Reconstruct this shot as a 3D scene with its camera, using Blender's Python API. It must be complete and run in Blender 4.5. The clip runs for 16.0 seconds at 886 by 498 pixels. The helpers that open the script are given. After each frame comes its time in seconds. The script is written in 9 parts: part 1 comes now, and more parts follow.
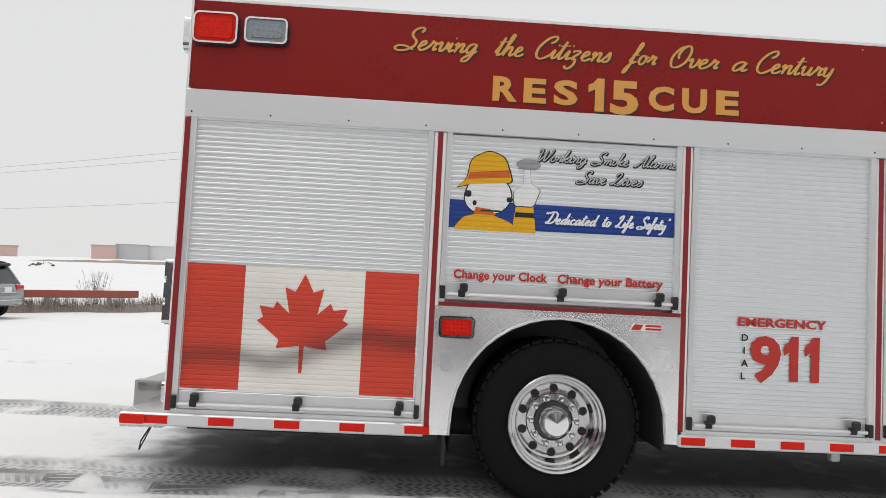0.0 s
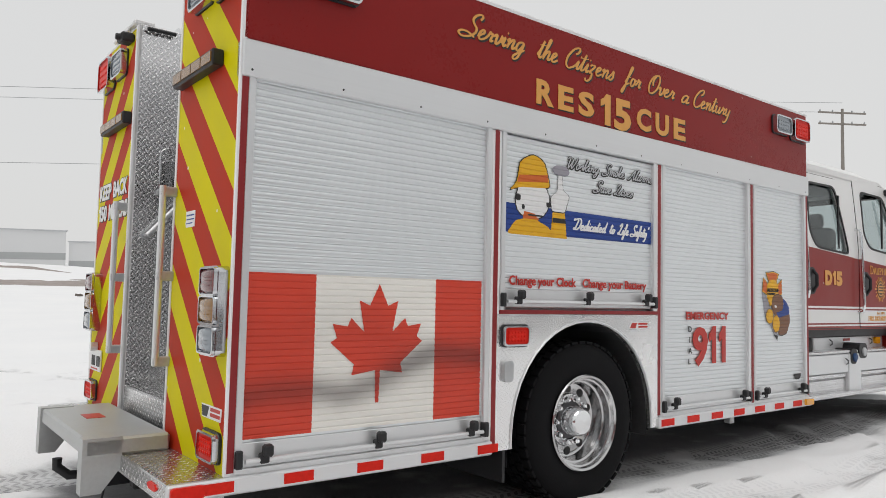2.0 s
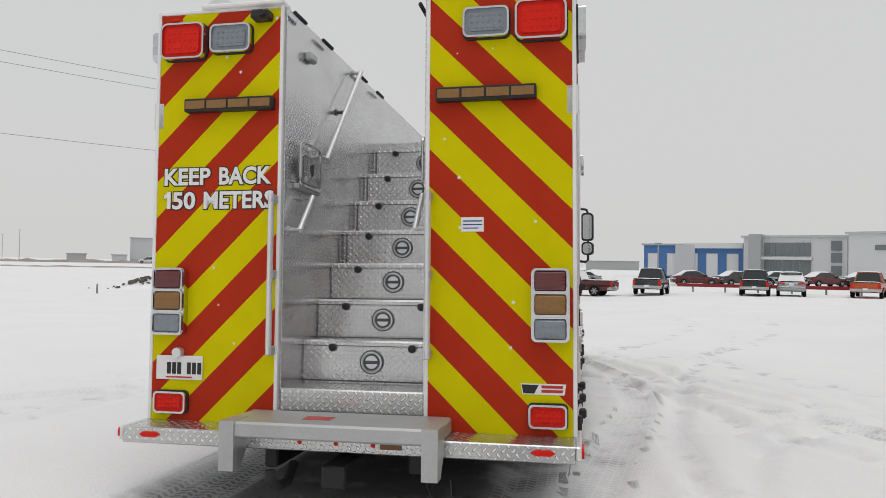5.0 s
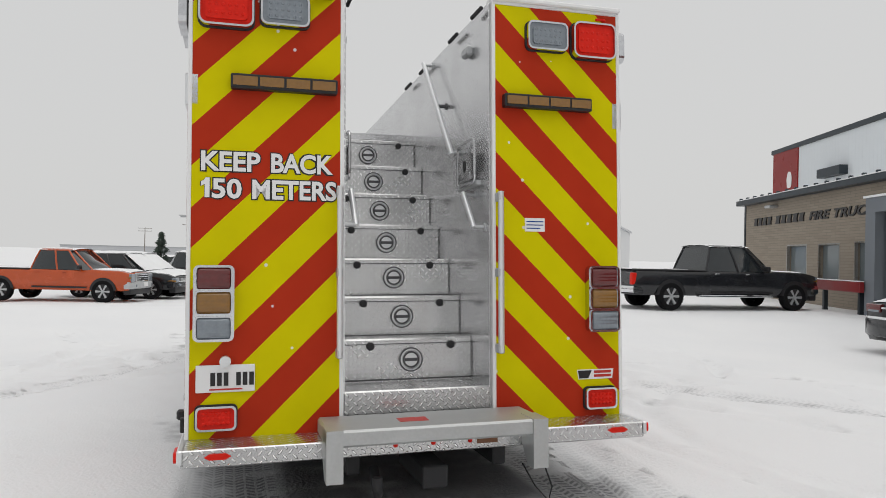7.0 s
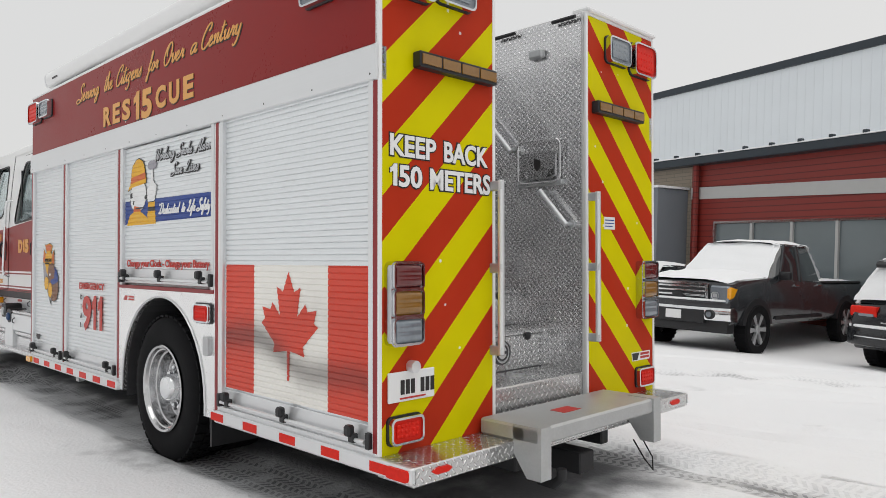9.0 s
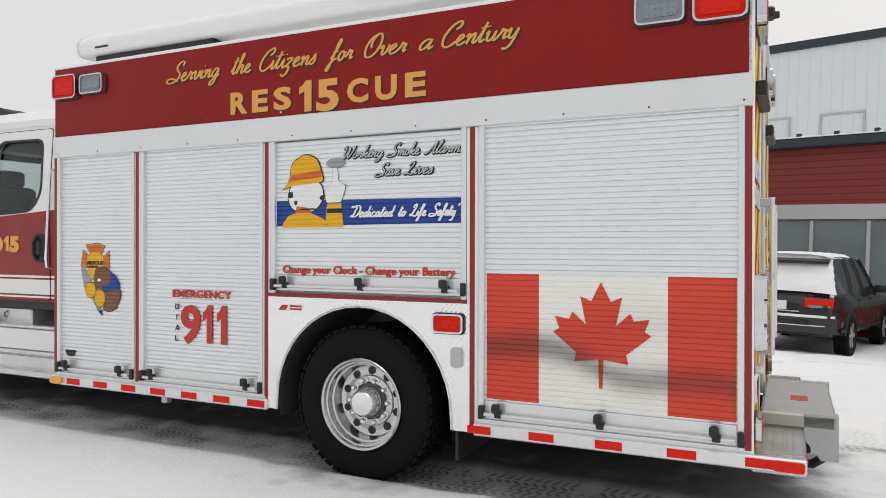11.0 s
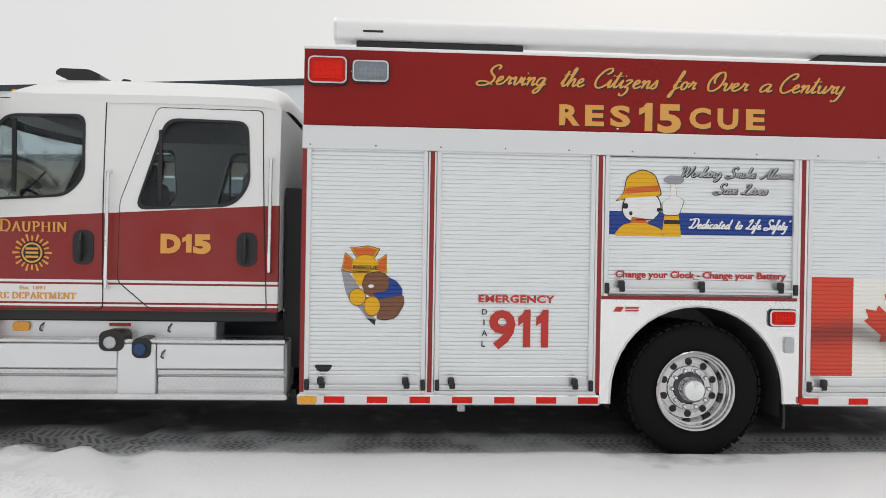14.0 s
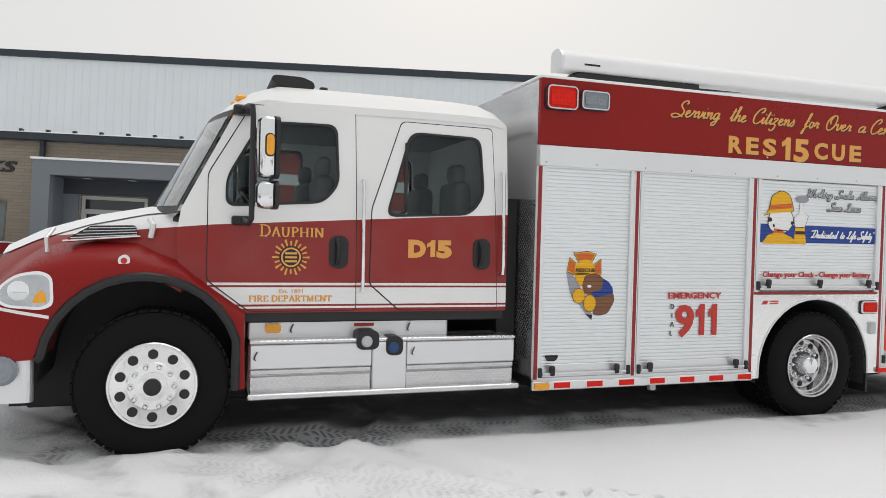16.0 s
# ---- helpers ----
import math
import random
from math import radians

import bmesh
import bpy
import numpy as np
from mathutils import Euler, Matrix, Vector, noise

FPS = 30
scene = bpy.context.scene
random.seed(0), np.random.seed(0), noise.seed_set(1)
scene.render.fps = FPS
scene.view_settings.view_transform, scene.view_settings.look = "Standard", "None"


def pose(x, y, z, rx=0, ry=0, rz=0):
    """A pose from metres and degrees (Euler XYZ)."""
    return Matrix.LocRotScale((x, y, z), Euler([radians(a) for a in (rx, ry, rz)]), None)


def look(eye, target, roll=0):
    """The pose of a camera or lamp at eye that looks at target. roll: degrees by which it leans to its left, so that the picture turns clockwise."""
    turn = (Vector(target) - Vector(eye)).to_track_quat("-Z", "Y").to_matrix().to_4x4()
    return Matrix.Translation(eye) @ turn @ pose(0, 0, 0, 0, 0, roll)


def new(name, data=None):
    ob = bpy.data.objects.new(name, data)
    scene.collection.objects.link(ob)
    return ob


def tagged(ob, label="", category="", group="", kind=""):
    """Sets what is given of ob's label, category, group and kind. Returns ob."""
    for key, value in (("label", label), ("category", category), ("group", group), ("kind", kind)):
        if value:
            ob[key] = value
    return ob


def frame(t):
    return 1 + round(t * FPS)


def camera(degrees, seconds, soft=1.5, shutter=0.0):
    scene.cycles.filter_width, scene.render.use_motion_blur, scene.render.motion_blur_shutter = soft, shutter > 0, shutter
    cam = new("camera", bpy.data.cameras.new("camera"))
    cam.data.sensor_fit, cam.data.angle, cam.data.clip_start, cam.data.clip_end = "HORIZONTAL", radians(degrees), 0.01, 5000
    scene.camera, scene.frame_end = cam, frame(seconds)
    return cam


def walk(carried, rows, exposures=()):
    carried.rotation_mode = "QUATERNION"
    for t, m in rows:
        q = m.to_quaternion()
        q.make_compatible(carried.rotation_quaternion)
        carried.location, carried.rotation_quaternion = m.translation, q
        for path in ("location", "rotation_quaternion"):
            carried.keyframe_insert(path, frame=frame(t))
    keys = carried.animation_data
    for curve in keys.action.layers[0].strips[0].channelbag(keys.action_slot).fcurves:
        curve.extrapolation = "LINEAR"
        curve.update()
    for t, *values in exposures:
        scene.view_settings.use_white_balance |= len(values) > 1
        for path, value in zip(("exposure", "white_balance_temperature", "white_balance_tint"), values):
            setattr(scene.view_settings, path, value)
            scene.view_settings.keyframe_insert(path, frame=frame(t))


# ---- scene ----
cam = camera(62.8, 16.0, soft=0.7)
PATH = [
    (0, (1.453, -5.704, 1.626), (1.548, -3.708, 1.708), 1.2),
    (0.5, (0.845, -5.398, 1.644), (1.336, -3.461, 1.725), 0.9),
    (1, (0.22, -5.122, 1.653), (1.041, -3.3, 1.744), 0.6),
    (1.5, (-0.556, -4.78, 1.683), (0.492, -3.078, 1.77), 0.6),
    (2, (-1.202, -4.376, 1.691), (0.028, -2.801, 1.76), 0.5),
    (2.5, (-1.85, -3.995, 1.738), (-0.42, -2.597, 1.79), 0.8),
    (3, (-2.429, -3.519, 1.742), (-0.83, -2.318, 1.788), 0.7),
    (3.5, (-2.917, -2.998, 1.75), (-1.191, -1.989, 1.789), 0.8),
    (4, (-3.387, -2.443, 1.75), (-1.558, -1.634, 1.79), 0.8),
    (4.5, (-3.745, -1.852, 1.724), (-1.833, -1.267, 1.773), 1.0),
    (5, (-4.034, -1.294, 1.728), (-2.071, -0.917, 1.771), 1.0),
    (5.2, (-4.119, -1.067, 1.748), (-2.144, -0.758, 1.793), 1.0),
    (7.3, (-3.993, 1.446, 1.758), (-2.12, 0.745, 1.773), 1.5),
    (7.5, (-3.884, 1.691, 1.768), (-2.048, 0.897, 1.781), 1.6),
    (8, (-3.571, 2.33, 1.72), (-1.852, 1.308, 1.735), 1.7),
    (8.2, (-3.397, 2.579, 1.728), (-1.733, 1.469, 1.741), 1.8),
    (10.3, (-1.043, 4.831, 1.726), (-0.008, 3.119, 1.732), 1.9),
    (10.5, (-0.786, 4.994, 1.736), (0.206, 3.257, 1.74), 2.0),
    (11, (-0.119, 5.362, 1.748), (0.743, 3.558, 1.747), 2.1),
    (11.5, (0.634, 5.651, 1.722), (1.341, 3.78, 1.718), 2.2),
    (12, (1.412, 5.901, 1.71), (1.971, 3.981, 1.714), 2.5),
    (12.5, (2.204, 6.156, 1.68), (2.6, 4.196, 1.699), 2.5),
    (13, (3.002, 6.368, 1.674), (3.221, 4.381, 1.697), 2.6),
    (13.5, (3.829, 6.5, 1.658), (3.879, 4.501, 1.676), 2.6),
    (14, (4.64, 6.656, 1.626), (4.528, 4.659, 1.651), 2.6),
    (14.5, (5.542, 6.763, 1.636), (5.271, 4.782, 1.66), 2.7),
    (15, (6.353, 6.822, 1.625), (5.998, 4.854, 1.646), 2.7),
    (15.5, (7.161, 6.842, 1.635), (6.698, 4.897, 1.644), 2.7),
    (16, (8.008, 6.762, 1.621), (7.374, 4.866, 1.631), 2.8),
]
EXPO = [(0, 0.10), (1, 0.06), (2, 0.0), (3.5, -0.08), (5, -0.17), (7.5, -0.13), (8.2, -0.06), (10.5, 0.06), (16, 0.05)]
walk(cam, [(t, look(eye, target, roll)) for t, eye, target, roll in PATH], EXPO)

# ---------- world and sun ----------
world = bpy.data.worlds.new("overcast_sky")
scene.world = world
world.use_nodes = True
wn, wl = world.node_tree.nodes, world.node_tree.links
wn.clear()
sky = wn.new("ShaderNodeTexSky")
sky.sky_type = "NISHITA"
sky.sun_disc = False
sky.sun_elevation = radians(38)
sky.sun_rotation = radians(200)
sky.dust_density = 6.0
dim = wn.new("ShaderNodeVectorMath")
dim.operation = "SCALE"
dim.inputs["Scale"].default_value = 0.08
cloud = wn.new("ShaderNodeMix")
cloud.data_type = "RGBA"
cloud.inputs[0].default_value = 0.93
cloud.inputs[7].default_value = (0.75, 0.75, 0.745, 1)
bg = wn.new("ShaderNodeBackground")
wo = wn.new("ShaderNodeOutputWorld")
wl.new(sky.outputs[0], dim.inputs[0])
wl.new(dim.outputs[0], cloud.inputs[6])
wl.new(cloud.outputs[2], bg.inputs[0])
wl.new(bg.outputs[0], wo.inputs[0])
sun = new("sun", bpy.data.lights.new("sun", "SUN"))
sun.data.energy = 0.85
sun.data.angle = radians(50)
sun.data.color = (1.0, 0.98, 0.95)
sun.matrix_world = look((0, 0, 30), (4.5, 1.5, 12))


# ---------- materials ----------
def noise_node(n, l, scale, detail=4, coord="Object"):
    tc = n.new("ShaderNodeTexCoord")
    nt = n.new("ShaderNodeTexNoise")
    nt.inputs["Scale"].default_value = scale
    nt.inputs["Detail"].default_value = detail
    l.new(tc.outputs[coord], nt.inputs["Vector"])
    return nt


def mathn(n, l, op, a, b=None, c=None):
    m = n.new("ShaderNodeMath")
    m.operation = op
    for i, v in enumerate((a, b, c)):
        if v is None:
            continue
        if isinstance(v, (int, float)):
            m.inputs[i].default_value = v
        else:
            l.new(v, m.inputs[i])
    return m.outputs[0]


def mixc(n, l, f, a, b):
    m = n.new("ShaderNodeMix")
    m.data_type = "RGBA"
    for i, v in ((0, f), (6, a), (7, b)):
        if isinstance(v, (int, float)):
            m.inputs[i].default_value = v
        elif isinstance(v, tuple):
            m.inputs[i].default_value = (*v, 1)
        else:
            l.new(v, m.inputs[i])
    return m.outputs[2]


def base_mat(name):
    m = bpy.data.materials.new(name)
    m.use_nodes = True
    n, l = m.node_tree.nodes, m.node_tree.links
    return m, n, l, n["Principled BSDF"]


def fleck(n, l, col, scale=8.0, size=0.085):
    """Scattered flakes of snow stuck to a surface."""
    tc = n.new("ShaderNodeTexCoord")
    v = n.new("ShaderNodeTexVoronoi")
    v.inputs["Scale"].default_value = scale
    l.new(tc.outputs["Object"], v.inputs["Vector"])
    s = n.new("ShaderNodeSeparateColor")
    l.new(v.outputs["Color"], s.inputs[0])
    on = mathn(n, l, "LESS_THAN", v.outputs["Distance"], mathn(n, l, "MULTIPLY", mathn(n, l, "POWER", s.outputs[0], 4.0), size))
    return mixc(n, l, mathn(n, l, "MULTIPLY", on, 0.75), col, (0.80, 0.80, 0.80))


def mat(name, col, rough=0.5, metal=0.0, var=0.12, scale=5.0, bump=0.0, bscale=60.0, coat=0.0, rvar=0.15, ior=1.45, flecks=False):
    """A surface with large stains, fine grain and fine relief."""
    m, n, l, p = base_mat(name)
    big, fine = noise_node(n, l, scale), noise_node(n, l, bscale, 2)
    f = mathn(n, l, "ADD", mathn(n, l, "MULTIPLY", big.outputs[0], 0.65), mathn(n, l, "MULTIPLY", fine.outputs[0], 0.35))
    lo = tuple(c * (1 - var) for c in col)
    hi = tuple(min(1, c * (1 + var)) for c in col)
    l.new(mixc(n, l, f, lo, hi), p.inputs["Base Color"])
    l.new(mathn(n, l, "MULTIPLY_ADD", f, rvar * 2, rough - rvar), p.inputs["Roughness"])
    p.inputs["Metallic"].default_value = metal
    p.inputs["IOR"].default_value = ior
    if flecks:
        l.new(fleck(n, l, mixc(n, l, f, lo, hi)), p.inputs["Base Color"])
    p.inputs["Coat Weight"].default_value = coat
    p.inputs["Coat Roughness"].default_value = 0.08
    if bump:
        b = n.new("ShaderNodeBump")
        b.inputs["Strength"].default_value = bump
        b.inputs["Distance"].default_value = 0.004
        l.new(fine.outputs[0], b.inputs["Height"])
        l.new(b.outputs[0], p.inputs["Normal"])
    return m


def satin_mat(name, col, rough, metal):
    """Drawn aluminium: faint streaks along its length, soft smears of dried spray."""
    m, n, l, p = base_mat(name)
    tc, mp = n.new("ShaderNodeTexCoord"), n.new("ShaderNodeMapping")
    mp.inputs["Scale"].default_value = (0.6, 90.0, 90.0)
    l.new(tc.outputs["Object"], mp.inputs["Vector"])
    streak = n.new("ShaderNodeTexNoise")
    streak.inputs["Scale"].default_value, streak.inputs["Detail"].default_value = 1.0, 3
    l.new(mp.outputs[0], streak.inputs["Vector"])
    smear = noise_node(n, l, 1.7, 5)
    f = mathn(n, l, "ADD", mathn(n, l, "MULTIPLY", streak.outputs[0], 0.4), mathn(n, l, "MULTIPLY", smear.outputs[0], 0.6))
    l.new(mixc(n, l, f, tuple(c * 0.93 for c in col), tuple(min(1.0, c * 1.06) for c in col)), p.inputs["Base Color"])
    l.new(mathn(n, l, "MULTIPLY_ADD", f, 0.16, rough - 0.08), p.inputs["Roughness"])
    p.inputs["Metallic"].default_value = metal
    return m


def box_uv(n, l):
    """Flat coordinates on the faces of upright, square things."""
    tc = n.new("ShaderNodeTexCoord")
    sx, sn = n.new("ShaderNodeSeparateXYZ"), n.new("ShaderNodeSeparateXYZ")
    l.new(tc.outputs["Object"], sx.inputs[0])
    l.new(tc.outputs["Normal"], sn.inputs[0])
    ax = mathn(n, l, "GREATER_THAN", mathn(n, l, "ABSOLUTE", sn.outputs[0]), 0.7)
    az = mathn(n, l, "GREATER_THAN", mathn(n, l, "ABSOLUTE", sn.outputs[2]), 0.7)
    x, y, z = sx.outputs
    u = mathn(n, l, "ADD", mathn(n, l, "MULTIPLY", x, mathn(n, l, "SUBTRACT", 1.0, ax)), mathn(n, l, "MULTIPLY", y, ax))
    v = mathn(n, l, "ADD", mathn(n, l, "MULTIPLY", z, mathn(n, l, "SUBTRACT", 1.0, az)), mathn(n, l, "MULTIPLY", y, az))
    return u, v


def tread_mat(name, col, pitch=0.026, rough=0.22, relief=0.0045, valley_tone=(0.36, 0.74)):
    """Polished aluminium chequer plate with raised lozenges."""
    m, n, l, p = base_mat(name)
    u, v = box_uv(n, l)
    r2 = 0.7071 / pitch
    a = mathn(n, l, "MULTIPLY", mathn(n, l, "ADD", u, v), r2)
    b = mathn(n, l, "MULTIPLY", mathn(n, l, "SUBTRACT", v, u), r2)
    par = mathn(n, l, "MODULO", mathn(n, l, "ADD", mathn(n, l, "FLOOR", a), mathn(n, l, "FLOOR", b)), 2.0)
    par = mathn(n, l, "ABSOLUTE", par)
    fa = mathn(n, l, "SUBTRACT", mathn(n, l, "FRACT", a), 0.5)
    fb = mathn(n, l, "SUBTRACT", mathn(n, l, "FRACT", b), 0.5)
    inv = mathn(n, l, "SUBTRACT", 1.0, par)
    p1 = mathn(n, l, "ADD", mathn(n, l, "MULTIPLY", fa, par), mathn(n, l, "MULTIPLY", fb, inv))
    p2 = mathn(n, l, "ADD", mathn(n, l, "MULTIPLY", fb, par), mathn(n, l, "MULTIPLY", fa, inv))
    d = mathn(n, l, "ADD", mathn(n, l, "POWER", mathn(n, l, "ABSOLUTE", mathn(n, l, "DIVIDE", p1, 0.50)), 2.0),
              mathn(n, l, "POWER", mathn(n, l, "ABSOLUTE", mathn(n, l, "DIVIDE", p2, 0.19)), 2.0))
    h = n.new("ShaderNodeMapRange")
    h.interpolation_type = "SMOOTHSTEP"
    l.new(d, h.inputs[0])
    h.inputs[1].default_value, h.inputs[2].default_value, h.inputs[3].default_value, h.inputs[4].default_value = 0.3, 1.1, 1.0, 0.0
    stain = noise_node(n, l, 2.5)
    bmp = n.new("ShaderNodeBump")
    bmp.inputs["Strength"].default_value = 1.0
    bmp.inputs["Distance"].default_value = relief
    l.new(h.outputs[0], bmp.inputs["Height"])
    l.new(bmp.outputs[0], p.inputs["Normal"])
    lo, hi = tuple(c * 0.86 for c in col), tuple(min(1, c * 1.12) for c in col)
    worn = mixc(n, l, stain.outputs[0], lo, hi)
    # relief shading put into the colour: valleys darker, lozenges brighter
    valley_shade = mixc(n, l, stain.outputs[0], tuple(c * valley_tone[0] for c in col), tuple(c * valley_tone[1] for c in col))
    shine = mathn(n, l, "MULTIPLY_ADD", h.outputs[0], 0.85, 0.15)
    l.new(mixc(n, l, shine, valley_shade, worn), p.inputs["Base Color"])
    l.new(mathn(n, l, "MULTIPLY_ADD", stain.outputs[0], 0.25, rough - 0.1), p.inputs["Roughness"])
    p.inputs["Metallic"].default_value = 0.95
    return m


def chevron_mat():
    """Reflective sheeting: red and lime stripes that fall outwards from the middle of the back."""
    m, n, l, p = base_mat("chevron_sheeting")
    tc = n.new("ShaderNodeTexCoord")
    s = n.new("ShaderNodeSeparateXYZ")
    l.new(tc.outputs["Object"], s.inputs[0])
    ab = mathn(n, l, "ABSOLUTE", s.outputs[1])
    k = mathn(n, l, "ADD", s.outputs[2], mathn(n, l, "MULTIPLY", ab, 0.99))
    k = mathn(n, l, "SUBTRACT", k, mathn(n, l, "MULTIPLY", mathn(n, l, "LESS_THAN", s.outputs[1], 0.0), 0.02))
    ph = mathn(n, l, "FRACT", mathn(n, l, "DIVIDE", mathn(n, l, "ADD", k, -1.935), 0.444))
    f = mathn(n, l, "LESS_THAN", ph, 0.51)
    st = noise_node(n, l, 4.0)
    red = mixc(n, l, st.outputs[0], (0.40, 0.028, 0.010), (0.50, 0.040, 0.014))
    lime = mixc(n, l, st.outputs[0], (0.60, 0.535, 0.0), (0.72, 0.64, 0.0))
    l.new(fleck(n, l, mixc(n, l, f, red, lime)), p.inputs["Base Color"])
    l.new(mathn(n, l, "MULTIPLY_ADD", st.outputs[0], 0.2, 0.35), p.inputs["Roughness"])
    p.inputs["IOR"].default_value = 1.16
    return m


def livery_mat():
    """Cab paint: white over red with pinstripes along the sill."""
    m, n, l, p = base_mat("cab_livery_paint")
    tc = n.new("ShaderNodeTexCoord")
    s = n.new("ShaderNodeSeparateXYZ")
    l.new(tc.outputs["Object"], s.inputs[0])
    x, _, z = s.outputs
    back = mathn(n, l, "MULTIPLY", mathn(n, l, "SUBTRACT", 7.88, x), 0.062)
    front = mathn(n, l, "MULTIPLY", mathn(n, l, "MAXIMUM", mathn(n, l, "SUBTRACT", x, 7.88), 0.0), -0.10)
    edge = mathn(n, l, "ADD", mathn(n, l, "ADD", mathn(n, l, "MAXIMUM", back, 0.0), front), 2.005)
    up = mathn(n, l, "GREATER_THAN", z, edge)
    ramp = n.new("ShaderNodeValToRGB")
    ramp.color_ramp.interpolation = "CONSTANT"
    e = ramp.color_ramp.elements
    W, Rd = (0.85, 0.85, 0.845, 1), (0.26, 0.010, 0.007, 1)
    e[0].position, e[0].color = 0.0, Rd
    e[1].position, e[1].color = 0.380, W
    for pos, c in ((0.398, Rd), (0.413, W), (0.540, Rd), (0.556, W), (0.578, Rd)):
        q = e.new(pos)
        q.color = c
    l.new(mathn(n, l, "SUBTRACT", z, 1.0), ramp.inputs[0])
    low = mixc(n, l, mathn(n, l, "GREATER_THAN", x, 7.905), ramp.outputs[0], Rd[:3])
    st = noise_node(n, l, 3.0)
    c = mixc(n, l, up, low, (0.85, 0.85, 0.845))
    c2 = mixc(n, l, mathn(n, l, "MULTIPLY", st.outputs[0], 0.12), c, (0.45, 0.43, 0.42))
    l.new(fleck(n, l, c2), p.inputs["Base Color"])
    p.inputs["Roughness"].default_value = 0.3
    p.inputs["IOR"].default_value = 1.30
    p.inputs["Coat Weight"].default_value = 0.06
    p.inputs["Coat Roughness"].default_value = 0.06
    return m


def snow_mat():
    m, n, l, p = base_mat("trodden_snow")
    at = n.new("ShaderNodeAttribute")
    at.attribute_name = "bare"
    a, b, c = noise_node(n, l, 0.35, 6), noise_node(n, l, 3.0, 8), noise_node(n, l, 45.0, 4)
    white = mixc(n, l, a.outputs[0], (0.80, 0.81, 0.83), (0.90, 0.90, 0.90))
    grit = mixc(n, l, b.outputs[0], (0.10, 0.10, 0.105), (0.30, 0.30, 0.31))
    e = mathn(n, l, "ADD", at.outputs["Fac"], mathn(n, l, "MULTIPLY", mathn(n, l, "SUBTRACT", b.outputs[0], 0.5), 1.5))
    r = n.new("ShaderNodeMapRange")
    r.interpolation_type = "SMOOTHSTEP"
    l.new(e, r.inputs[0])
    r.inputs[1].default_value, r.inputs[2].default_value = 0.26, 1.0
    tu, tv, tm = n.new("ShaderNodeAttribute"), n.new("ShaderNodeAttribute"), n.new("ShaderNodeAttribute")
    tu.attribute_name, tv.attribute_name, tm.attribute_name = "across", "along", "print"
    zig = mathn(n, l, "ADD", mathn(n, l, "MULTIPLY", tv.outputs["Fac"], 16.0), mathn(n, l, "MULTIPLY", mathn(n, l, "PINGPONG", mathn(n, l, "ADD", tu.outputs["Fac"], 5.0), 0.065), 12.0))
    bars = mathn(n, l, "GREATER_THAN", mathn(n, l, "FRACT", zig), 0.5)
    ribs = mathn(n, l, "GREATER_THAN", mathn(n, l, "PINGPONG", mathn(n, l, "ADD", tu.outputs["Fac"], 5.0), 0.0325), 0.007)
    lug = mathn(n, l, "MULTIPLY", mathn(n, l, "MULTIPLY", bars, ribs), mathn(n, l, "MULTIPLY", tm.outputs["Fac"], mathn(n, l, "GREATER_THAN", b.outputs[0], 0.42)))
    snow = mixc(n, l, mathn(n, l, "MULTIPLY", lug, 0.22), white, (0.52, 0.53, 0.55))
    gap = mathn(n, l, "MULTIPLY", mathn(n, l, "MULTIPLY", tm.outputs["Fac"], mathn(n, l, "SUBTRACT", 1.0, lug)), 0.42)
    wet = mathn(n, l, "MULTIPLY", r.outputs[0], mathn(n, l, "SUBTRACT", 1.0, gap))
    l.new(mixc(n, l, wet, snow, grit), p.inputs["Base Color"])
    p.inputs["Roughness"].default_value = 0.75
    h = mathn(n, l, "ADD", mathn(n, l, "ADD", mathn(n, l, "MULTIPLY", b.outputs[0], 0.42), mathn(n, l, "MULTIPLY", c.outputs[0], 0.18)), mathn(n, l, "MULTIPLY", lug, -0.25))
    bm_ = n.new("ShaderNodeBump")
    bm_.inputs["Strength"].default_value = 0.75
    bm_.inputs["Distance"].default_value = 0.05
    l.new(h, bm_.inputs["Height"])
    l.new(bm_.outputs[0], p.inputs["Normal"])
    return m


def glass_mat(name, tint, rough=0.02, trans=1.0):
    m, n, l, p = base_mat(name)
    p.inputs["Base Color"].default_value = (*tint, 1)
    p.inputs["Roughness"].default_value = rough
    p.inputs["Transmission Weight"].default_value = trans
    p.inputs["IOR"].default_value = 1.28
    return m


def course_mat(name, c1, c2, joint, w, h, mortar, rough=0.8):
    """Masonry courses laid along a wall."""
    m, n, l, p = base_mat(name)
    u, v = box_uv(n, l)
    cx = n.new("ShaderNodeCombineXYZ")
    l.new(u, cx.inputs[0])
    l.new(v, cx.inputs[1])
    br = n.new("ShaderNodeTexBrick")
    br.inputs["Color1"].default_value, br.inputs["Color2"].default_value, br.inputs["Mortar"].default_value = (*c1, 1), (*c2, 1), (*joint, 1)
    br.inputs["Scale"].default_value = 1.0
    br.inputs["Brick Width"].default_value, br.inputs["Row Height"].default_value = w, h
    br.inputs["Mortar Size"].default_value = mortar
    l.new(cx.outputs[0], br.inputs["Vector"])
    st = noise_node(n, l, 0.8)
    l.new(mixc(n, l, mathn(n, l, "MULTIPLY", st.outputs[0], 0.3), br.outputs[0], tuple(c * 0.7 for c in c1)), p.inputs["Base Color"])
    b = n.new("ShaderNodeBump")
    b.inputs["Strength"].default_value, b.inputs["Distance"].default_value = 0.6, 0.01
    b.invert = True
    l.new(br.outputs[1], b.inputs["Height"])
    l.new(b.outputs[0], p.inputs["Normal"])
    p.inputs["Roughness"].default_value = rough
    return m


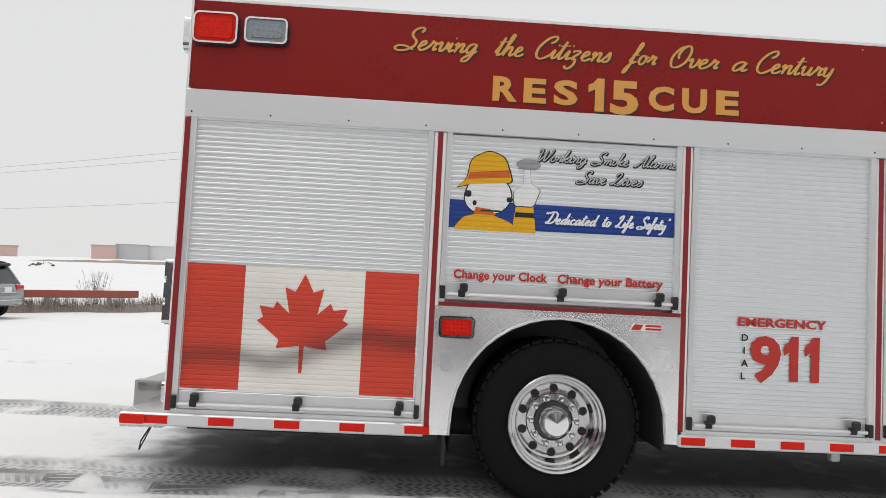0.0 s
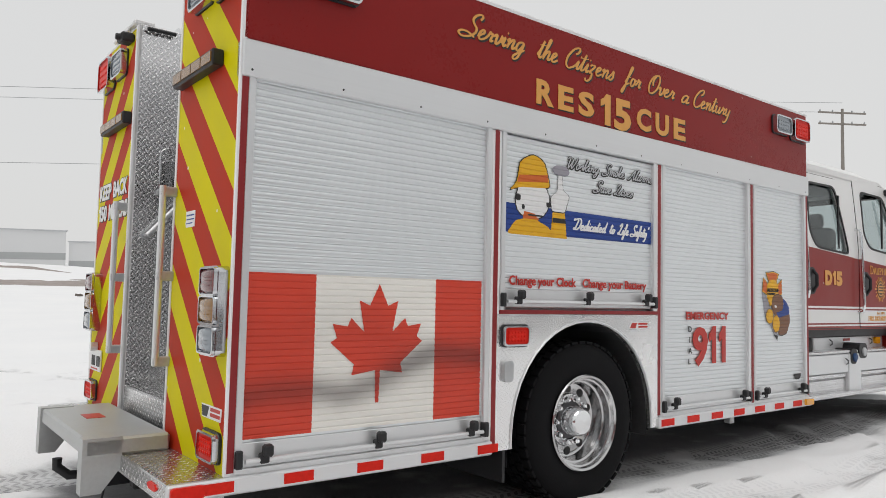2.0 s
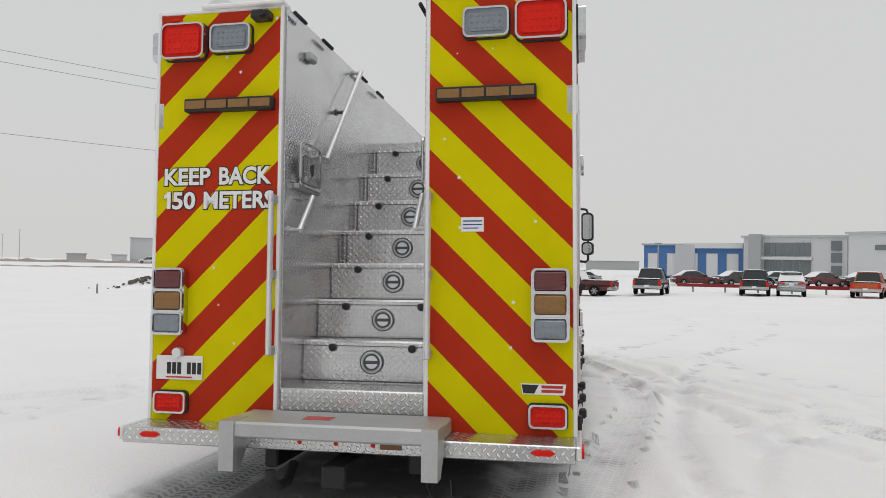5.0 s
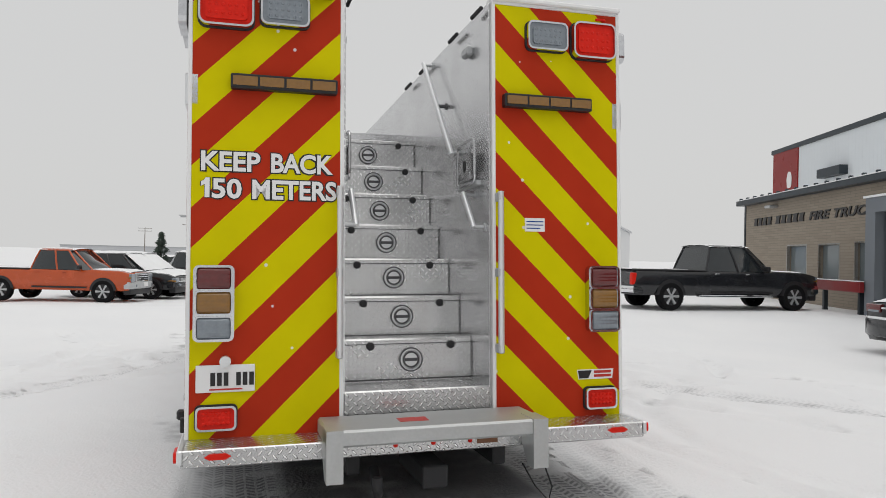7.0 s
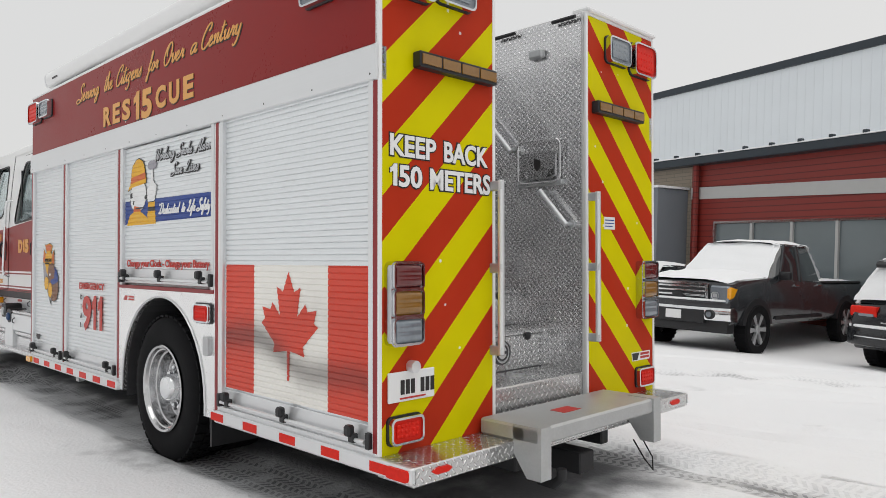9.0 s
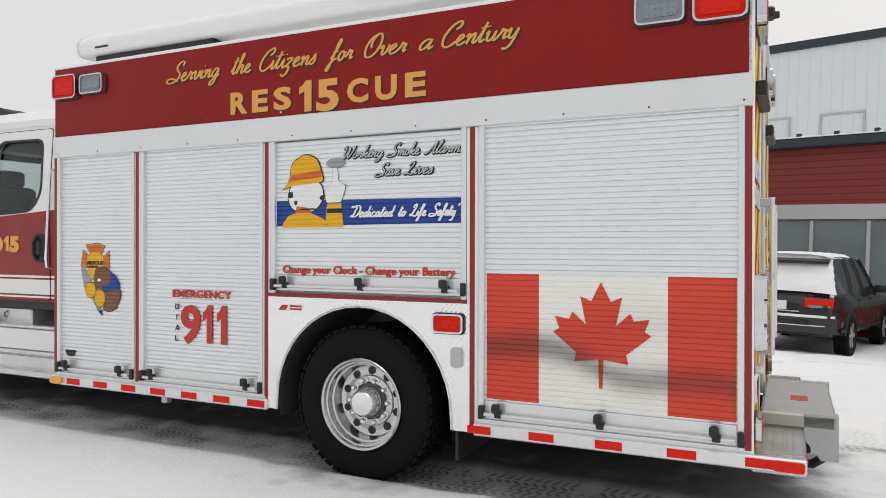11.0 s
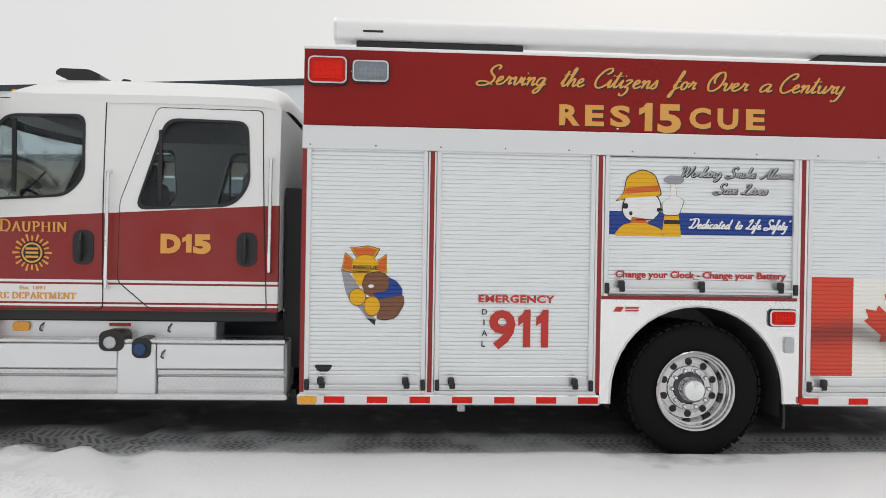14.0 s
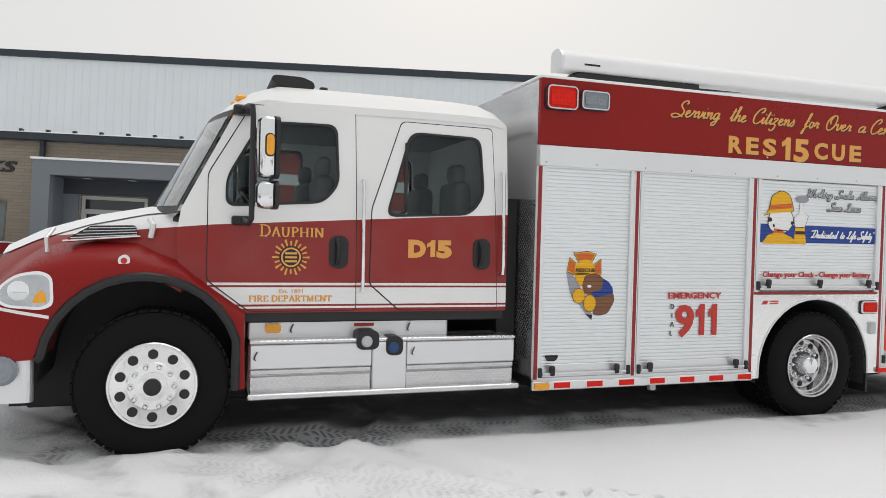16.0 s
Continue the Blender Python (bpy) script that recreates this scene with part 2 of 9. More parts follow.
RED = mat("fire_red_paint", (0.25, 0.013, 0.012), 0.30, var=0.10, scale=2, coat=0.06, ior=1.24, flecks=True)
TRIM_RED = mat("red_trim_tape", (0.26, 0.018, 0.02), 0.4)
SLAT = satin_mat("satin_silver_slats", (0.80, 0.825, 0.84), 0.34, 0.7)
ALU = satin_mat("brushed_aluminium", (0.76, 0.77, 0.78), 0.36, 0.6)
ALU_DULL = mat("dull_cast_aluminium", (0.50, 0.51, 0.52), 0.45, 0.6, var=0.32, scale=7, bump=0.25)
PALE = mat("white_painted_metal", (0.84, 0.84, 0.84), 0.4, var=0.06)
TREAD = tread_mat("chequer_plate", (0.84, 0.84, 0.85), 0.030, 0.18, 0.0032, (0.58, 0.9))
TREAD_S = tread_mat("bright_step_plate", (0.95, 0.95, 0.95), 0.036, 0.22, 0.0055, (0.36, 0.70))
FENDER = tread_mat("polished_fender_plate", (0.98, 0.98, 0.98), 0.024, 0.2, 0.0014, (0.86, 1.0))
CHEV = chevron_mat()
LIVERY = livery_mat()
BLACK = mat("black_plastic", (0.018, 0.018, 0.02), 0.45, var=0.3, bump=0.2)
RUBBER = mat("tyre_rubber", (0.007, 0.007, 0.008), 0.8, var=0.35, scale=9, bump=0.5, bscale=120, ior=1.25)
DARK = mat("dark_chassis_steel", (0.025, 0.025, 0.027), 0.6, 0.2, var=0.4, bump=0.3)
DARKCHROME = mat("smoked_chrome", (0.62, 0.63, 0.65), 0.12, 1.0, var=0.3, scale=12, rvar=0.05)
CHROME = mat("bright_chrome", (0.80, 0.81, 0.82), 0.10, 1.0, var=0.05, rvar=0.04)
WHEELALU = mat("polished_wheel_aluminium", (0.86, 0.86, 0.865), 0.2, 1.0, var=0.08, rvar=0.05)
# same alloy, darkened for the shade inside the recessed rear discs
DARKENED_ALU = mat("darkened_aluminium", (0.58, 0.58, 0.585), 0.16, 1.0, var=0.2, scale=14, rvar=0.05)
MIRROR = mat("tinted_mirror_glass", (0.58, 0.60, 0.61), 0.06, 1.0, var=0.05, rvar=0.01)
GOLD = mat("gold_leaf_lettering", (0.74, 0.36, 0.085), 0.35, 0.15, var=0.10, scale=8)
INK = mat("black_vinyl", (0.02, 0.018, 0.018), 0.4)
WHITE_V = mat("white_vinyl", (0.82, 0.82, 0.82), 0.4, var=0.05)
RED_V = mat("red_vinyl", (0.50, 0.035, 0.025), 0.4, var=0.06)


def flag_mat(name, col, dark):
    """Printed flag cloth with soft printed folds."""
    m, n, l, p = base_mat(name)
    tc = n.new("ShaderNodeTexCoord")
    s = n.new("ShaderNodeSeparateXYZ")
    l.new(tc.outputs["Object"], s.inputs[0])
    x, _, z = s.outputs
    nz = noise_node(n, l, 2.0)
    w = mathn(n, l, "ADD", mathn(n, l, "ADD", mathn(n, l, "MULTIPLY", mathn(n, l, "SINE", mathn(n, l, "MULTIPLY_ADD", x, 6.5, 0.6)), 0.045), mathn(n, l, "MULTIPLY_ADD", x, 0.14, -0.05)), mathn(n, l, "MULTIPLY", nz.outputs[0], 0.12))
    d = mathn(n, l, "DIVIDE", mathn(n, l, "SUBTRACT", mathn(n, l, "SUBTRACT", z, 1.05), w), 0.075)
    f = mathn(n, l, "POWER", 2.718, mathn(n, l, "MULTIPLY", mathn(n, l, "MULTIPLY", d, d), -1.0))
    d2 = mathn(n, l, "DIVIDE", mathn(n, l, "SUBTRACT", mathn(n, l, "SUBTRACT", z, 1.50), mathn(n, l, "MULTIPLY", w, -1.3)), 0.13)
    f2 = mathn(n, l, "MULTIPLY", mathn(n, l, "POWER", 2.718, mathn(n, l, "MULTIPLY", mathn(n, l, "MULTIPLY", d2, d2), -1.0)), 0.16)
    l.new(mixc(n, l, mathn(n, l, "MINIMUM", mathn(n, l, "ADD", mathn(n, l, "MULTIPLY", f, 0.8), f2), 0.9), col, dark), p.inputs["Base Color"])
    p.inputs["Roughness"].default_value = 0.42
    return m


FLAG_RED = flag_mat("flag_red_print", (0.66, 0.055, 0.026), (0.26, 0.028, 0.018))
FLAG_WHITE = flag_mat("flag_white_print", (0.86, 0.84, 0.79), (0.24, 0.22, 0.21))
BLUE_V = mat("blue_vinyl", (0.012, 0.05, 0.27), 0.4, var=0.1)
YELLOW_V = mat("yellow_vinyl", (0.78, 0.42, 0.01), 0.4, var=0.06)
BROWN_V = mat("brown_vinyl", (0.20, 0.085, 0.04), 0.4, var=0.15)
PALE_V = mat("pale_grey_vinyl", (0.52, 0.53, 0.55), 0.4, var=0.06)
GREY_V = mat("grey_vinyl", (0.33, 0.32, 0.36), 0.4, var=0.1)
ORANGE_V = mat("orange_red_vinyl", (0.62, 0.13, 0.02), 0.4, var=0.1)
LENS_R = mat("red_lens", (0.70, 0.020, 0.010), 0.34, var=0.2, scale=30, ior=1.25)
LENS_R_DK = mat("dark_red_lens", (0.12, 0.012, 0.012), 0.12, var=0.2, scale=30, coat=0.7)
LENS_A = mat("amber_lens", (0.85, 0.36, 0.01), 0.15, var=0.2, scale=30, coat=0.6)
LENS_A_DK = mat("dark_amber_lens", (0.24, 0.115, 0.02), 0.15, var=0.2, scale=30, coat=0.6)
LENS_C = mat("clear_lens", (0.22, 0.25, 0.28), 0.12, 0.3, var=0.25, scale=40, coat=0.7)
SEAT = mat("grey_seat_cloth", (0.17, 0.175, 0.18), 0.7, var=0.35, scale=4, bump=0.5, bscale=12)
HEADGLASS = mat("clear_headlamp_bowl", (0.46, 0.48, 0.50), 0.14, 0.85, var=0.5, scale=14, coat=0.8)
STEP_ALU = mat("bright_step_aluminium", (0.47, 0.48, 0.48), 0.42, 0.5, var=0.22, scale=6, bump=0.15)
GLASS = glass_mat("tinted_cab_glass", (0.70, 0.78, 0.79))
SCREEN = glass_mat("windscreen_glass", (0.74, 0.79, 0.79))
SCREEN.node_tree.nodes["Principled BSDF"].inputs["IOR"].default_value = 2.0
CARGLASS = mat("dark_car_glass", (0.02, 0.025, 0.028), 0.06, var=0.2, rvar=0.02, coat=0.5)
SNOW = snow_mat()
SLATE_RING = mat("dark_aluminium", (0.10, 0.10, 0.105), 0.4, 0.6, var=0.3, scale=20)
SNOWCAP = mat("fresh_snow", (0.86, 0.87, 0.88), 0.75, var=0.04, scale=4, bump=0.6, bscale=25)


# ---------- building blocks ----------
def part(name, bm, material, parent, label="", smooth=False):
    me = bpy.data.meshes.new(name)
    bmesh.ops.recalc_face_normals(bm, faces=bm.faces)
    if name in ("window_pane", "windscreen") and bm.calc_volume(signed=True) < 0:
        bmesh.ops.reverse_faces(bm, faces=bm.faces[:])
    if smooth:
        for f in bm.faces:
            f.smooth = True
    bm.to_mesh(me)
    bm.free()
    for m in (material if isinstance(material, (list, tuple)) else (material,)):
        me.materials.append(m)
    ob = new(name, me)
    ob.parent = parent
    if smooth:
        me.set_sharp_from_angle(angle=radians(38))
    if label:
        tagged(ob, label)
    return ob


def solo(name, bm, material, label, category, group="", kind="", smooth=False):
    return tagged(part(name, bm, material, None, smooth=smooth), label, category, group, kind)


def thing(name, label, category, m=None, group="", kind=""):
    ob = new(name)
    ob.empty_display_size = 0.2
    if m is not None:
        ob.matrix_world = m
    return tagged(ob, label, category, group, kind)


def hexa(bm, pts, bev=0.0, seg=1):
    v = [bm.verts.new(p) for p in pts]
    fs = [bm.faces.new([v[i] for i in q]) for q in ((0, 3, 2, 1), (4, 5, 6, 7), (0, 1, 5, 4), (1, 2, 6, 5), (2, 3, 7, 6), (3, 0, 4, 7))]
    if bev:
        es = list({e for f in fs for e in f.edges})
        bmesh.ops.bevel(bm, geom=es, offset=bev, segments=seg, affect="EDGES", profile=0.5)


def box(bm, x0, x1, y0, y1, z0, z1, bev=0.0, seg=1):
    hexa(bm, [(x0, y0, z0), (x1, y0, z0), (x1, y1, z0), (x0, y1, z0), (x0, y0, z1), (x1, y0, z1), (x1, y1, z1), (x0, y1, z1)], bev, seg)


def boxes(*rows, bev=0.0):
    bm = bmesh.new()
    for r in rows:
        box(bm, *r, bev=bev)
    return bm


def put2(axis, a, b, c):
    return {"x": (c, a, b), "y": (a, c, b), "z": (a, b, c)}[axis]


def prism(bm, pts, axis, c0, c1):
    """Extrude a flat outline along an axis; x: (y, z), y: (x, z), z: (x, y)."""
    lo = [bm.verts.new(put2(axis, a, b, c0)) for a, b in pts]
    hi = [bm.verts.new(put2(axis, a, b, c1)) for a, b in pts]
    bm.faces.new(lo)
    bm.faces.new(hi[::-1])
    n = len(pts)
    for i in range(n):
        bm.faces.new((lo[i], hi[i], hi[(i + 1) % n], lo[(i + 1) % n]))


def plate(bm, outline, holes, axis, c, thick):
    """A flat sheet with holes, of the given thickness."""
    es = []
    for loop in (outline, *holes):
        vs = [bm.verts.new(put2(axis, a, b, c)) for a, b in loop]
        es += [bm.edges.new((vs[i], vs[(i + 1) % len(vs)])) for i in range(len(vs))]
    got = bmesh.ops.triangle_fill(bm, edges=es, use_beauty=True, use_dissolve=False)
    fs = [g for g in got["geom"] if isinstance(g, bmesh.types.BMFace)]
    ext = bmesh.ops.extrude_face_region(bm, geom=fs, use_keep_orig=True)
    d = Vector(put2(axis, 0, 0, thick))
    bmesh.ops.translate(bm, vec=d, verts=[g for g in ext["geom"] if isinstance(g, bmesh.types.BMVert)])


def tube(bm, pts, r, n=10):
    pts = [Vector(p) for p in pts]
    rings = []
    for i, p in enumerate(pts):
        d = (pts[min(i + 1, len(pts) - 1)] - pts[max(i - 1, 0)]).normalized()
        a = d.orthogonal().normalized() if i == 0 else (rings[-1][1] - d * rings[-1][1].dot(d)).normalized()
        b = d.cross(a)
        rings.append(([bm.verts.new(p + r * (math.cos(t) * a + math.sin(t) * b)) for t in (2 * math.pi * k / n for k in range(n))], a))
    for (q0, _), (q1, _) in zip(rings, rings[1:]):
        for k in range(n):
            bm.faces.new((q0[k], q0[(k + 1) % n], q1[(k + 1) % n], q1[k]))
    bm.faces.new(rings[0][0][::-1])
    bm.faces.new(rings[-1][0])


def lathe(bm, prof, c, axis="y", n=32, closed=False, cap=True):
    """Turn a profile of (radius, place along the axis) round an axis through c."""
    rings = []
    for r, o in prof:
        ring = []
        for k in range(n):
            t = 2 * math.pi * k / n
            a, b = r * math.cos(t), r * math.sin(t)
            q = put2(axis, a, b, o)
            ring.append(bm.verts.new((c[0] + q[0], c[1] + q[1], c[2] + q[2])))
        rings.append(ring)
    pairs = list(zip(rings, rings[1:])) + ([(rings[-1], rings[0])] if closed else [])
    for r0, r1 in pairs:
        for k in range(n):
            bm.faces.new((r0[k], r0[(k + 1) % n], r1[(k + 1) % n], r1[k]))
    if not closed:
        if cap and prof[0][0] > 1e-4:
            bm.faces.new(rings[0][::-1])
        if prof[-1][0] > 1e-4:
            bm.faces.new(rings[-1])


def loft(bm, loops, close=False, caps=True):
    rings = [[bm.verts.new(p) for p in lp] for lp in loops]
    n = len(rings[0])
    for r0, r1 in zip(rings, rings[1:]):
        for k in range(n if close else n - 1):
            bm.faces.new((r0[k], r0[(k + 1) % n], r1[(k + 1) % n], r1[k]))
    if caps and close:
        bm.faces.new(rings[0][::-1])
        bm.faces.new(rings[-1])
    return rings


def rrect(x0, x1, z0, z1, r, n=4):
    out = []
    for cx, cz, a0 in ((x1 - r, z1 - r, 0), (x0 + r, z1 - r, 90), (x0 + r, z0 + r, 180), (x1 - r, z0 + r, 270)):
        for k in range(n + 1):
            a = radians(a0 + 90 * k / n)
            out.append((cx + r * math.cos(a), cz + r * math.sin(a)))
    return out


def rounded(pts, r, n=4):
    """Round the corners of an outline."""
    out, m = [], len(pts)
    for i in range(m):
        p, a, b = Vector(pts[i]), Vector(pts[i - 1]), Vector(pts[(i + 1) % m])
        ra = min(r, (a - p).length * 0.45)
        rb = min(r, (b - p).length * 0.45)
        s, e = p + (a - p).normalized() * ra, p + (b - p).normalized() * rb
        for k in range(n + 1):
            t = k / n
            q = s * (1 - t) ** 2 + p * 2 * t * (1 - t) + e * t * t
            out.append((q.x, q.y))
    return out


def lettering(words, height, width=None, shear=0.0, offset=0.0, space=1.0, deep=0.0015):
    """Words as a flat mesh with its left end of the baseline at the origin, along x and up y."""
    if words == "1":
        w, o = width or height * 0.5, offset * 0.35 * height
        bm = bmesh.new()
        pts = [(w + o, -o), (w + o, height + o), (0.56 * w - o * 0.5, height + o), (0.30 * w, 0.86 * height + o), (-o, 0.80 * height), (-o, 0.58 * height - o), (0.45 * w - o, 0.68 * height - o), (0.45 * w - o, -o)]
        prism(bm, pts, "z", -deep, deep)
        return bm
    cu = bpy.data.curves.new("words", "FONT")
    cu.body, cu.size, cu.shear, cu.offset, cu.space_character, cu.extrude, cu.resolution_u = words, 1.0, shear, offset, space, deep, 3
    ob = bpy.data.objects.new("words", cu)
    scene.collection.objects.link(ob)
    dg = bpy.context.evaluated_depsgraph_get()
    me = bpy.data.meshes.new_from_object(ob.evaluated_get(dg))
    bpy.data.objects.remove(ob)
    bm = bmesh.new()
    bm.from_mesh(me)
    bpy.data.meshes.remove(me)
    xs = [v.co.x for v in bm.verts]
    cap = 0.73
    sz = height / cap
    sx = sz if width is None else width / (max(xs) - min(xs) - offset)
    x0 = min(xs) + offset / 2
    for v in bm.verts:
        v.co.x, v.co.y = (v.co.x - x0) * sx, v.co.y * sz
    return bm


PEN = {}


def glyph(ch, advance, *strokes):
    """A letter of a brush script: its advance and its strokes, with capitals one unit high."""
    PEN[ch] = (advance, strokes)


glyph("a", 0.42, ((0.34, 0.36), (0.22, 0.43), (0.09, 0.34), (0.05, 0.14), (0.12, 0.01), (0.24, 0.1), (0.34, 0.4)), ((0.34, 0.42), (0.31, 0.1), (0.36, 0.02), (0.46, 0.12)))
glyph("c", 0.34, ((0.26, 0.34), (0.2, 0.43), (0.09, 0.36), (0.05, 0.16), (0.12, 0.02), (0.24, 0.04), (0.36, 0.14)))
glyph("d", 0.42, ((0.32, 0.36), (0.22, 0.43), (0.09, 0.34), (0.05, 0.14), (0.12, 0.01), (0.24, 0.1), (0.34, 0.4)), ((0.38, 0.95), (0.33, 0.4), (0.31, 0.1), (0.36, 0.02), (0.46, 0.12)))
glyph("e", 0.36, ((0.0, 0.12), (0.12, 0.2), (0.24, 0.32), (0.2, 0.43), (0.1, 0.38), (0.05, 0.2), (0.12, 0.03), (0.24, 0.03), (0.38, 0.14)))
glyph("f", 0.32, ((0.0, 0.12), (0.16, 0.5), (0.26, 0.9), (0.2, 0.98), (0.14, 0.7), (0.08, 0.0), (0.02, -0.34), (-0.06, -0.4), (-0.04, -0.24), (0.1, 0.02), (0.3, 0.14)), ((0.02, 0.42), (0.28, 0.44)))
glyph("g", 0.42, ((0.34, 0.36), (0.24, 0.43), (0.1, 0.36), (0.05, 0.16), (0.12, 0.02), (0.24, 0.08), (0.34, 0.38)), ((0.35, 0.42), (0.32, 0.0), (0.24, -0.3), (0.1, -0.38), (0.04, -0.28), (0.16, -0.12), (0.46, 0.12)))
glyph("h", 0.44, ((0.0, 0.12), (0.14, 0.6), (0.2, 0.92), (0.14, 0.96), (0.1, 0.7), (0.07, 0.0)), ((0.08, 0.16), (0.18, 0.36), (0.27, 0.42), (0.31, 0.32), (0.29, 0.1), (0.34, 0.02), (0.46, 0.12)))
glyph("i", 0.24, ((0.0, 0.12), (0.12, 0.42), (0.1, 0.12), (0.15, 0.02), (0.26, 0.12)), ((0.17, 0.6), (0.18, 0.67)))
glyph("k", 0.42, ((0.0, 0.12), (0.14, 0.6), (0.2, 0.92), (0.14, 0.96), (0.1, 0.7), (0.07, 0.0)), ((0.08, 0.18), (0.3, 0.42), (0.3, 0.3), (0.16, 0.22), (0.26, 0.06), (0.34, 0.02), (0.44, 0.12)))
glyph("l", 0.24, ((0.0, 0.12), (0.14, 0.6), (0.22, 0.92), (0.16, 0.97), (0.1, 0.6), (0.09, 0.12), (0.14, 0.02), (0.26, 0.12)))
glyph("m", 0.62, ((0.0, 0.3), (0.07, 0.42), (0.1, 0.34), (0.08, 0.0)), ((0.09, 0.16), (0.18, 0.36), (0.26, 0.42), (0.3, 0.3), (0.27, 0.0)), ((0.28, 0.16), (0.38, 0.36), (0.46, 0.42), (0.5, 0.3), (0.48, 0.1), (0.53, 0.02), (0.64, 0.12)))
glyph("n", 0.44, ((0.0, 0.3), (0.08, 0.42), (0.11, 0.34), (0.09, 0.0)), ((0.1, 0.16), (0.2, 0.36), (0.28, 0.42), (0.32, 0.34), (0.3, 0.1), (0.35, 0.02), (0.46, 0.12)))
glyph("o", 0.38, ((0.22, 0.42), (0.1, 0.38), (0.05, 0.18), (0.12, 0.02), (0.24, 0.06), (0.3, 0.26), (0.22, 0.42), (0.27, 0.34), (0.4, 0.36)))
glyph("r", 0.34, ((0.0, 0.12), (0.1, 0.3), (0.13, 0.45), (0.18, 0.36), (0.28, 0.38), (0.24, 0.2), (0.25, 0.05), (0.36, 0.12)))
glyph("s", 0.32, ((0.0, 0.1), (0.14, 0.34), (0.18, 0.45), (0.22, 0.3), (0.23, 0.12), (0.13, 0.01), (0.02, 0.06)))
glyph("t", 0.28, ((0.0, 0.12), (0.1, 0.4), (0.17, 0.82), (0.11, 0.3), (0.11, 0.06), (0.17, 0.02), (0.28, 0.12)), ((0.0, 0.6), (0.34, 0.64)))
glyph("u", 0.44, ((0.0, 0.3), (0.08, 0.42), (0.08, 0.12), (0.16, 0.02), (0.28, 0.14), (0.34, 0.42)), ((0.34, 0.42), (0.31, 0.1), (0.36, 0.02), (0.46, 0.12)))
glyph("v", 0.38, ((0.0, 0.3), (0.08, 0.42), (0.13, 0.34), (0.13, 0.1), (0.19, 0.02), (0.3, 0.14), (0.34, 0.36), (0.3, 0.43), (0.4, 0.34)))
glyph("y", 0.42, ((0.0, 0.3), (0.08, 0.42), (0.08, 0.12), (0.16, 0.02), (0.28, 0.14), (0.34, 0.42)), ((0.34, 0.42), (0.3, 0.0), (0.22, -0.3), (0.08, -0.4), (0.0, -0.32)))
glyph("z", 0.36, ((0.02, 0.36), (0.1, 0.43), (0.28, 0.4), (0.06, 0.06), (0.2, 0.04), (0.22, -0.2), (0.1, -0.38), (-0.02, -0.36), (-0.06, -0.26)))
glyph("A", 0.68, ((-0.05, 0.12), (0.02, 0.0), (0.14, 0.06), (0.32, 0.45), (0.56, 1.0)), ((0.56, 1.0), (0.52, 0.3), (0.56, 0.02), (0.7, 0.12)), ((0.2, 0.36), (0.6, 0.4)))
glyph("C", 0.60, ((0.44, 0.7), (0.56, 0.78), (0.6, 0.94), (0.5, 1.02), (0.28, 0.88), (0.1, 0.5), (0.12, 0.14), (0.28, -0.02), (0.46, 0.04), (0.62, 0.2)))
glyph("D", 0.70, ((0.3, 0.9), (0.22, 0.4), (0.14, 0.06), (0.02, 0.06), (0.1, 0.16), (0.3, 0.02), (0.54, 0.2), (0.64, 0.6), (0.5, 0.94), (0.2, 0.98), (0.02, 0.84)))
glyph("L", 0.60, ((0.1, 0.7), (0.22, 0.92), (0.36, 0.98), (0.4, 0.8), (0.26, 0.4), (0.12, 0.06), (0.0, 0.06), (0.06, 0.16), (0.3, 0.04), (0.5, 0.0), (0.62, 0.12)))
glyph("O", 0.68, ((0.44, 1.0), (0.2, 0.86), (0.06, 0.44), (0.16, 0.04), (0.38, 0.0), (0.58, 0.26), (0.62, 0.7), (0.5, 0.98), (0.32, 0.9), (0.24, 0.6), (0.3, 0.38)))
glyph("S", 0.60, ((0.5, 0.8), (0.56, 0.94), (0.44, 1.02), (0.26, 0.92), (0.2, 0.72), (0.32, 0.54), (0.46, 0.4), (0.46, 0.18), (0.26, 0.0), (-0.02, -0.06), (-0.2, 0.04), (-0.12, 0.16), (0.16, 0.16), (0.5, 0.0)))
glyph("W", 0.86, ((-0.04, 0.74), (0.06, 0.96), (0.16, 0.9), (0.16, 0.3), (0.22, 0.02), (0.4, 0.5), (0.48, 0.94)), ((0.48, 0.94), (0.46, 0.3), (0.52, 0.02), (0.72, 0.5), (0.8, 0.9), (0.74, 1.0)))
glyph('"', 0.24, ((0.08, 0.98), (0.05, 0.78)), ((0.18, 0.98), (0.15, 0.78)))
# upright roman capitals
glyph("cap D", 0.82, ((0.14, 0.0), (0.14, 0.5), (0.14, 1.0)), ((0.0, 0.97), (0.3, 0.97), (0.58, 0.84), (0.68, 0.5), (0.58, 0.16), (0.3, 0.03), (0.0, 0.03)))
glyph("cap A", 0.80, ((0.08, 0.0), (0.38, 1.0)), ((0.36, 1.0), (0.66, 0.0)), ((0.18, 0.34), (0.54, 0.34)), ((-0.02, 0.03), (0.2, 0.03)), ((0.52, 0.03), (0.8, 0.03)))
glyph("cap U", 0.86, ((0.14, 1.0), (0.15, 0.3), (0.26, 0.04), (0.48, 0.04), (0.6, 0.3), (0.62, 1.0)), ((0.0, 0.97), (0.3, 0.97)), ((0.5, 0.97), (0.76, 0.97)))
glyph("cap P", 0.70, ((0.14, 0.0), (0.14, 1.0)), ((0.0, 0.97), (0.36, 0.97), (0.54, 0.74), (0.36, 0.5), (0.16, 0.5)), ((0.0, 0.03), (0.3, 0.03)))
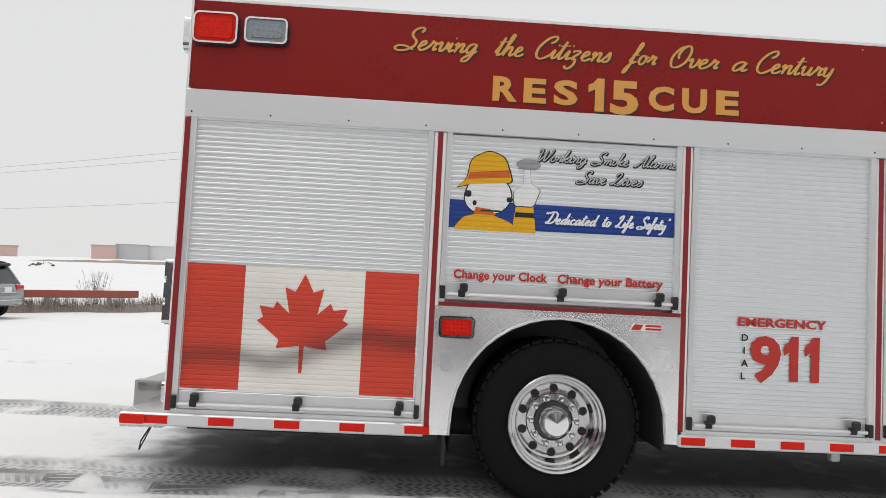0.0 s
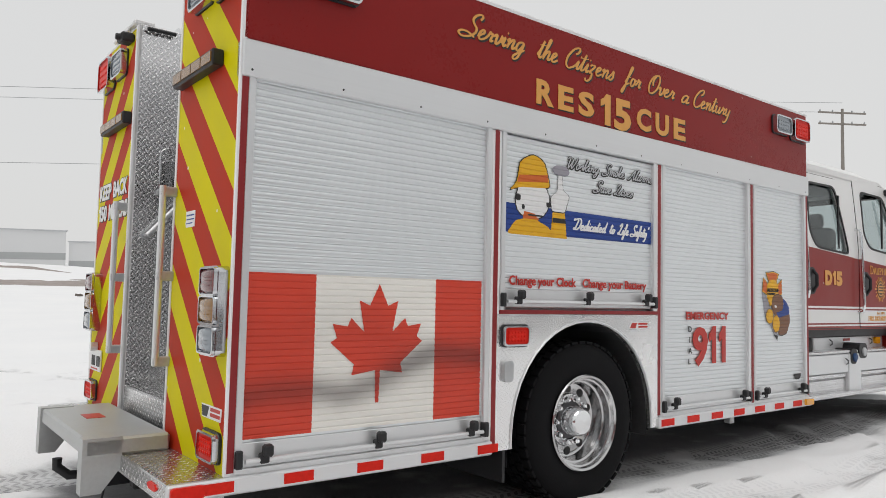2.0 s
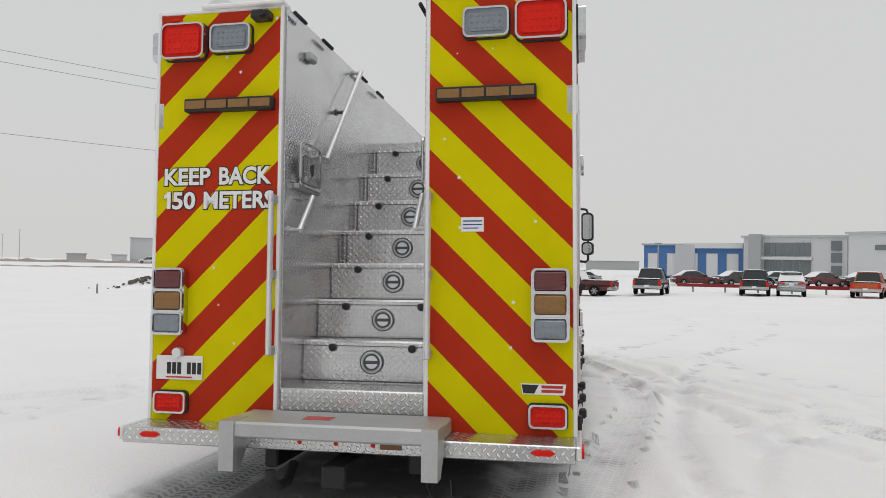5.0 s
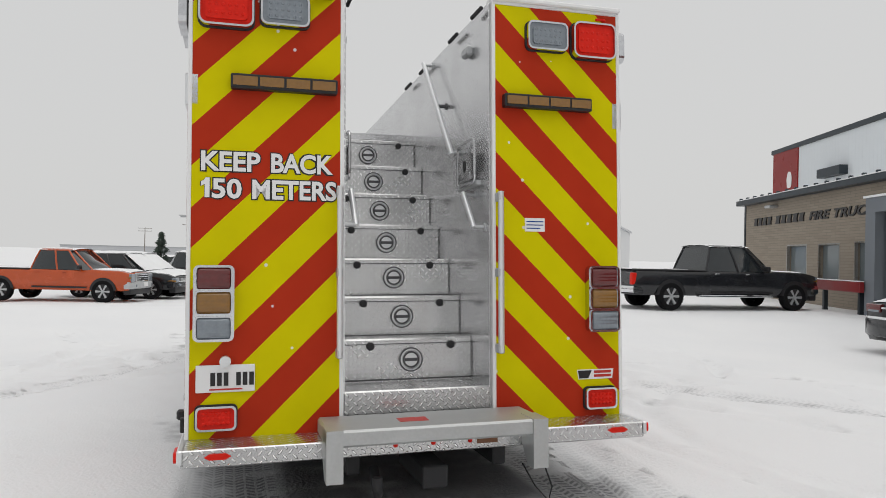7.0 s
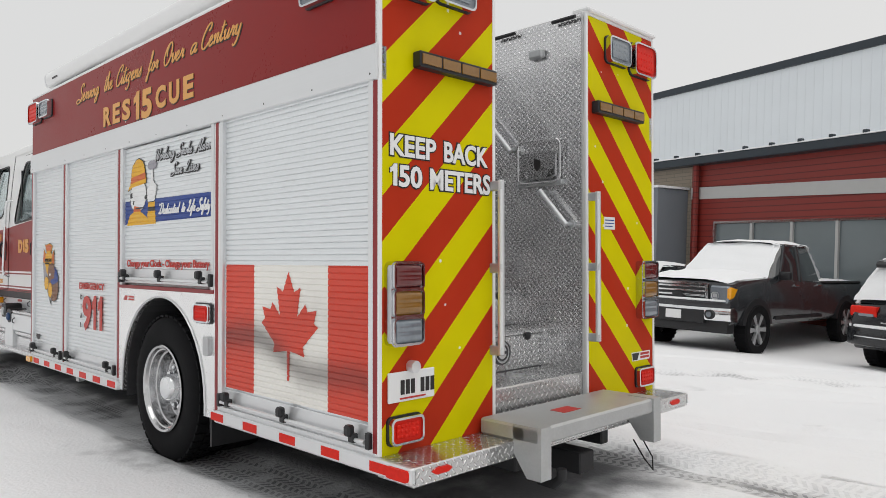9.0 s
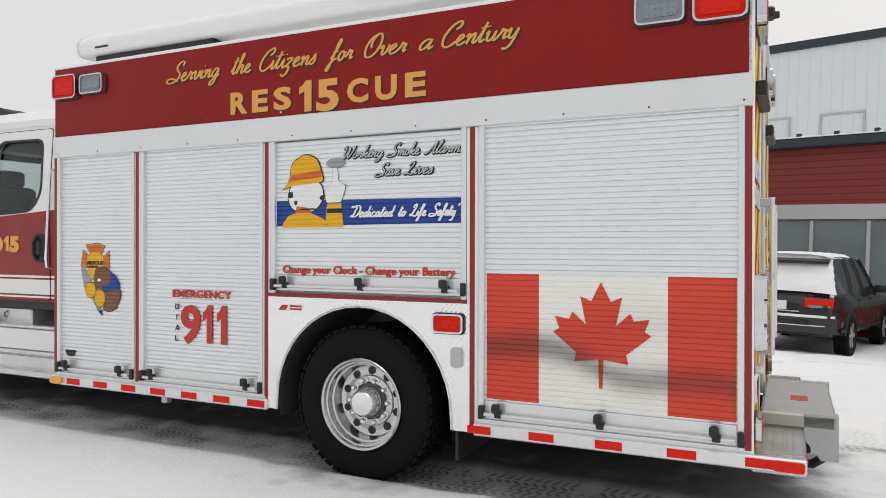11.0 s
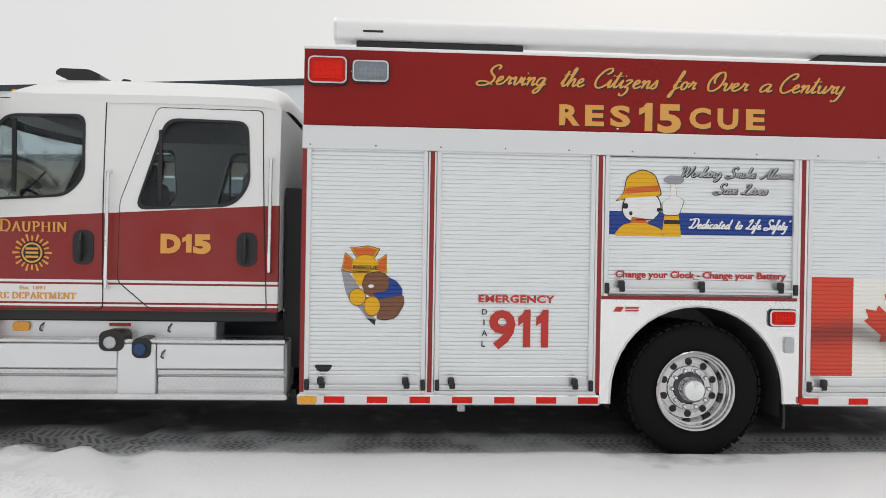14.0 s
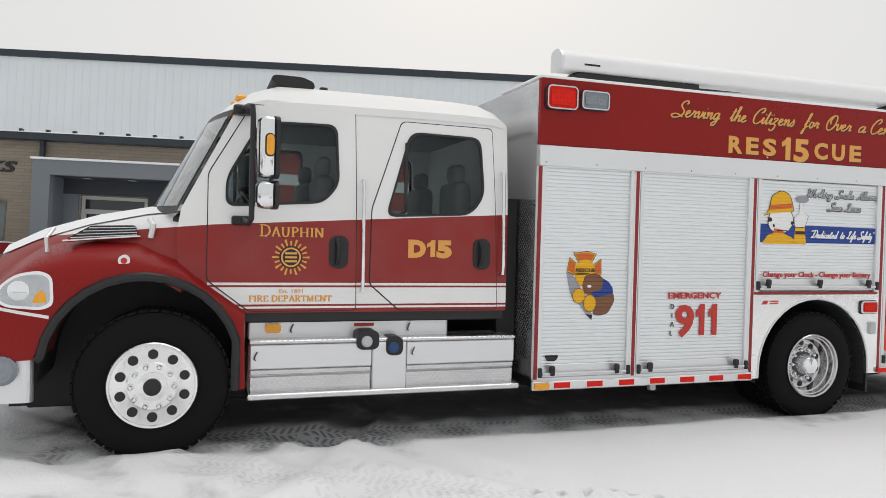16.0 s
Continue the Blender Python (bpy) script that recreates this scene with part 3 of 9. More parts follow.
glyph("cap H", 0.92, ((0.14, 0.0), (0.14, 1.0)), ((0.66, 0.0), (0.66, 1.0)), ((0.14, 0.5), (0.66, 0.5)), ((0.0, 0.97), (0.28, 0.97)), ((0.0, 0.03), (0.28, 0.03)), ((0.52, 0.97), (0.8, 0.97)), ((0.52, 0.03), (0.8, 0.03)))
glyph("cap I", 0.38, ((0.14, 0.0), (0.14, 1.0)), ((0.0, 0.97), (0.28, 0.97)), ((0.0, 0.03), (0.28, 0.03)))
glyph("cap N", 0.88, ((0.12, 0.0), (0.12, 1.0)), ((0.1, 1.0), (0.66, 0.0)), ((0.66, 0.0), (0.66, 1.0)), ((-0.02, 0.97), (0.22, 0.97)), ((0.0, 0.03), (0.24, 0.03)), ((0.54, 0.97), (0.78, 0.97)))
glyph("cap F", 0.66, ((0.14, 0.0), (0.14, 1.0)), ((0.0, 0.97), (0.54, 0.97)), ((0.52, 0.97), (0.54, 0.74)), ((0.14, 0.52), (0.42, 0.52)), ((0.0, 0.03), (0.3, 0.03)))
glyph("cap E", 0.70, ((0.14, 0.0), (0.14, 1.0)), ((0.0, 0.97), (0.54, 0.97)), ((0.52, 0.97), (0.54, 0.76)), ((0.14, 0.52), (0.42, 0.52)), ((0.0, 0.03), (0.56, 0.03)), ((0.55, 0.03), (0.58, 0.26)))
glyph("cap R", 0.78, ((0.14, 0.0), (0.14, 1.0)), ((0.0, 0.97), (0.36, 0.97), (0.54, 0.74), (0.36, 0.52), (0.16, 0.52)), ((0.32, 0.5), (0.62, 0.0)), ((0.0, 0.03), (0.3, 0.03)), ((0.52, 0.03), (0.74, 0.03)))
glyph("cap T", 0.74, ((0.32, 0.0), (0.32, 1.0)), ((0.0, 0.97), (0.64, 0.97)), ((0.02, 0.97), (0.0, 0.74)), ((0.62, 0.97), (0.64, 0.74)), ((0.18, 0.03), (0.48, 0.03)))
glyph("cap M", 1.02, ((0.12, 0.0), (0.14, 1.0)), ((0.13, 1.0), (0.44, 0.05)), ((0.44, 0.05), (0.74, 1.0)), ((0.74, 1.0), (0.76, 0.0)), ((-0.02, 0.03), (0.26, 0.03)), ((0.62, 0.03), (0.9, 0.03)))


def ribbon(bm, pts, weight, contrast, lift, deep, taper=0.55):
    """One pen stroke: a flat band along a smooth line, thinner where it runs level."""
    p = [Vector(q) for q in pts]
    line = []
    for k in range(len(p) - 1):
        a, b, c, d = (p[max(0, min(len(p) - 1, k + j))] for j in (-1, 0, 1, 2))
        for t in ((0.0,) if len(p) == 2 else (0.0, 0.25, 0.5, 0.75)):
            line.append(0.5 * (2 * b + (c - a) * t + (2 * a - 5 * b + 4 * c - d) * t ** 2 + (3 * b - a - 3 * c + d) * t ** 3))
    line.append(p[-1])
    loops = []
    for i, q in enumerate(line):
        d = (line[min(i + 1, len(line) - 1)] - line[max(i - 1, 0)]).normalized()
        h = weight / 2 * (1 - contrast + contrast * abs(d.y)) * (taper if i in (0, len(line) - 1) else 1.0)
        n = Vector((-d.y, d.x)) * h
        z = lift + i * 0.00002
        loops.append([(q.x + n.x, q.y + n.y, -deep), (q.x - n.x, q.y - n.y, -deep), (q.x - n.x, q.y - n.y, deep + z), (q.x + n.x, q.y + n.y, deep + z)])
    loft(bm, loops, close=True)


def penned(text, cap, width, weight, slant=0.36, contrast=0.4, deep=0.0012, roman=False, first=1.22):
    """Words drawn with the pen strokes, as a flat mesh that begins at the origin."""
    x, strokes = 0.0, []
    for i, ch in enumerate(text):
        if ch == " ":
            x += 0.34
            continue
        adv, lines = PEN["cap " + ch if roman else ch]
        big = first if roman and i == 0 else 1.0
        strokes += [[(x + a * big + slant * b, b * big) for a, b in ln] for ln in lines]
        x += adv * big
    lo, hi = min(q[0] for ln in strokes for q in ln), max(q[0] for ln in strokes for q in ln)
    k = width / (hi - lo)
    bm = bmesh.new()
    for i, ln in enumerate(strokes):
        pts = [((a - lo) * k, b * cap) for a, b in ln]
        level = roman and abs(ln[0][1] - ln[-1][1]) < 0.05 and len(ln) == 2
        ribbon(bm, pts, weight * (0.5 if level else 1.0), contrast, (i % 5) * 0.00018, deep, 1.0 if roman else 0.55)
    return bm


def on_side(bm, side, x, z, proud=0.002):
    """Stand flat lettering on a side of the truck: x is where the words begin as one reads them."""
    for v in bm.verts:
        a, b, c = v.co
        v.co = (x + a if side < 0 else x - a, side * (abs(proud) + c), z + b)
    return bm


def on_back(bm, y, z, x=-0.004):
    for v in bm.verts:
        a, b, c = v.co
        v.co = (x - c, y - a, z + b)
    return bm


# ---------- ground ----------
def smooth01(a, b, v):
    t = np.clip((v - a) / (b - a), 0, 1)
    return t * t * (3 - 2 * t)


def lattice(x, y, k, seed):
    """Smooth random hills of a given size."""
    rs = np.random.RandomState(seed)
    tab = rs.rand(64, 64)
    u, v = x / k, y / k
    i, j = np.floor(u).astype(int), np.floor(v).astype(int)
    fu, fv = u - i, v - j
    fu, fv = fu * fu * (3 - 2 * fu), fv * fv * (3 - 2 * fv)
    g = lambda a, b: tab[a % 64, b % 64]
    return (g(i, j) * (1 - fu) + g(i + 1, j) * fu) * (1 - fv) + (g(i, j + 1) * (1 - fu) + g(i + 1, j + 1) * fu) * fv - 0.5


def ruts():
    """Wheel paths in the snow, each a row of points with a width."""
    out = [([(8.3, -1.2), (6.5, -1.78), (4.2, -1.92), (2.2, -1.62), (0, -1.3), (-2.5, -1.12), (-6, -1.3)], 0.22)]
    for s in (-1.03, 1.03):
        out.append(([(-30, s * 1 - 7.5), (-16, s - 3.2), (-8, s - 1.0), (-3, s - 0.1), (0, s), (9, s)], 0.30))
    for o in (0.0, 2.05):
        out.append(([(9.2 + o * 0.3, -1.3 - o), (7.0, -2.0 - o), (4.0, -3.2 - o), (1.0, -5.0 - o), (-2.0, -8.0 - o), (-4.0, -13 - o)], 0.26))
        out.append(([(22, -4.3 - o), (16, -4.2 - o), (11, -2.0 - o), (8.6, 0.4 - o)], 0.26))
        out.append(([(8.0, 1.6 + o), (6.2, 2.6 + o), (4.2, 3.9 + o), (1.5, 6.5 + o), (-1, 10 + o)], 0.26))
        out.append(([(12, 2.2 + o), (8.5, 2.0 + o * 0.7), (5.5, 3.2 + o * 0.6), (2.5, 4.2 + o), (-4, 5.2 + o), (-14, 6 + o)], 0.24))
    rs = random.Random(11)
    for k in range(16):
        x0, y0, a = rs.uniform(-3, 12), rs.choice((-1, 1)) * rs.uniform(2.2, 6.0), rs.uniform(-0.5, 0.5)
        l, b = rs.uniform(1.5, 4.0), rs.uniform(-0.5, 0.5)
        out.append(([(x0 + l * t * math.cos(a + b * t), y0 + l * t * math.sin(a + b * t)) for t in (-1, -0.4, 0.2, 0.8)], rs.uniform(0.12, 0.24)))
    # fresh turning tracks beside the front wheel
    out.append(([(5.6, -1.2), (6.23, -0.19), (6.91, 1.02), (7.51, 1.90), (7.94, 2.49), (8.6, 3.6)], 0.19))
    out.append(([(7.9, 1.25), (7.45, 1.45), (7.20, 1.61), (6.88, 2.25), (6.58, 2.72), (6.0, 3.9)], 0.18))
    out.append(([(7.3, 0.95), (6.92, 1.08), (6.62, 1.26), (6.12, 2.06), (5.69, 2.72), (5.0, 4.0)], 0.18))
    out.append(([(8.9, 1.2), (8.63, 1.51), (8.03, 2.21), (7.5, 2.72), (6.8, 3.6)], 0.18))
    out.append(([(13.5, -0.8), (9.5, -1.9), (6.17, -2.9), (4.79, -3.53), (3.2, -4.5)], 0.17))
    out.append(([(10.0, -0.9), (7.15, -1.63), (4.37, -2.45), (2.42, -3.05), (0.8, -4.0)], 0.17))
    out.append(([(14.0, -4.9), (7.94, -3.08), (3.66, -2.23), (1.89, -2.06), (-0.5, -2.2)], 0.17))
    return out


def seg_dist(x, y, pts):
    """Distance from a path, and where along and across it."""
    best = np.full(x.shape, 1e9)
    along, across = np.zeros(x.shape), np.zeros(x.shape)
    run = 0.0
    fine = []
    for k in range(len(pts) - 1):
        p0, p1, p2, p3 = (np.array(pts[max(0, min(len(pts) - 1, k + d))], float) for d in (-1, 0, 1, 2))
        for t in np.linspace(0, 1, 8, endpoint=False):
            fine.append(0.5 * (2 * p1 + (p2 - p0) * t + (2 * p0 - 5 * p1 + 4 * p2 - p3) * t ** 2 + (3 * p1 - p0 - 3 * p2 + p3) * t ** 3))
    fine.append(np.array(pts[-1], float))
    for a, b in zip(fine, fine[1:]):
        d = b - a
        t = np.clip(((x - a[0]) * d[0] + (y - a[1]) * d[1]) / (d @ d + 1e-9), 0, 1)
        q = np.hypot(x - a[0] - t * d[0], y - a[1] - t * d[1])
        ln = math.hypot(d[0], d[1]) + 1e-9
        nearer = q < best
        across = np.where(nearer, ((y - a[1]) * d[0] - (x - a[0]) * d[1]) / ln, across)
        along = np.where(nearer, run + t * ln, along)
        best = np.where(nearer, q, best)
        run += ln
    return best, along, across


def lie(x, y):
    """The broad lie of the land."""
    x, y = np.asarray(x, float), np.asarray(y, float)
    near = np.clip(0.263 - 0.0255 * (x - 2.36) - 0.016 * (y - 1.25), -0.2, 0.8)
    turn = np.arctan2(y, x)
    far = 0.25 - (0.45 - 0.32 * smooth01(1.5, 1.85, turn)) * smooth01(7.5, 15, y) + (0.29 * smooth01(-12.3, -15, y) - 0.14 * smooth01(-3.5, -7.0, y)) * (1 - smooth01(7, 13, x))
    far = far + 0.10 * smooth01(-4, -9, y) * smooth01(8, 11, x) * (1 - smooth01(20, 28, x))
    far = far - (0.43 * smooth01(14, 25, x) + 0.22 * smooth01(31, 45, x)) * smooth01(-7, -2, y)
    far = far + (0.60 * smooth01(66, 94, x) - 0.42 * smooth01(29, 44, x)) * smooth01(-2, -7, y)
    # the field rises gently away from the yard
    reach = np.hypot(x, y)
    far = far + 1.5 * smooth01(0.17, 0.6, turn) * smooth01(40, 220, reach)
    far = far + 0.0180 * np.clip(reach - 22, 0, 420) * smooth01(1.08, 1.55, turn) * smooth01(12, 40, y)
    r = np.hypot((x - 4.0) / 1.4, y)
    w = smooth01(4.5, 11, r)
    return near * (1 - w) + far * w


def ground_height(x, y):
    h = lie(x, y)
    r = np.hypot(x, y)
    fade = 1 - smooth01(60, 200, r)
    h = h + fade * (0.05 * lattice(x, y, 2.7, 3) + 0.02 * lattice(x, y, 0.8, 4) + 0.010 * lattice(x, y, 0.3, 5))
    h = h + 0.9 * smooth01(60, 300, r) * lattice(x, y, 70.0, 6) * 0.5
    # bare ground under the truck, with the truck's own shade put into its darkness
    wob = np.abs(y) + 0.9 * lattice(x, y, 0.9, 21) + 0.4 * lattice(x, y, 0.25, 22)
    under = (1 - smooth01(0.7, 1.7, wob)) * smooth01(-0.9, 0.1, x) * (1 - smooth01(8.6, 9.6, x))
    bare = np.zeros_like(h)
    pu, pv, pm = np.zeros_like(h), np.zeros_like(h), np.zeros_like(h)
    for n_, (pts, w) in enumerate(ruts()):
        d, al, ac = seg_dist(x, y, pts)
        on = (d < w * 1.2) & (n_ in (0, 1, 2, 3, 5)) & (pm == 0) & (np.abs(x - 2) < 9) & (np.abs(y) < 7)
        pu, pv, pm = np.where(on, ac, pu), np.where(on, al, pv), np.where(on, np.clip((1 - d / w) * 4, 0, 1), pm)
        groove = 1 - smooth01(w * 0.55, w, d)
        lip = np.exp(-((d - w * 1.15) / 0.09) ** 2)
        clods = 0.6 + 0.8 * (lattice(x, y, 0.55, 9) + 0.5)
        h = h - (0.036 if n_ > 26 else 0.032) * groove + (0.015 if n_ > 26 else 0.011) * lip * clods
        bare = np.maximum(bare, (0.32 if n_ < 9 else (0.26 if n_ > 26 else 0.18)) * groove * (0.4 + 1.2 * (lattice(x, y, 1.6, 12) + 0.5)))
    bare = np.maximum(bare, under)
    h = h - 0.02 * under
    tracks = smooth01(-6.0, -1.2, x) * (1 - smooth01(-0.5, 0.5, x))
    for s in (-1.03, 1.03):
        bare = np.maximum(bare, tracks * 0.72 * (1 - smooth01(0.16, 0.34, np.abs(y - s + 0.06 * np.minimum(x, 0)))))
    bare = np.maximum(bare, 0.26 * smooth01(-1.6, -0.6, x) * (1 - smooth01(-0.5, 0.5, x)) * (1 - smooth01(0.8, 1.5, np.abs(y))))
    return h, bare, pu, pv, np.minimum(pm, 1)


def axis_steps(a, b, step, far, ratio=1.13):
    mid = list(np.arange(a, b + 1e-6, step))
    lo, hi, d = [a], [b], step
    while hi[-1] < far:
        d *= ratio
        hi.append(hi[-1] + d)
        lo.append(lo[-1] - d)
    return np.array(lo[:0:-1] + mid + hi[1:])


gx, gy = axis_steps(-7.0, 12.0, 0.075, 2600), axis_steps(-8.5, 6.5, 0.075, 2600)
GX, GY = np.meshgrid(gx, gy, indexing="ij")
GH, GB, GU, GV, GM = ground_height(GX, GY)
nx, ny = GX.shape
idx = np.arange(nx * ny).reshape(nx, ny)
quads = np.stack([idx[:-1, :-1], idx[1:, :-1], idx[1:, 1:], idx[:-1, 1:]], -1).reshape(-1, 4)
gme = bpy.data.meshes.new("ground")
gme.from_pydata(np.stack([GX, GY, GH], -1).reshape(-1, 3).tolist(), [], quads.tolist())
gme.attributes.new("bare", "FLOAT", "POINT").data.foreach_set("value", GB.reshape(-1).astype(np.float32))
for nm, arr in (("across", GU), ("along", GV), ("print", GM)):
    gme.attributes.new(nm, "FLOAT", "POINT").data.foreach_set("value", arr.reshape(-1).astype(np.float32))
gme.polygons.foreach_set("use_smooth", [True] * len(gme.polygons))
gme.materials.append(SNOW)
tagged(new("ground", gme), "trodden snow over a yard with wheel ruts", "snow ground", kind="structure")


def gz(x, y):
    return float(lie(x, y))


# ---------- fire truck ----------
UP = Vector((-0.0305, -0.0169, 1.0)).normalized()
EX = Vector((1, 0, 0)) - UP * UP.x
EX.normalize()
EY = UP.cross(EX)
LEAN = Matrix((EX, EY, UP)).to_4x4()
TRUCK = thing("fire_truck", "red and white rescue fire truck with roller shutters, standing in snow", "fire truck", LEAN)
W = 1.295
PITCH = 0.0316


def slat_y(z, z0):
    """How far a shutter stands out at height z: rounded slats with a groove at each joint."""
    f = ((z - z0) / PITCH) % 1.0
    return 0.0092 - 0.0045 * abs(2 * f - 1) ** 5


def slat_mesh(width):
    bm = bmesh.new()
    prof = [(0.0, 0.0028), (0.03, 0.0048), (0.09, 0.0070), (0.20, 0.0085), (0.5, 0.0092), (0.80, 0.0085), (0.91, 0.0070), (0.97, 0.0048), (1.0, 0.0028)]
    loft(bm, [[(0, y, f * PITCH) for f, y in prof], [(width, y, f * PITCH) for f, y in prof]])
    me = bpy.data.meshes.new("slat")
    for f in bm.faces:
        f.smooth = True
    bm.normal_update()
    bm.to_mesh(me)
    bm.free()
    me.materials.append(SLAT)
    return me


def drape(bm, z0, z1, y_base, side):
    """Cut a flat decal at the slat joints and press it on to the slats."""
    k = 0
    cuts = []
    while z0 + k * PITCH < z1 + PITCH:
        cuts += [z0 + (k + f) * PITCH for f in (0.0, 0.16, 0.33, 0.67, 0.84)]
        k += 1
    zs = [v.co.z for v in bm.verts]
    lo, hi = min(zs), max(zs)
    for c in cuts:
        if lo < c < hi:
            bmesh.ops.bisect_plane(bm, geom=bm.verts[:] + bm.edges[:] + bm.faces[:], plane_co=(0, 0, c), plane_no=(0, 0, 1), dist=1e-6)
    for v in bm.verts:
        v.co.y = side * (y_base + slat_y(v.co.z, z0) + 0.0016)
    return bm


def flat_poly(pts):
    bm = bmesh.new()
    vs = [bm.verts.new((x, 0, z)) for x, z in pts]
    es = [bm.edges.new((vs[i], vs[(i + 1) % len(vs)])) for i in range(len(vs))]
    bmesh.ops.triangle_fill(bm, edges=es, use_beauty=True)
    return bm


def maple(cx, cz, s):
    half = [(0, 1.0), (0.17, 0.66), (0.36, 0.74), (0.26, 0.25), (0.50, 0.47), (0.56, 0.34), (0.82, 0.38), (0.74, 0.17), (0.85, 0.10),
            (0.43, -0.24), (0.47, -0.40), (0.045, -0.34), (0.03, -0.84)]
    pts = half + [(-a, b) for a, b in half[::-1][:-1]]
    return [(cx + s * a, cz + s * b) for a, b in pts]


def latch(parent, side, x, z):
    bm = bmesh.new()
    s = side
    y0, y1 = sorted((s * (W - 0.006), s * (W + 0.03)))
    box(bm, x - 0.022, x + 0.022, y0, y1, z, z + 0.045, 0.006)
    y2, y3 = sorted((s * (W + 0.008), s * (W + 0.05)))
    box(bm, x - 0.014, x + 0.034, y2, y3, z + 0.03, z + 0.085, 0.01)
    la = part("latch", bm, BLACK, parent, "black shutter latch")
    return la


def shutter(side, x0, x1, z0, z1, latches):
    """A roller shutter: guides, bottom bar and single slats."""
    yb = W - 0.030
    a, b = sorted((side * (yb - 0.03), side * yb))
    bm = boxes((x0, x1, a, b, z0, z1))
    door = part("roller_shutter", bm, SLAT, TRUCK, "satin silver roller shutter")
    g0, g1 = sorted((side * (W - 0.03), side * (W + 0.003)))
    for u in (x0 - 0.005, x1 - 0.03):
        part("guide_rail", boxes((u, u + 0.035, g0, g1, z0 - 0.02, z1 + 0.01), bev=0.004), ALU, door)
    zb = z0 + 0.11
    c0, c1 = sorted((side * (yb - 0.01), side * (yb + 0.012)))
    part("bottom_bar", boxes((x0 + 0.03, x1 - 0.03, c0, c1, z0, zb), bev=0.004), ALU, door)
    d0, d1 = sorted((side * (yb + 0.005), side * (W + 0.024)))
    bar = bmesh.new()
    tube(bar, [(x0 + 0.04, side * (W + 0.014), z0 + 0.035), (x1 - 0.04, side * (W + 0.014), z0 + 0.035)], 0.011, 8)
    part("lift_bar", bar, ALU, door)
    for u in (x0 + 0.012, x1 - 0.018):
        part("bar_end", boxes((u - 0.016, u + 0.016, d0, d1, z0 + 0.005, z0 + 0.085), bev=0.005), BLACK, door)
    for u in latches:
        latch(door, side, u, z0 + 0.02)
    me = SLATS[round(x1 - x0, 3)] if round(x1 - x0, 3) in SLATS else SLATS.setdefault(round(x1 - x0, 3), slat_mesh(x1 - x0 - 0.06))
    e0, e1 = sorted((side * (yb + 0.002), side * (yb + 0.014)))
    k = 0
    while zb + (k + 1) * PITCH < z1 + 0.03:
        sl = new("slat", me)
        sl.parent = door
        if side > 0:
            sl.matrix_local = Matrix.Translation((x0 + 0.03, yb, zb + k * PITCH))
        else:
            sl.matrix_local = Matrix.Translation((x1 - 0.03, -yb, zb + k * PITCH)) @ Matrix.Rotation(math.pi, 4, "Z")
        k += 1
    return door, zb, yb


SLATS = {}
DOORS = ((4.410, 5.285, 0.80, 2.556), (3.160, 4.335, 0.80, 2.556), (1.605, 3.080, 1.53, 2.556), (0.040, 1.515, 0.80, 2.556))


def lamp_unit(name, parent, face, u0, u1, z0, z1, lens, at, depth=0.05, label=""):
    """A boxed warning lamp with a chrome bezel. face: 'side+', 'side-' or 'back'."""
    r = min(u1 - u0, z1 - z0) * 0.2
    outer, inner = rrect(u0, u1, z0, z1, r), rrect(u0 + 0.011, u1 - 0.011, z0 + 0.011, z1 - 0.011, r * 0.8)
    ax = "x" if face == "back" else "y"
    sg = {"back": -1, "side+": 1, "side-": -1}[face]
    bm = bmesh.new()
    plate(bm, outer, [inner], ax, at, sg * depth)
    bez = part(name, bm, DARKCHROME, parent, label)
    bm = bmesh.new()
    prism(bm, inner, ax, at, at + sg * depth * 0.72)
    prism(bm, rrect(u0 + 0.035, u1 - 0.035, z0 + 0.035, z1 - 0.035, r * 0.5), ax, at + sg * depth * 0.72, at + sg * depth * 0.9)
    part("lens", bm, lens, bez)
    bm = bmesh.new()
    prism(bm, rrect(u0 - 0.006, u1 + 0.006, z0 - 0.006, z1 + 0.006, r * 1.1), ax, at, at + sg * 0.012)
    part("gasket", bm, BLACK, bez)
    rows = 3 if (u1 - u0) < 0.3 else 2
    bm = bmesh.new()
    for i in range(rows):
        for j in range(6):
            cu = u0 + (u1 - u0) * (0.2 + 0.6 * j / 5)
            cz = z0 + (z1 - z0) * (0.3 + 0.4 * i / max(1, rows - 1))
            c = put2(ax, cu, cz, at + sg * depth * 0.9)
            lathe(bm, [(0.010, 0), (0.006, sg * 0.004)], c, ax, 8)
    tagged(part("lens_relief", bm, lens, bez), "small lamp lenses in rows", kind="stuff")
    return bez


def tail_unit(parent, y0, y1, z0, z1, lens, at):
    """Flush lens of a stacked tail lamp in a thin chrome rim, with two moulded bands."""
    bm = bmesh.new()
    plate(bm, rrect(y0, y1, z0, z1, 0.02), [rrect(y0 + 0.009, y1 - 0.009, z0 + 0.007, z1 - 0.007, 0.016)], "x", at, -0.050)
    rim = part("tail_lamp", bm, DARKCHROME, parent)
    bm = bmesh.new()
    rows = []
    n = 18
    for i in range(n + 1):
        u = i / n
        z = z0 + 0.006 + (z1 - z0 - 0.012) * u
        swell = 0.052 - 0.018 * max(0.0, abs(u - 0.5) * 2 - 0.72) / 0.28 + 0.0016 * math.cos(u * 6 * math.pi)
        rows.append([(at - swell * k, y0 + 0.008 + (y1 - y0 - 0.016) * v, z) for k, v in ((0.55, 0.0), (0.9, 0.05), (1.0, 0.13), (1.0, 0.87), (0.9, 0.95), (0.55, 1.0))] + [(at, y1 - 0.008, z), (at, y0 + 0.008, z)])
    loft(bm, rows)
    part("lens", bm, lens, rim, smooth=True)


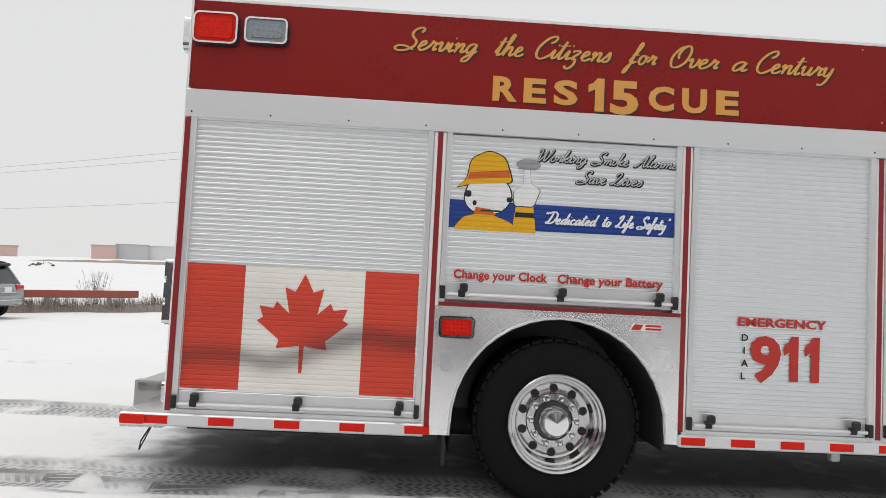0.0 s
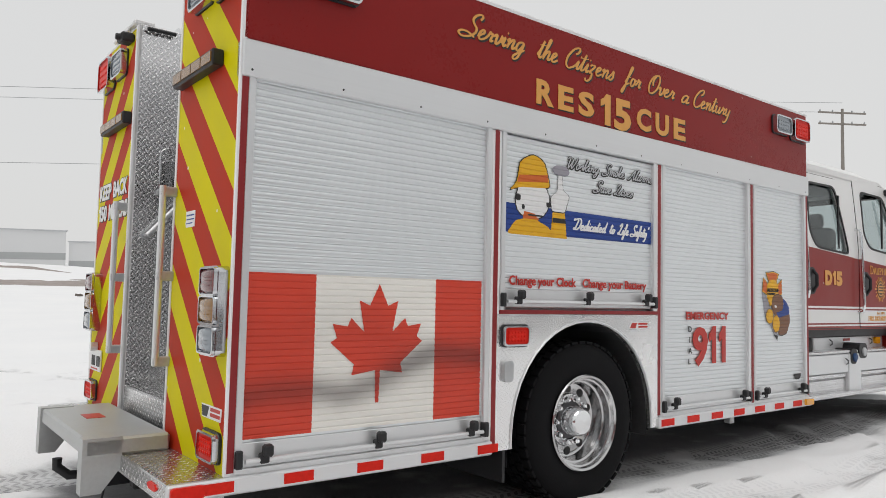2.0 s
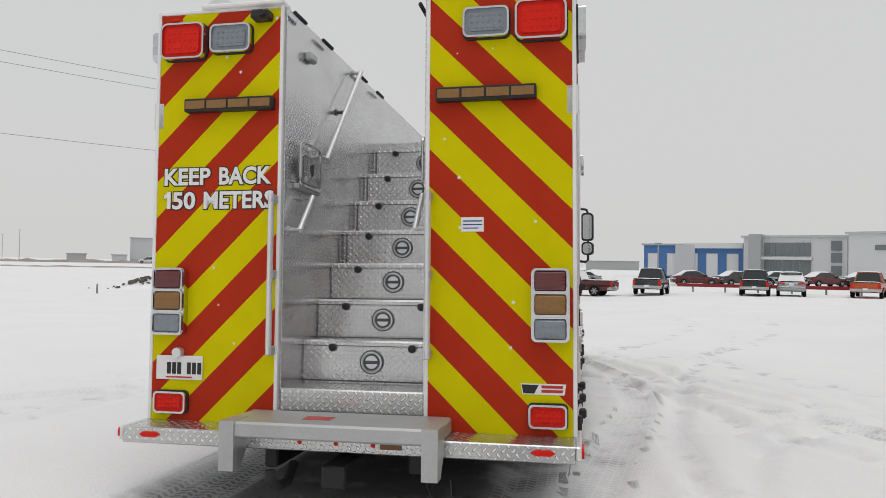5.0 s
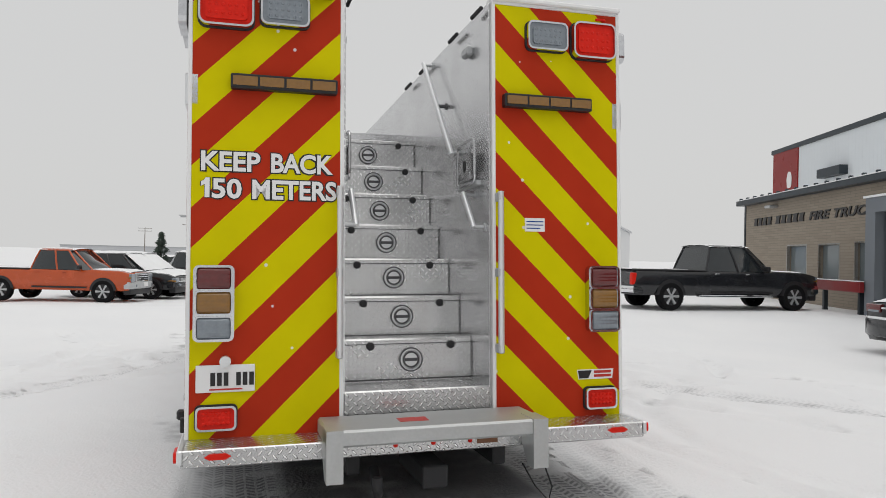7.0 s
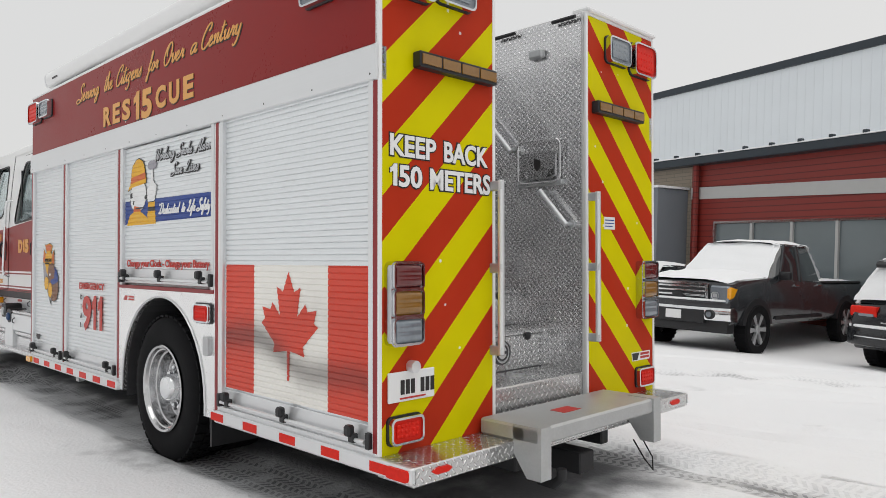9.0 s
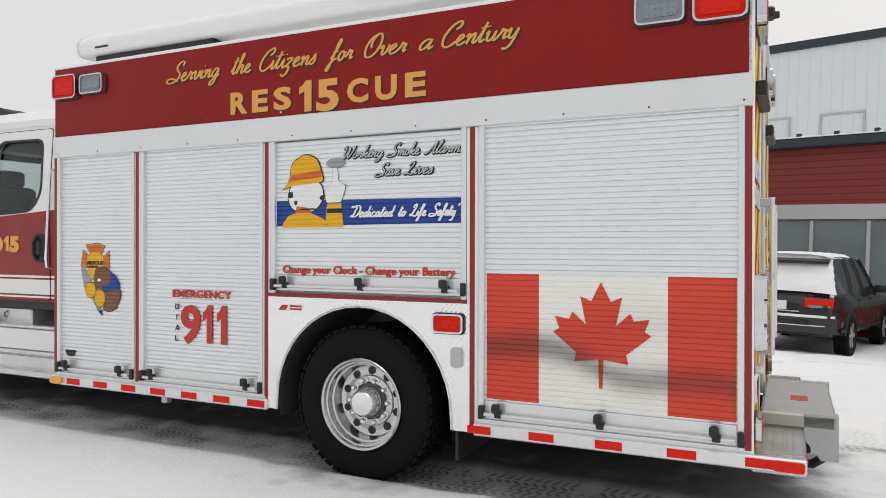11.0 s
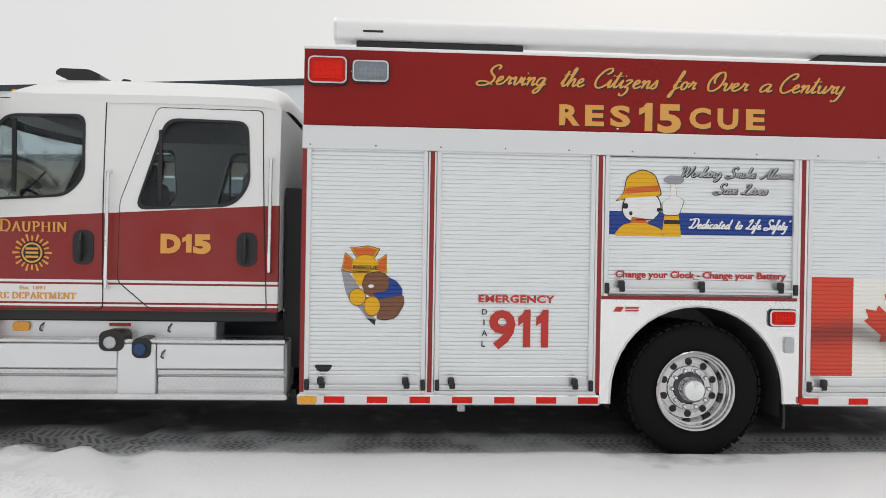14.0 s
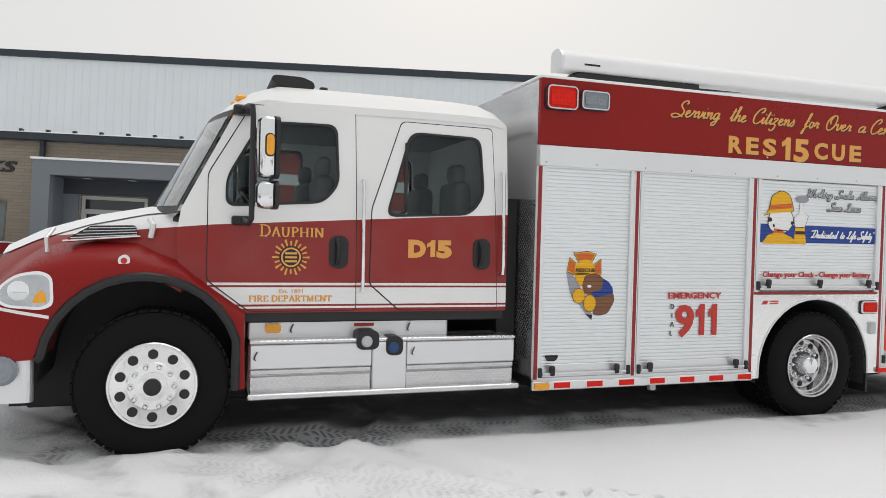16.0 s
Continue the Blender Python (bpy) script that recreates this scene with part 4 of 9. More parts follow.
def wheel(x, side, z, front):
    """Truck wheel with ribbed tyre, polished disc, hand holes, hub and nuts."""
    R, y = 0.532 if front else 0.515, side * (W - 0.03)
    s = side
    c = (x, y, z)
    tyre = bmesh.new()
    w = 0.285
    prof = [(0.295, 0.0), (0.33, 0.012), (0.40, 0.016), (R - 0.06, 0.008), (R - 0.023, -0.014), (R - 0.012, -0.035), (R - 0.012, -w + 0.035), (R - 0.025, -w + 0.012), (0.40, -w), (0.30, -w + 0.01), (0.295, -w * 0.5)]
    lathe(tyre, [(r, s * o) for r, o in prof], c, "y", 48, closed=True)
    tread = bmesh.new()
    for k in range(44):
        t = 2 * math.pi * k / 44
        for j, (o0, o1) in enumerate(((-0.012, -0.075), (-0.09, -0.135), (-0.15, -0.195), (-0.21, -w + 0.012))):
            tt = t + (0.07 if j % 2 else 0.0)
            pts = []
            for rr in (R - 0.016, R):
                for da, oo in ((-0.053, o0), (0.053, o0), (0.053, o1), (-0.053, o1)):
                    shr = -0.006 * s if rr == R else 0
                    pts.append((x + rr * math.cos(tt + da), y + s * oo, z + rr * math.sin(tt + da)))
            hexa(tread, pts)
    ty = part("wheel", tyre, RUBBER, TRUCK, "black treaded truck tyre on polished aluminium rim", smooth=True)
    tagged(part("tread", tread, RUBBER, ty), "black tread blocks", kind="stuff")
    rim = bmesh.new()
    if front:
        rp = [(0.305, 0.018), (0.298, 0.026), (0.285, 0.020), (0.279, 0.008), (0.270, 0.009), (0.182, 0.018), (0.165, 0.034), (0.10, 0.036), (0.0, 0.036)]
    else:
        rp = [(0.305, 0.018), (0.298, 0.026), (0.285, 0.018), (0.278, -0.002), (0.268, -0.006), (0.262, -0.05), (0.250, -0.056), (0.243, -0.105), (0.236, -0.128), (0.222, -0.136), (0.196, -0.136), (0.172, -0.132), (0.166, -0.120), (0.126, -0.118), (0.118, -0.15), (0.0, -0.15)]
    lathe(rim, [(r, s * o) for r, o in rp], c, "y", 48, cap=False)
    rm = part("rim", rim, WHEELALU if front else DARKENED_ALU, ty, "polished aluminium wheel disc", smooth=True)
    rad, dep = (0.222, 0.013) if front else (0.200, -0.136)
    for k in range(10):
        t = 2 * math.pi * (k + 0.5) / 10
        bm = bmesh.new()
        hr_ = 0.035 if front else 0.027
        lathe(bm, [(hr_, s * (dep - 0.012)), (hr_, s * (dep + 0.006)), (0.0, s * (dep + 0.007))], (x + rad * math.cos(t), y, z + rad * math.sin(t)), "y", 12)
        part("hand_hole", bm, INK, ty)
    nd = 0.036 if front else -0.119
    for k in range(10):
        t = 2 * math.pi * k / 10
        bm = bmesh.new()
        lathe(bm, [(0.024, s * nd), (0.024, s * (nd + 0.008)), (0.018, s * (nd + 0.010)), (0.018, s * (nd + 0.034)), (0.011, s * (nd + 0.045)), (0.0, s * (nd + 0.046))], (x + 0.143 * math.cos(t), y, z + 0.143 * math.sin(t)), "y", 8)
        part("wheel_nut", bm, CHROME, ty)
    hub = bmesh.new()
    if front:
        lathe(hub, [(0.10, s * 0.03), (0.10, s * 0.055), (0.088, s * 0.06), (0.0, s * 0.06)], c, "y", 24)
        part("hub_ring", hub, WHEELALU, ty, smooth=True)
        hub = bmesh.new()
        lathe(hub, [(0.062, s * 0.055), (0.058, s * 0.085), (0.03, s * 0.095), (0.0, s * 0.095)], c, "y", 18)
        part("oil_cap", hub, BLACK, ty, smooth=True)
    else:
        # dark ring set in the gap round the hub, standing for its shade
        ring_ = bmesh.new()
        lathe(ring_, [(0.121, s * -0.150), (0.119, s * -0.116), (0.097, s * -0.114), (0.094, s * -0.15)], c, "y", 28, closed=True)
        part("hub_shade_ring", ring_, SLATE_RING, ty, smooth=True)
        lathe(hub, [(0.098, s * -0.15), (0.092, s * -0.02), (0.075, s * 0.0), (0.0, s * 0.006)], c, "y", 28)
        part("hub_cap", hub, CHROME, ty, "chrome hub cap", smooth=True)
    return ty


AX_R, AX_F = 2.362, 8.255
for sd in (-1, 1):
    wheel(AX_R, sd, 0.803, False)
    wheel(AX_F, sd, 0.862, True)
    bm = bmesh.new()
    lathe(bm, [(0.295, 0), (0.50, 0.02), (0.50, 0.26), (0.295, 0.28)], (AX_R, sd * (W - 0.34) - (0.28 if sd > 0 else 0), 0.803), "y", 32, closed=True)
    part("inner_tyre", bm, RUBBER, TRUCK, "black inner dual tyre", smooth=True)
bm = bmesh.new()
tube(bm, [(AX_R, -1.0, 0.803), (AX_R, 1.0, 0.803)], 0.09, 12)
lathe(bm, [(0.02, -0.22), (0.2, -0.16), (0.24, 0), (0.2, 0.16), (0.02, 0.22)], (AX_R, 0, 0.81), "y", 20)
part("rear_axle", bm, DARK, TRUCK, "dark steel rear axle")
bm = bmesh.new()
tube(bm, [(AX_F, -1.0, 0.80), (AX_F, 1.0, 0.80)], 0.06, 10)
part("front_axle", bm, DARK, TRUCK)
for sd in (-1, 1):
    part("frame_rail", boxes((-0.15, 9.2, sd * 0.42 - 0.04, sd * 0.42 + 0.04, 0.56, 0.76), bev=0.01), DARK, TRUCK)
for x0, x1, hw in ((0.1, 1.55, 1.15), (3.2, 5.2, 1.15), (5.4, 7.5, 0.9)):
    part("underbody_plate", boxes((x0, x1, -hw, hw, 0.66, 0.73)), DARK, TRUCK, "dark steel underbody")
bm = bmesh.new()
tube(bm, [(5.6, -0.6, 0.66), (7.2, -0.6, 0.66)], 0.13, 18)
part("air_tank", bm, DARK, TRUCK)

# body: two side lockers with an open walkway between them
INL, INR = 0.455, -0.435
for sd, inner in ((1, INL), (-1, INR)):
    y0, y1 = sorted((inner, sd * (W - 0.055)))
    part("locker_body", boxes((0.006, 1.60, y0, y1, 0.79, 3.285), (1.60, 3.10, y0, y1, 1.50, 3.285), (3.10, 5.31, y0, y1, 0.79, 3.285)), PALE, TRUCK)
    a, b = sorted((sd * (W - 0.056), sd * W))
    part("header_panel", boxes((0.0, 5.318, a, b, 2.735, 3.30), bev=0.006), RED, TRUCK, "fire-red upper side panel")
    a, b = sorted((sd * (W - 0.056), sd * (W + 0.016)))
    part("header_strip", boxes((-0.004, 5.322, a, b, 2.562, 2.733), bev=0.006), ALU, TRUCK, "brushed aluminium header strip")
    a, b = sorted((sd * (W - 0.056), sd * (W - 0.002)))
    for x0, x1 in ((0.0, 0.034), (1.522, 1.598), (3.088, 3.152), (4.343, 4.402), (5.292, 5.318)):
        lo = 0.79 if x0 not in (1.522,) else 0.72
        part("door_pillar", boxes((x0, x1, a, b, lo, 2.56), bev=0.004), PALE, TRUCK)
        c, d = sorted((sd * (W - 0.004), sd * (W + 0.001)))
        mid = (x0 + x1) / 2
        part("red_pinstripe", boxes((mid - 0.016, mid + 0.016, c, d, lo, 2.56)), TRIM_RED, TRUCK, "red trim tape")
    for x0, x1 in ((0.0, 1.53), (3.13, 5.318)):
        part("sill_panel", boxes((x0, x1, a, b, 0.775, 0.80)), ALU, TRUCK)
    c, d = sorted((sd * (W - 0.05), sd * (W + 0.004)))
    part("red_pinstripe", boxes((1.60, 3.10, c, d, 1.492, 1.515)), TRIM_RED, TRUCK, "red trim tape")
    # rounded roof edge
    c, d = sorted((inner, sd * (W + 0.004)))
    part("roof_cap", boxes((-0.004, 5.325, c, d, 3.286, 3.312), bev=0.006), PALE, TRUCK, "white painted roof cap")
    # rivets along the strip
    bm = bmesh.new()
    for k in range(12):
        lathe(bm, [(0.008, sd * (W + 0.012)), (0.006, sd * (W + 0.016)), (0.0, sd * (W + 0.017))], (0.04 + k * 0.475, 0, 2.592), "y", 8)
    part("rivet_row", bm, BLACK, TRUCK)

# shutters, latches and decals
shut = {}
for sd in (-1, 1):
    for k, (x0, x1, z0, z1) in enumerate(DOORS):
        n = (2, 2, 3, 3)[k]
        at = [x0 + 0.13, x1 - 0.13] if n == 2 else [x0 + 0.13, (x0 + x1) / 2, x1 - 0.13]
        shut[sd, k] = shutter(sd, x0, x1, z0, z1, at)


def decal(sd, k, name, pts, material, label="", lift=0.0):
    door, z0, yb = shut[sd, k]
    bm = drape(flat_poly(pts), z0, 2.56, yb + lift, sd)
    return part(name, bm, material, door, label)


def words(sd, k, text, x, z, h, w, material, name="lettering", shear=0.0, offset=0.0, label="", proud=None, space=1.0):
    bm = lettering(text, h, w, shear, offset, space)
    return part(name, on_side(bm, sd, x, z, (W - 0.014) if proud is None else proud), material, shut[sd, k][0] if k is not None else TRUCK, label)


for sd in (-1, 1):
    # national flag on the rear shutter
    f0, f1, r0, r1, zb_, zt_ = 0.074, 1.472, 0.42, 1.145, 0.925, 1.676
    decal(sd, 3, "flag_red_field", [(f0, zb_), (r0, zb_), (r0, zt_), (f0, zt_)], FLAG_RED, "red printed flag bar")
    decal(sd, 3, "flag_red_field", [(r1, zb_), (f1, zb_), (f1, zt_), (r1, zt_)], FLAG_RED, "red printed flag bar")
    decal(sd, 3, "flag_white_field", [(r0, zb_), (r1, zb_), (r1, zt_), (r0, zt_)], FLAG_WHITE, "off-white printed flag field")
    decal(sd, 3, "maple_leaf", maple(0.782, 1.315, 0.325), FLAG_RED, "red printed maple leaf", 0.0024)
    # fire safety message on the high shutter
    L = 3.045 if sd > 0 else 1.628
    R_ = 1.612 if sd > 0 else 3.062
    go = 1 if L < R_ else -1
    decal(sd, 2, "blue_band", [(L, 1.975), (R_, 1.985), (R_, 2.14), (L, 2.15)], BLUE_V, "blue vinyl band")
    px = lambda u: L + go * u
    # plain shapes where the picture stands
    decal(sd, 2, "coat_shape", rounded([(px(0.03), 1.965), (px(0.10), 2.05), (px(0.24), 2.08), (px(0.40), 2.02), (px(0.43), 1.965)], 0.03), YELLOW_V, "yellow vinyl shape", 0.0012)
    decal(sd, 2, "coat_shape", [(px(0.40), 1.965), (px(0.42), 2.13), (px(0.53), 2.13), (px(0.55), 1.965)], YELLOW_V, "yellow vinyl shape", 0.0012)
    decal(sd, 2, "cuff_shape", [(px(0.415), 2.06), (px(0.42), 2.09), (px(0.535), 2.09), (px(0.54), 2.06)], INK, "black vinyl stripe", 0.0024)
    decal(sd, 2, "coat_trim", [(px(0.16), 2.065), (px(0.30), 2.065), (px(0.26), 2.10), (px(0.17), 2.11)], ORANGE_V, "orange-red vinyl shape", 0.0024)
    halo = lambda pts, d: [(sum(q[0] for q in pts) / len(pts) + (a - sum(q[0] for q in pts) / len(pts)) * (1 + d), sum(q[1] for q in pts) / len(pts) + (b - sum(q[1] for q in pts) / len(pts)) * (1 + d)) for a, b in pts]
    for pts in (rounded([(px(0.09), 2.16), (px(0.14), 2.08), (px(0.32), 2.07), (px(0.40), 2.17), (px(0.36), 2.28), (px(0.14), 2.30)], 0.06),
                rounded([(px(0.41), 2.13), (px(0.53), 2.13), (px(0.57), 2.24), (px(0.51), 2.27), (px(0.50), 2.37), (px(0.465), 2.37), (px(0.46), 2.26), (px(0.40), 2.22)], 0.02),
                rounded([(px(0.04), 2.22), (px(0.11), 2.28), (px(0.13), 2.41), (px(0.24), 2.465), (px(0.34), 2.43), (px(0.38), 2.32), (px(0.39), 2.27), (px(0.12), 2.25)], 0.04)):
        decal(sd, 2, "dark_outline", halo(pts, 0.055), INK, "black vinyl outline", 0.0014)
    decal(sd, 2, "white_shape", rounded([(px(0.09), 2.16), (px(0.14), 2.08), (px(0.32), 2.07), (px(0.40), 2.17), (px(0.36), 2.28), (px(0.14), 2.30)], 0.06), WHITE_V, "white vinyl shape", 0.0018)
    decal(sd, 2, "white_shape", rounded([(px(0.41), 2.13), (px(0.53), 2.13), (px(0.57), 2.24), (px(0.51), 2.27), (px(0.50), 2.37), (px(0.465), 2.37), (px(0.46), 2.26), (px(0.40), 2.22)], 0.02), WHITE_V, "white vinyl shape", 0.0018)
    decal(sd, 2, "helmet_shape", rounded([(px(0.04), 2.22), (px(0.11), 2.28), (px(0.13), 2.41), (px(0.24), 2.465), (px(0.34), 2.43), (px(0.38), 2.32), (px(0.39), 2.27), (px(0.12), 2.25)], 0.04), YELLOW_V, "yellow vinyl helmet shape", 0.0026)
    decal(sd, 2, "helmet_band", [(px(0.11), 2.28), (px(0.375), 2.305), (px(0.37), 2.35), (px(0.125), 2.325)], ORANGE_V, "orange-red vinyl band", 0.0034)
    for a, b, c, d in ((0.10, 2.17, 0.14, 2.21), (0.15, 2.12, 0.175, 2.15), (0.20, 2.085, 0.33, 2.095), (0.36, 2.15, 0.40, 2.18)):
        decal(sd, 2, "dark_mark", rounded([(px(a), b), (px(c), b), (px(c), d), (px(a), d)], 0.015), INK, "black vinyl mark", 0.0026)
    decal(sd, 2, "alarm_disc", rounded([(px(0.40), 2.39), (px(0.44), 2.36), (px(0.54), 2.36), (px(0.575), 2.39), (px(0.54), 2.425), (px(0.44), 2.425)], 0.03), GREY_V, "grey vinyl disc", 0.0026)
    for txt, u, z, w in (("Working", 0.555, 2.415, 0.30), ("Smoke", 0.885, 2.415, 0.235), ("Alarms", 1.155, 2.415, 0.275), ("Save", 0.795, 2.292, 0.185), ("Lives", 1.01, 2.292, 0.20)):
        part("outlined_lettering", on_side(penned(txt, 0.078, w, 0.021, contrast=0.25), sd, px(u), z, W - 0.018), INK, shut[sd, 2][0], "black script lettering")
        part("lettering_fill", on_side(penned(txt, 0.078, w, 0.007, contrast=0.25), sd, px(u - 0.003), z + 0.003, W - 0.0155), PALE_V, shut[sd, 2][0], "grey script lettering")
    for txt, u, w in (('"Dedicated', 0.61, 0.335), ("to", 0.965, 0.06), ("Life", 1.05, 0.115), ('Safety"', 1.185, 0.215)):
        part("lettering", on_side(penned(txt, 0.075, w, 0.0125, contrast=0.3), sd, px(u), 2.030, W - 0.0165), WHITE_V, shut[sd, 2][0], "white script lettering")
    if sd > 0:
        words(sd, 2, "Change your Clock - Change your Battery", px(0.055), 1.655, 0.052, 1.31, RED_V, "lettering", 0, 0.024, "red lettering")
    else:
        words(sd, 2, "Change your Clock", px(0.055), 1.665, 0.055, 0.58, RED_V, "lettering", 0, 0.024, "red lettering")
        words(sd, 2, "Change your Battery", px(0.70), 1.665, 0.055, 0.66, RED_V, "lettering", 0, 0.024, "red lettering")
    # emergency call lettering
    E0 = 4.015 if sd > 0 else 3.475
    ex = lambda u: E0 + go * u
    words(sd, 1, "EMERGENCY", ex(0), 1.458, 0.054, 0.565, RED_V, "lettering", 0, 0.03, "red lettering", None, 1.06)
    for ch, u, w in (("9", 0.085, 0.185), ("1", 0.30, 0.085), ("1", 0.435, 0.085)):
        words(sd, 1, ch, ex(u), 1.128, 0.275, w, RED_V, "numeral", 0, 0.032, "large red numeral")
    for i, ch in enumerate("DIAL"):
        words(sd, 1, ch, ex(0.025 + (0.013 if ch == "I" else 0)), 1.365 - i * 0.079, 0.044, None, INK, "lettering", 0, 0.012, "small black lettering")
    # crew badge: plain shapes in its colours
    B0 = 5.04 if sd > 0 else 4.55
    bx = lambda u: B0 + go * u
    bp = lambda *q: [(bx((a - 75) / 786), 1.865 - (b - 85) / 786) for a, b in q]
    oval = lambda cx, cy, rx, ry: bp(*[(cx + rx * math.cos(t * math.pi / 10), cy + ry * math.sin(t * math.pi / 10)) for t in range(20)])
    leaf = bp((80, 225), (130, 245), (190, 330), (215, 440), (285, 510), (280, 548), (235, 510), (190, 450), (130, 400), (110, 360))
    decal(sd, 0, "badge_leaf", leaf, GREY_V, "grey vinyl badge shape", 0.0)
    decal(sd, 0, "badge_tip", bp((232, 505), (284, 515), (280, 548)), INK, "black vinyl badge tip", 0.001)
    arms = (((128, 95), (165, 96), (235, 86), (306, 104), (280, 150), (255, 172), (180, 172), (155, 140)), ((103, 126), (152, 165), (150, 250), (84, 226)), ((342, 133), (290, 170), (290, 250), (346, 246)))
    for arm in arms:
        cx, cy = sum(a for a, _ in arm) / len(arm), sum(b for _, b in arm) / len(arm)
        decal(sd, 0, "badge_cross", bp(*arm), INK, "black badge outline", 0.001)
        decal(sd, 0, "badge_cross", bp(*[(cx + (a - cx) * 0.93, cy + (b - cy) * 0.91) for a, b in arm]), YELLOW_V, "yellow badge edge", 0.0014)
        decal(sd, 0, "badge_cross", bp(*[(cx + (a - cx) * 0.82, cy + (b - cy) * 0.78) for a, b in arm]), ORANGE_V, "orange-red badge cross", 0.0018)
    drop = bp((140, 215), (150, 175), (185, 148), (225, 140), (265, 150), (292, 180), (298, 220), (280, 258), (230, 290), (192, 325), (160, 285), (145, 250))
    decal(sd, 0, "badge_disc", rounded(drop, 0.02), YELLOW_V, "yellow badge disc", 0.0024)
    words(sd, 0, "RESCUE", bx(0.092), 1.688, 0.030, 0.19, INK, "lettering", 0.15, 0.02, "black badge lettering")
    words(sd, 0, "COMPANY", bx(0.092), 1.663, 0.017, 0.13, INK, "lettering", 0, 0.02, "small black badge lettering")
    brown = bp((225, 252), (300, 236), (352, 262), (362, 300), (345, 350), (440, 368), (446, 420), (402, 498), (340, 515), (285, 505), (310, 440), (300, 390), (230, 372), (203, 318))
    decal(sd, 0, "badge_outline", halo(rounded(brown, 0.025), 0.03), INK, "dark badge outline", 0.0027)
    decal(sd, 0, "badge_figure", rounded(brown, 0.025), BROWN_V, "brown vinyl badge shape", 0.0032)
    decal(sd, 0, "badge_blue", rounded(bp((352, 264), (402, 290), (434, 330), (438, 370), (300, 396), (262, 362), (345, 345), (362, 300)), 0.015), BLUE_V, "blue vinyl badge shape", 0.0038)
    decal(sd, 0, "badge_spot", oval(255, 320, 16, 10), WHITE_V, "small white vinyl spot", 0.0040)
    for q in ((178, 385, 46, 47), (262, 435, 45, 55)):
        decal(sd, 0, "badge_outline", oval(q[0], q[1], q[2] + 4, q[3] + 4), BROWN_V, "dark badge outline", 0.0038)
        decal(sd, 0, "badge_glove", oval(*q), YELLOW_V, "yellow vinyl badge shape", 0.0044)
    decal(sd, 0, "maker_mark", rounded([(ex(-0.62) if False else (5.22 if sd > 0 else 5.08), 0.985), ((5.22 if sd > 0 else 5.08) + go * 0.14, 0.985), ((5.22 if sd > 0 else 5.08) + go * 0.11, 0.935), ((5.22 if sd > 0 else 5.08) + go * 0.03, 0.935)], 0.02), INK, "small black emblem", 0.002)
    # red header lettering in gold
    S0 = 4.06 if sd > 0 else 1.245
    for txt, u, w in (("Serving", 0.0, 0.515), ("the", 0.625, 0.18), ("Citizens", 0.885, 0.47), ("for", 1.435, 0.215), ("Over", 1.745, 0.305), ("a", 2.145, 0.092), ("Century", 2.30, 0.50)):
        part("script_shadow", on_side(penned(txt, 0.142, w, 0.020), sd, S0 + go * (u + 0.008), 3.056, W + 0.0005), INK, TRUCK, "dark script shadow")
        part("script_lettering", on_side(penned(txt, 0.142, w, 0.0165), sd, S0 + go * u, 3.064, W + 0.003), GOLD, TRUCK, "gold script lettering")
    R0 = 3.436 if sd > 0 else 1.872
    for ch, u, z, h, w in (("R", 0.0, 2.785, 0.15, 0.145), ("E", 0.195, 2.785, 0.15, 0.13), ("S", 0.385, 2.785, 0.15, 0.14), ("1", 0.60, 2.752, 0.205, 0.095), ("5", 0.745, 2.752, 0.205, 0.165),
                           ("C", 0.985, 2.785, 0.15, 0.155), ("U", 1.20, 2.785, 0.15, 0.15), ("E", 1.42, 2.785, 0.15, 0.135)):
        words(sd, None, ch, R0 + go * (u + 0.007), z - 0.007, h, w, INK, "block_letter_shadow", 0, 0.045, "dark letter shadow", W + 0.001)
        words(sd, None, ch, R0 + go * u, z, h, w, GOLD, "block_letter", 0, 0.04, "gold block letter", W + 0.003)
    # warning lamps on the header
    fc = "side+" if sd > 0 else "side-"
    lamp_unit("warning_lamp", TRUCK, fc, 5.005, 5.285, 3.03, 3.225, LENS_R, sd * W, 0.055, "red warning lamp in chrome bezel")
    lamp_unit("scene_lamp", TRUCK, fc, 4.705, 4.965, 3.05, 3.205, LENS_C, sd * W, 0.05, "clear scene lamp in chrome bezel")
    lamp_unit("warning_lamp", TRUCK, fc, 0.02, 0.29, 3.01, 3.205, LENS_R, sd * W, 0.055, "red warning lamp in chrome bezel")
    lamp_unit("scene_lamp", TRUCK, fc, 0.33, 0.59, 3.03, 3.19, LENS_C, sd * W, 0.05, "clear scene lamp in chrome bezel")
    # wheel fender panel
    arch = [(AX_R + 0.655 * math.cos(radians(a)), 0.785 + 0.655 * math.sin(radians(a))) for a in range(0, 181, 9)]
    outline = [(1.598, 1.49), (1.545, 1.49), (1.545, 0.712), (AX_R - 0.66, 0.712)] + arch[::-1] + [(AX_R + 0.66, 0.712), (3.105, 0.712), (3.105, 1.49)]
    bm = bmesh.new()
    plate(bm, outline, [], "y", sd * (W - 0.03), sd * 0.03)
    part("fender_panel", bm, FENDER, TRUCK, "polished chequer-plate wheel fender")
    lip = bmesh.new()
    tube(lip, [(AX_R + 0.665, sd * (W + 0.004), 0.715)] + [(a, sd * (W + 0.004), b) for a, b in [(AX_R + 0.665 * math.cos(radians(t)), 0.785 + 0.665 * math.sin(radians(t))) for t in range(0, 181, 9)]] + [(AX_R - 0.665, sd * (W + 0.004), 0.715)], 0.007, 6)
    part("fender_lip", lip, ALU, TRUCK, smooth=True)
    well = bmesh.new()
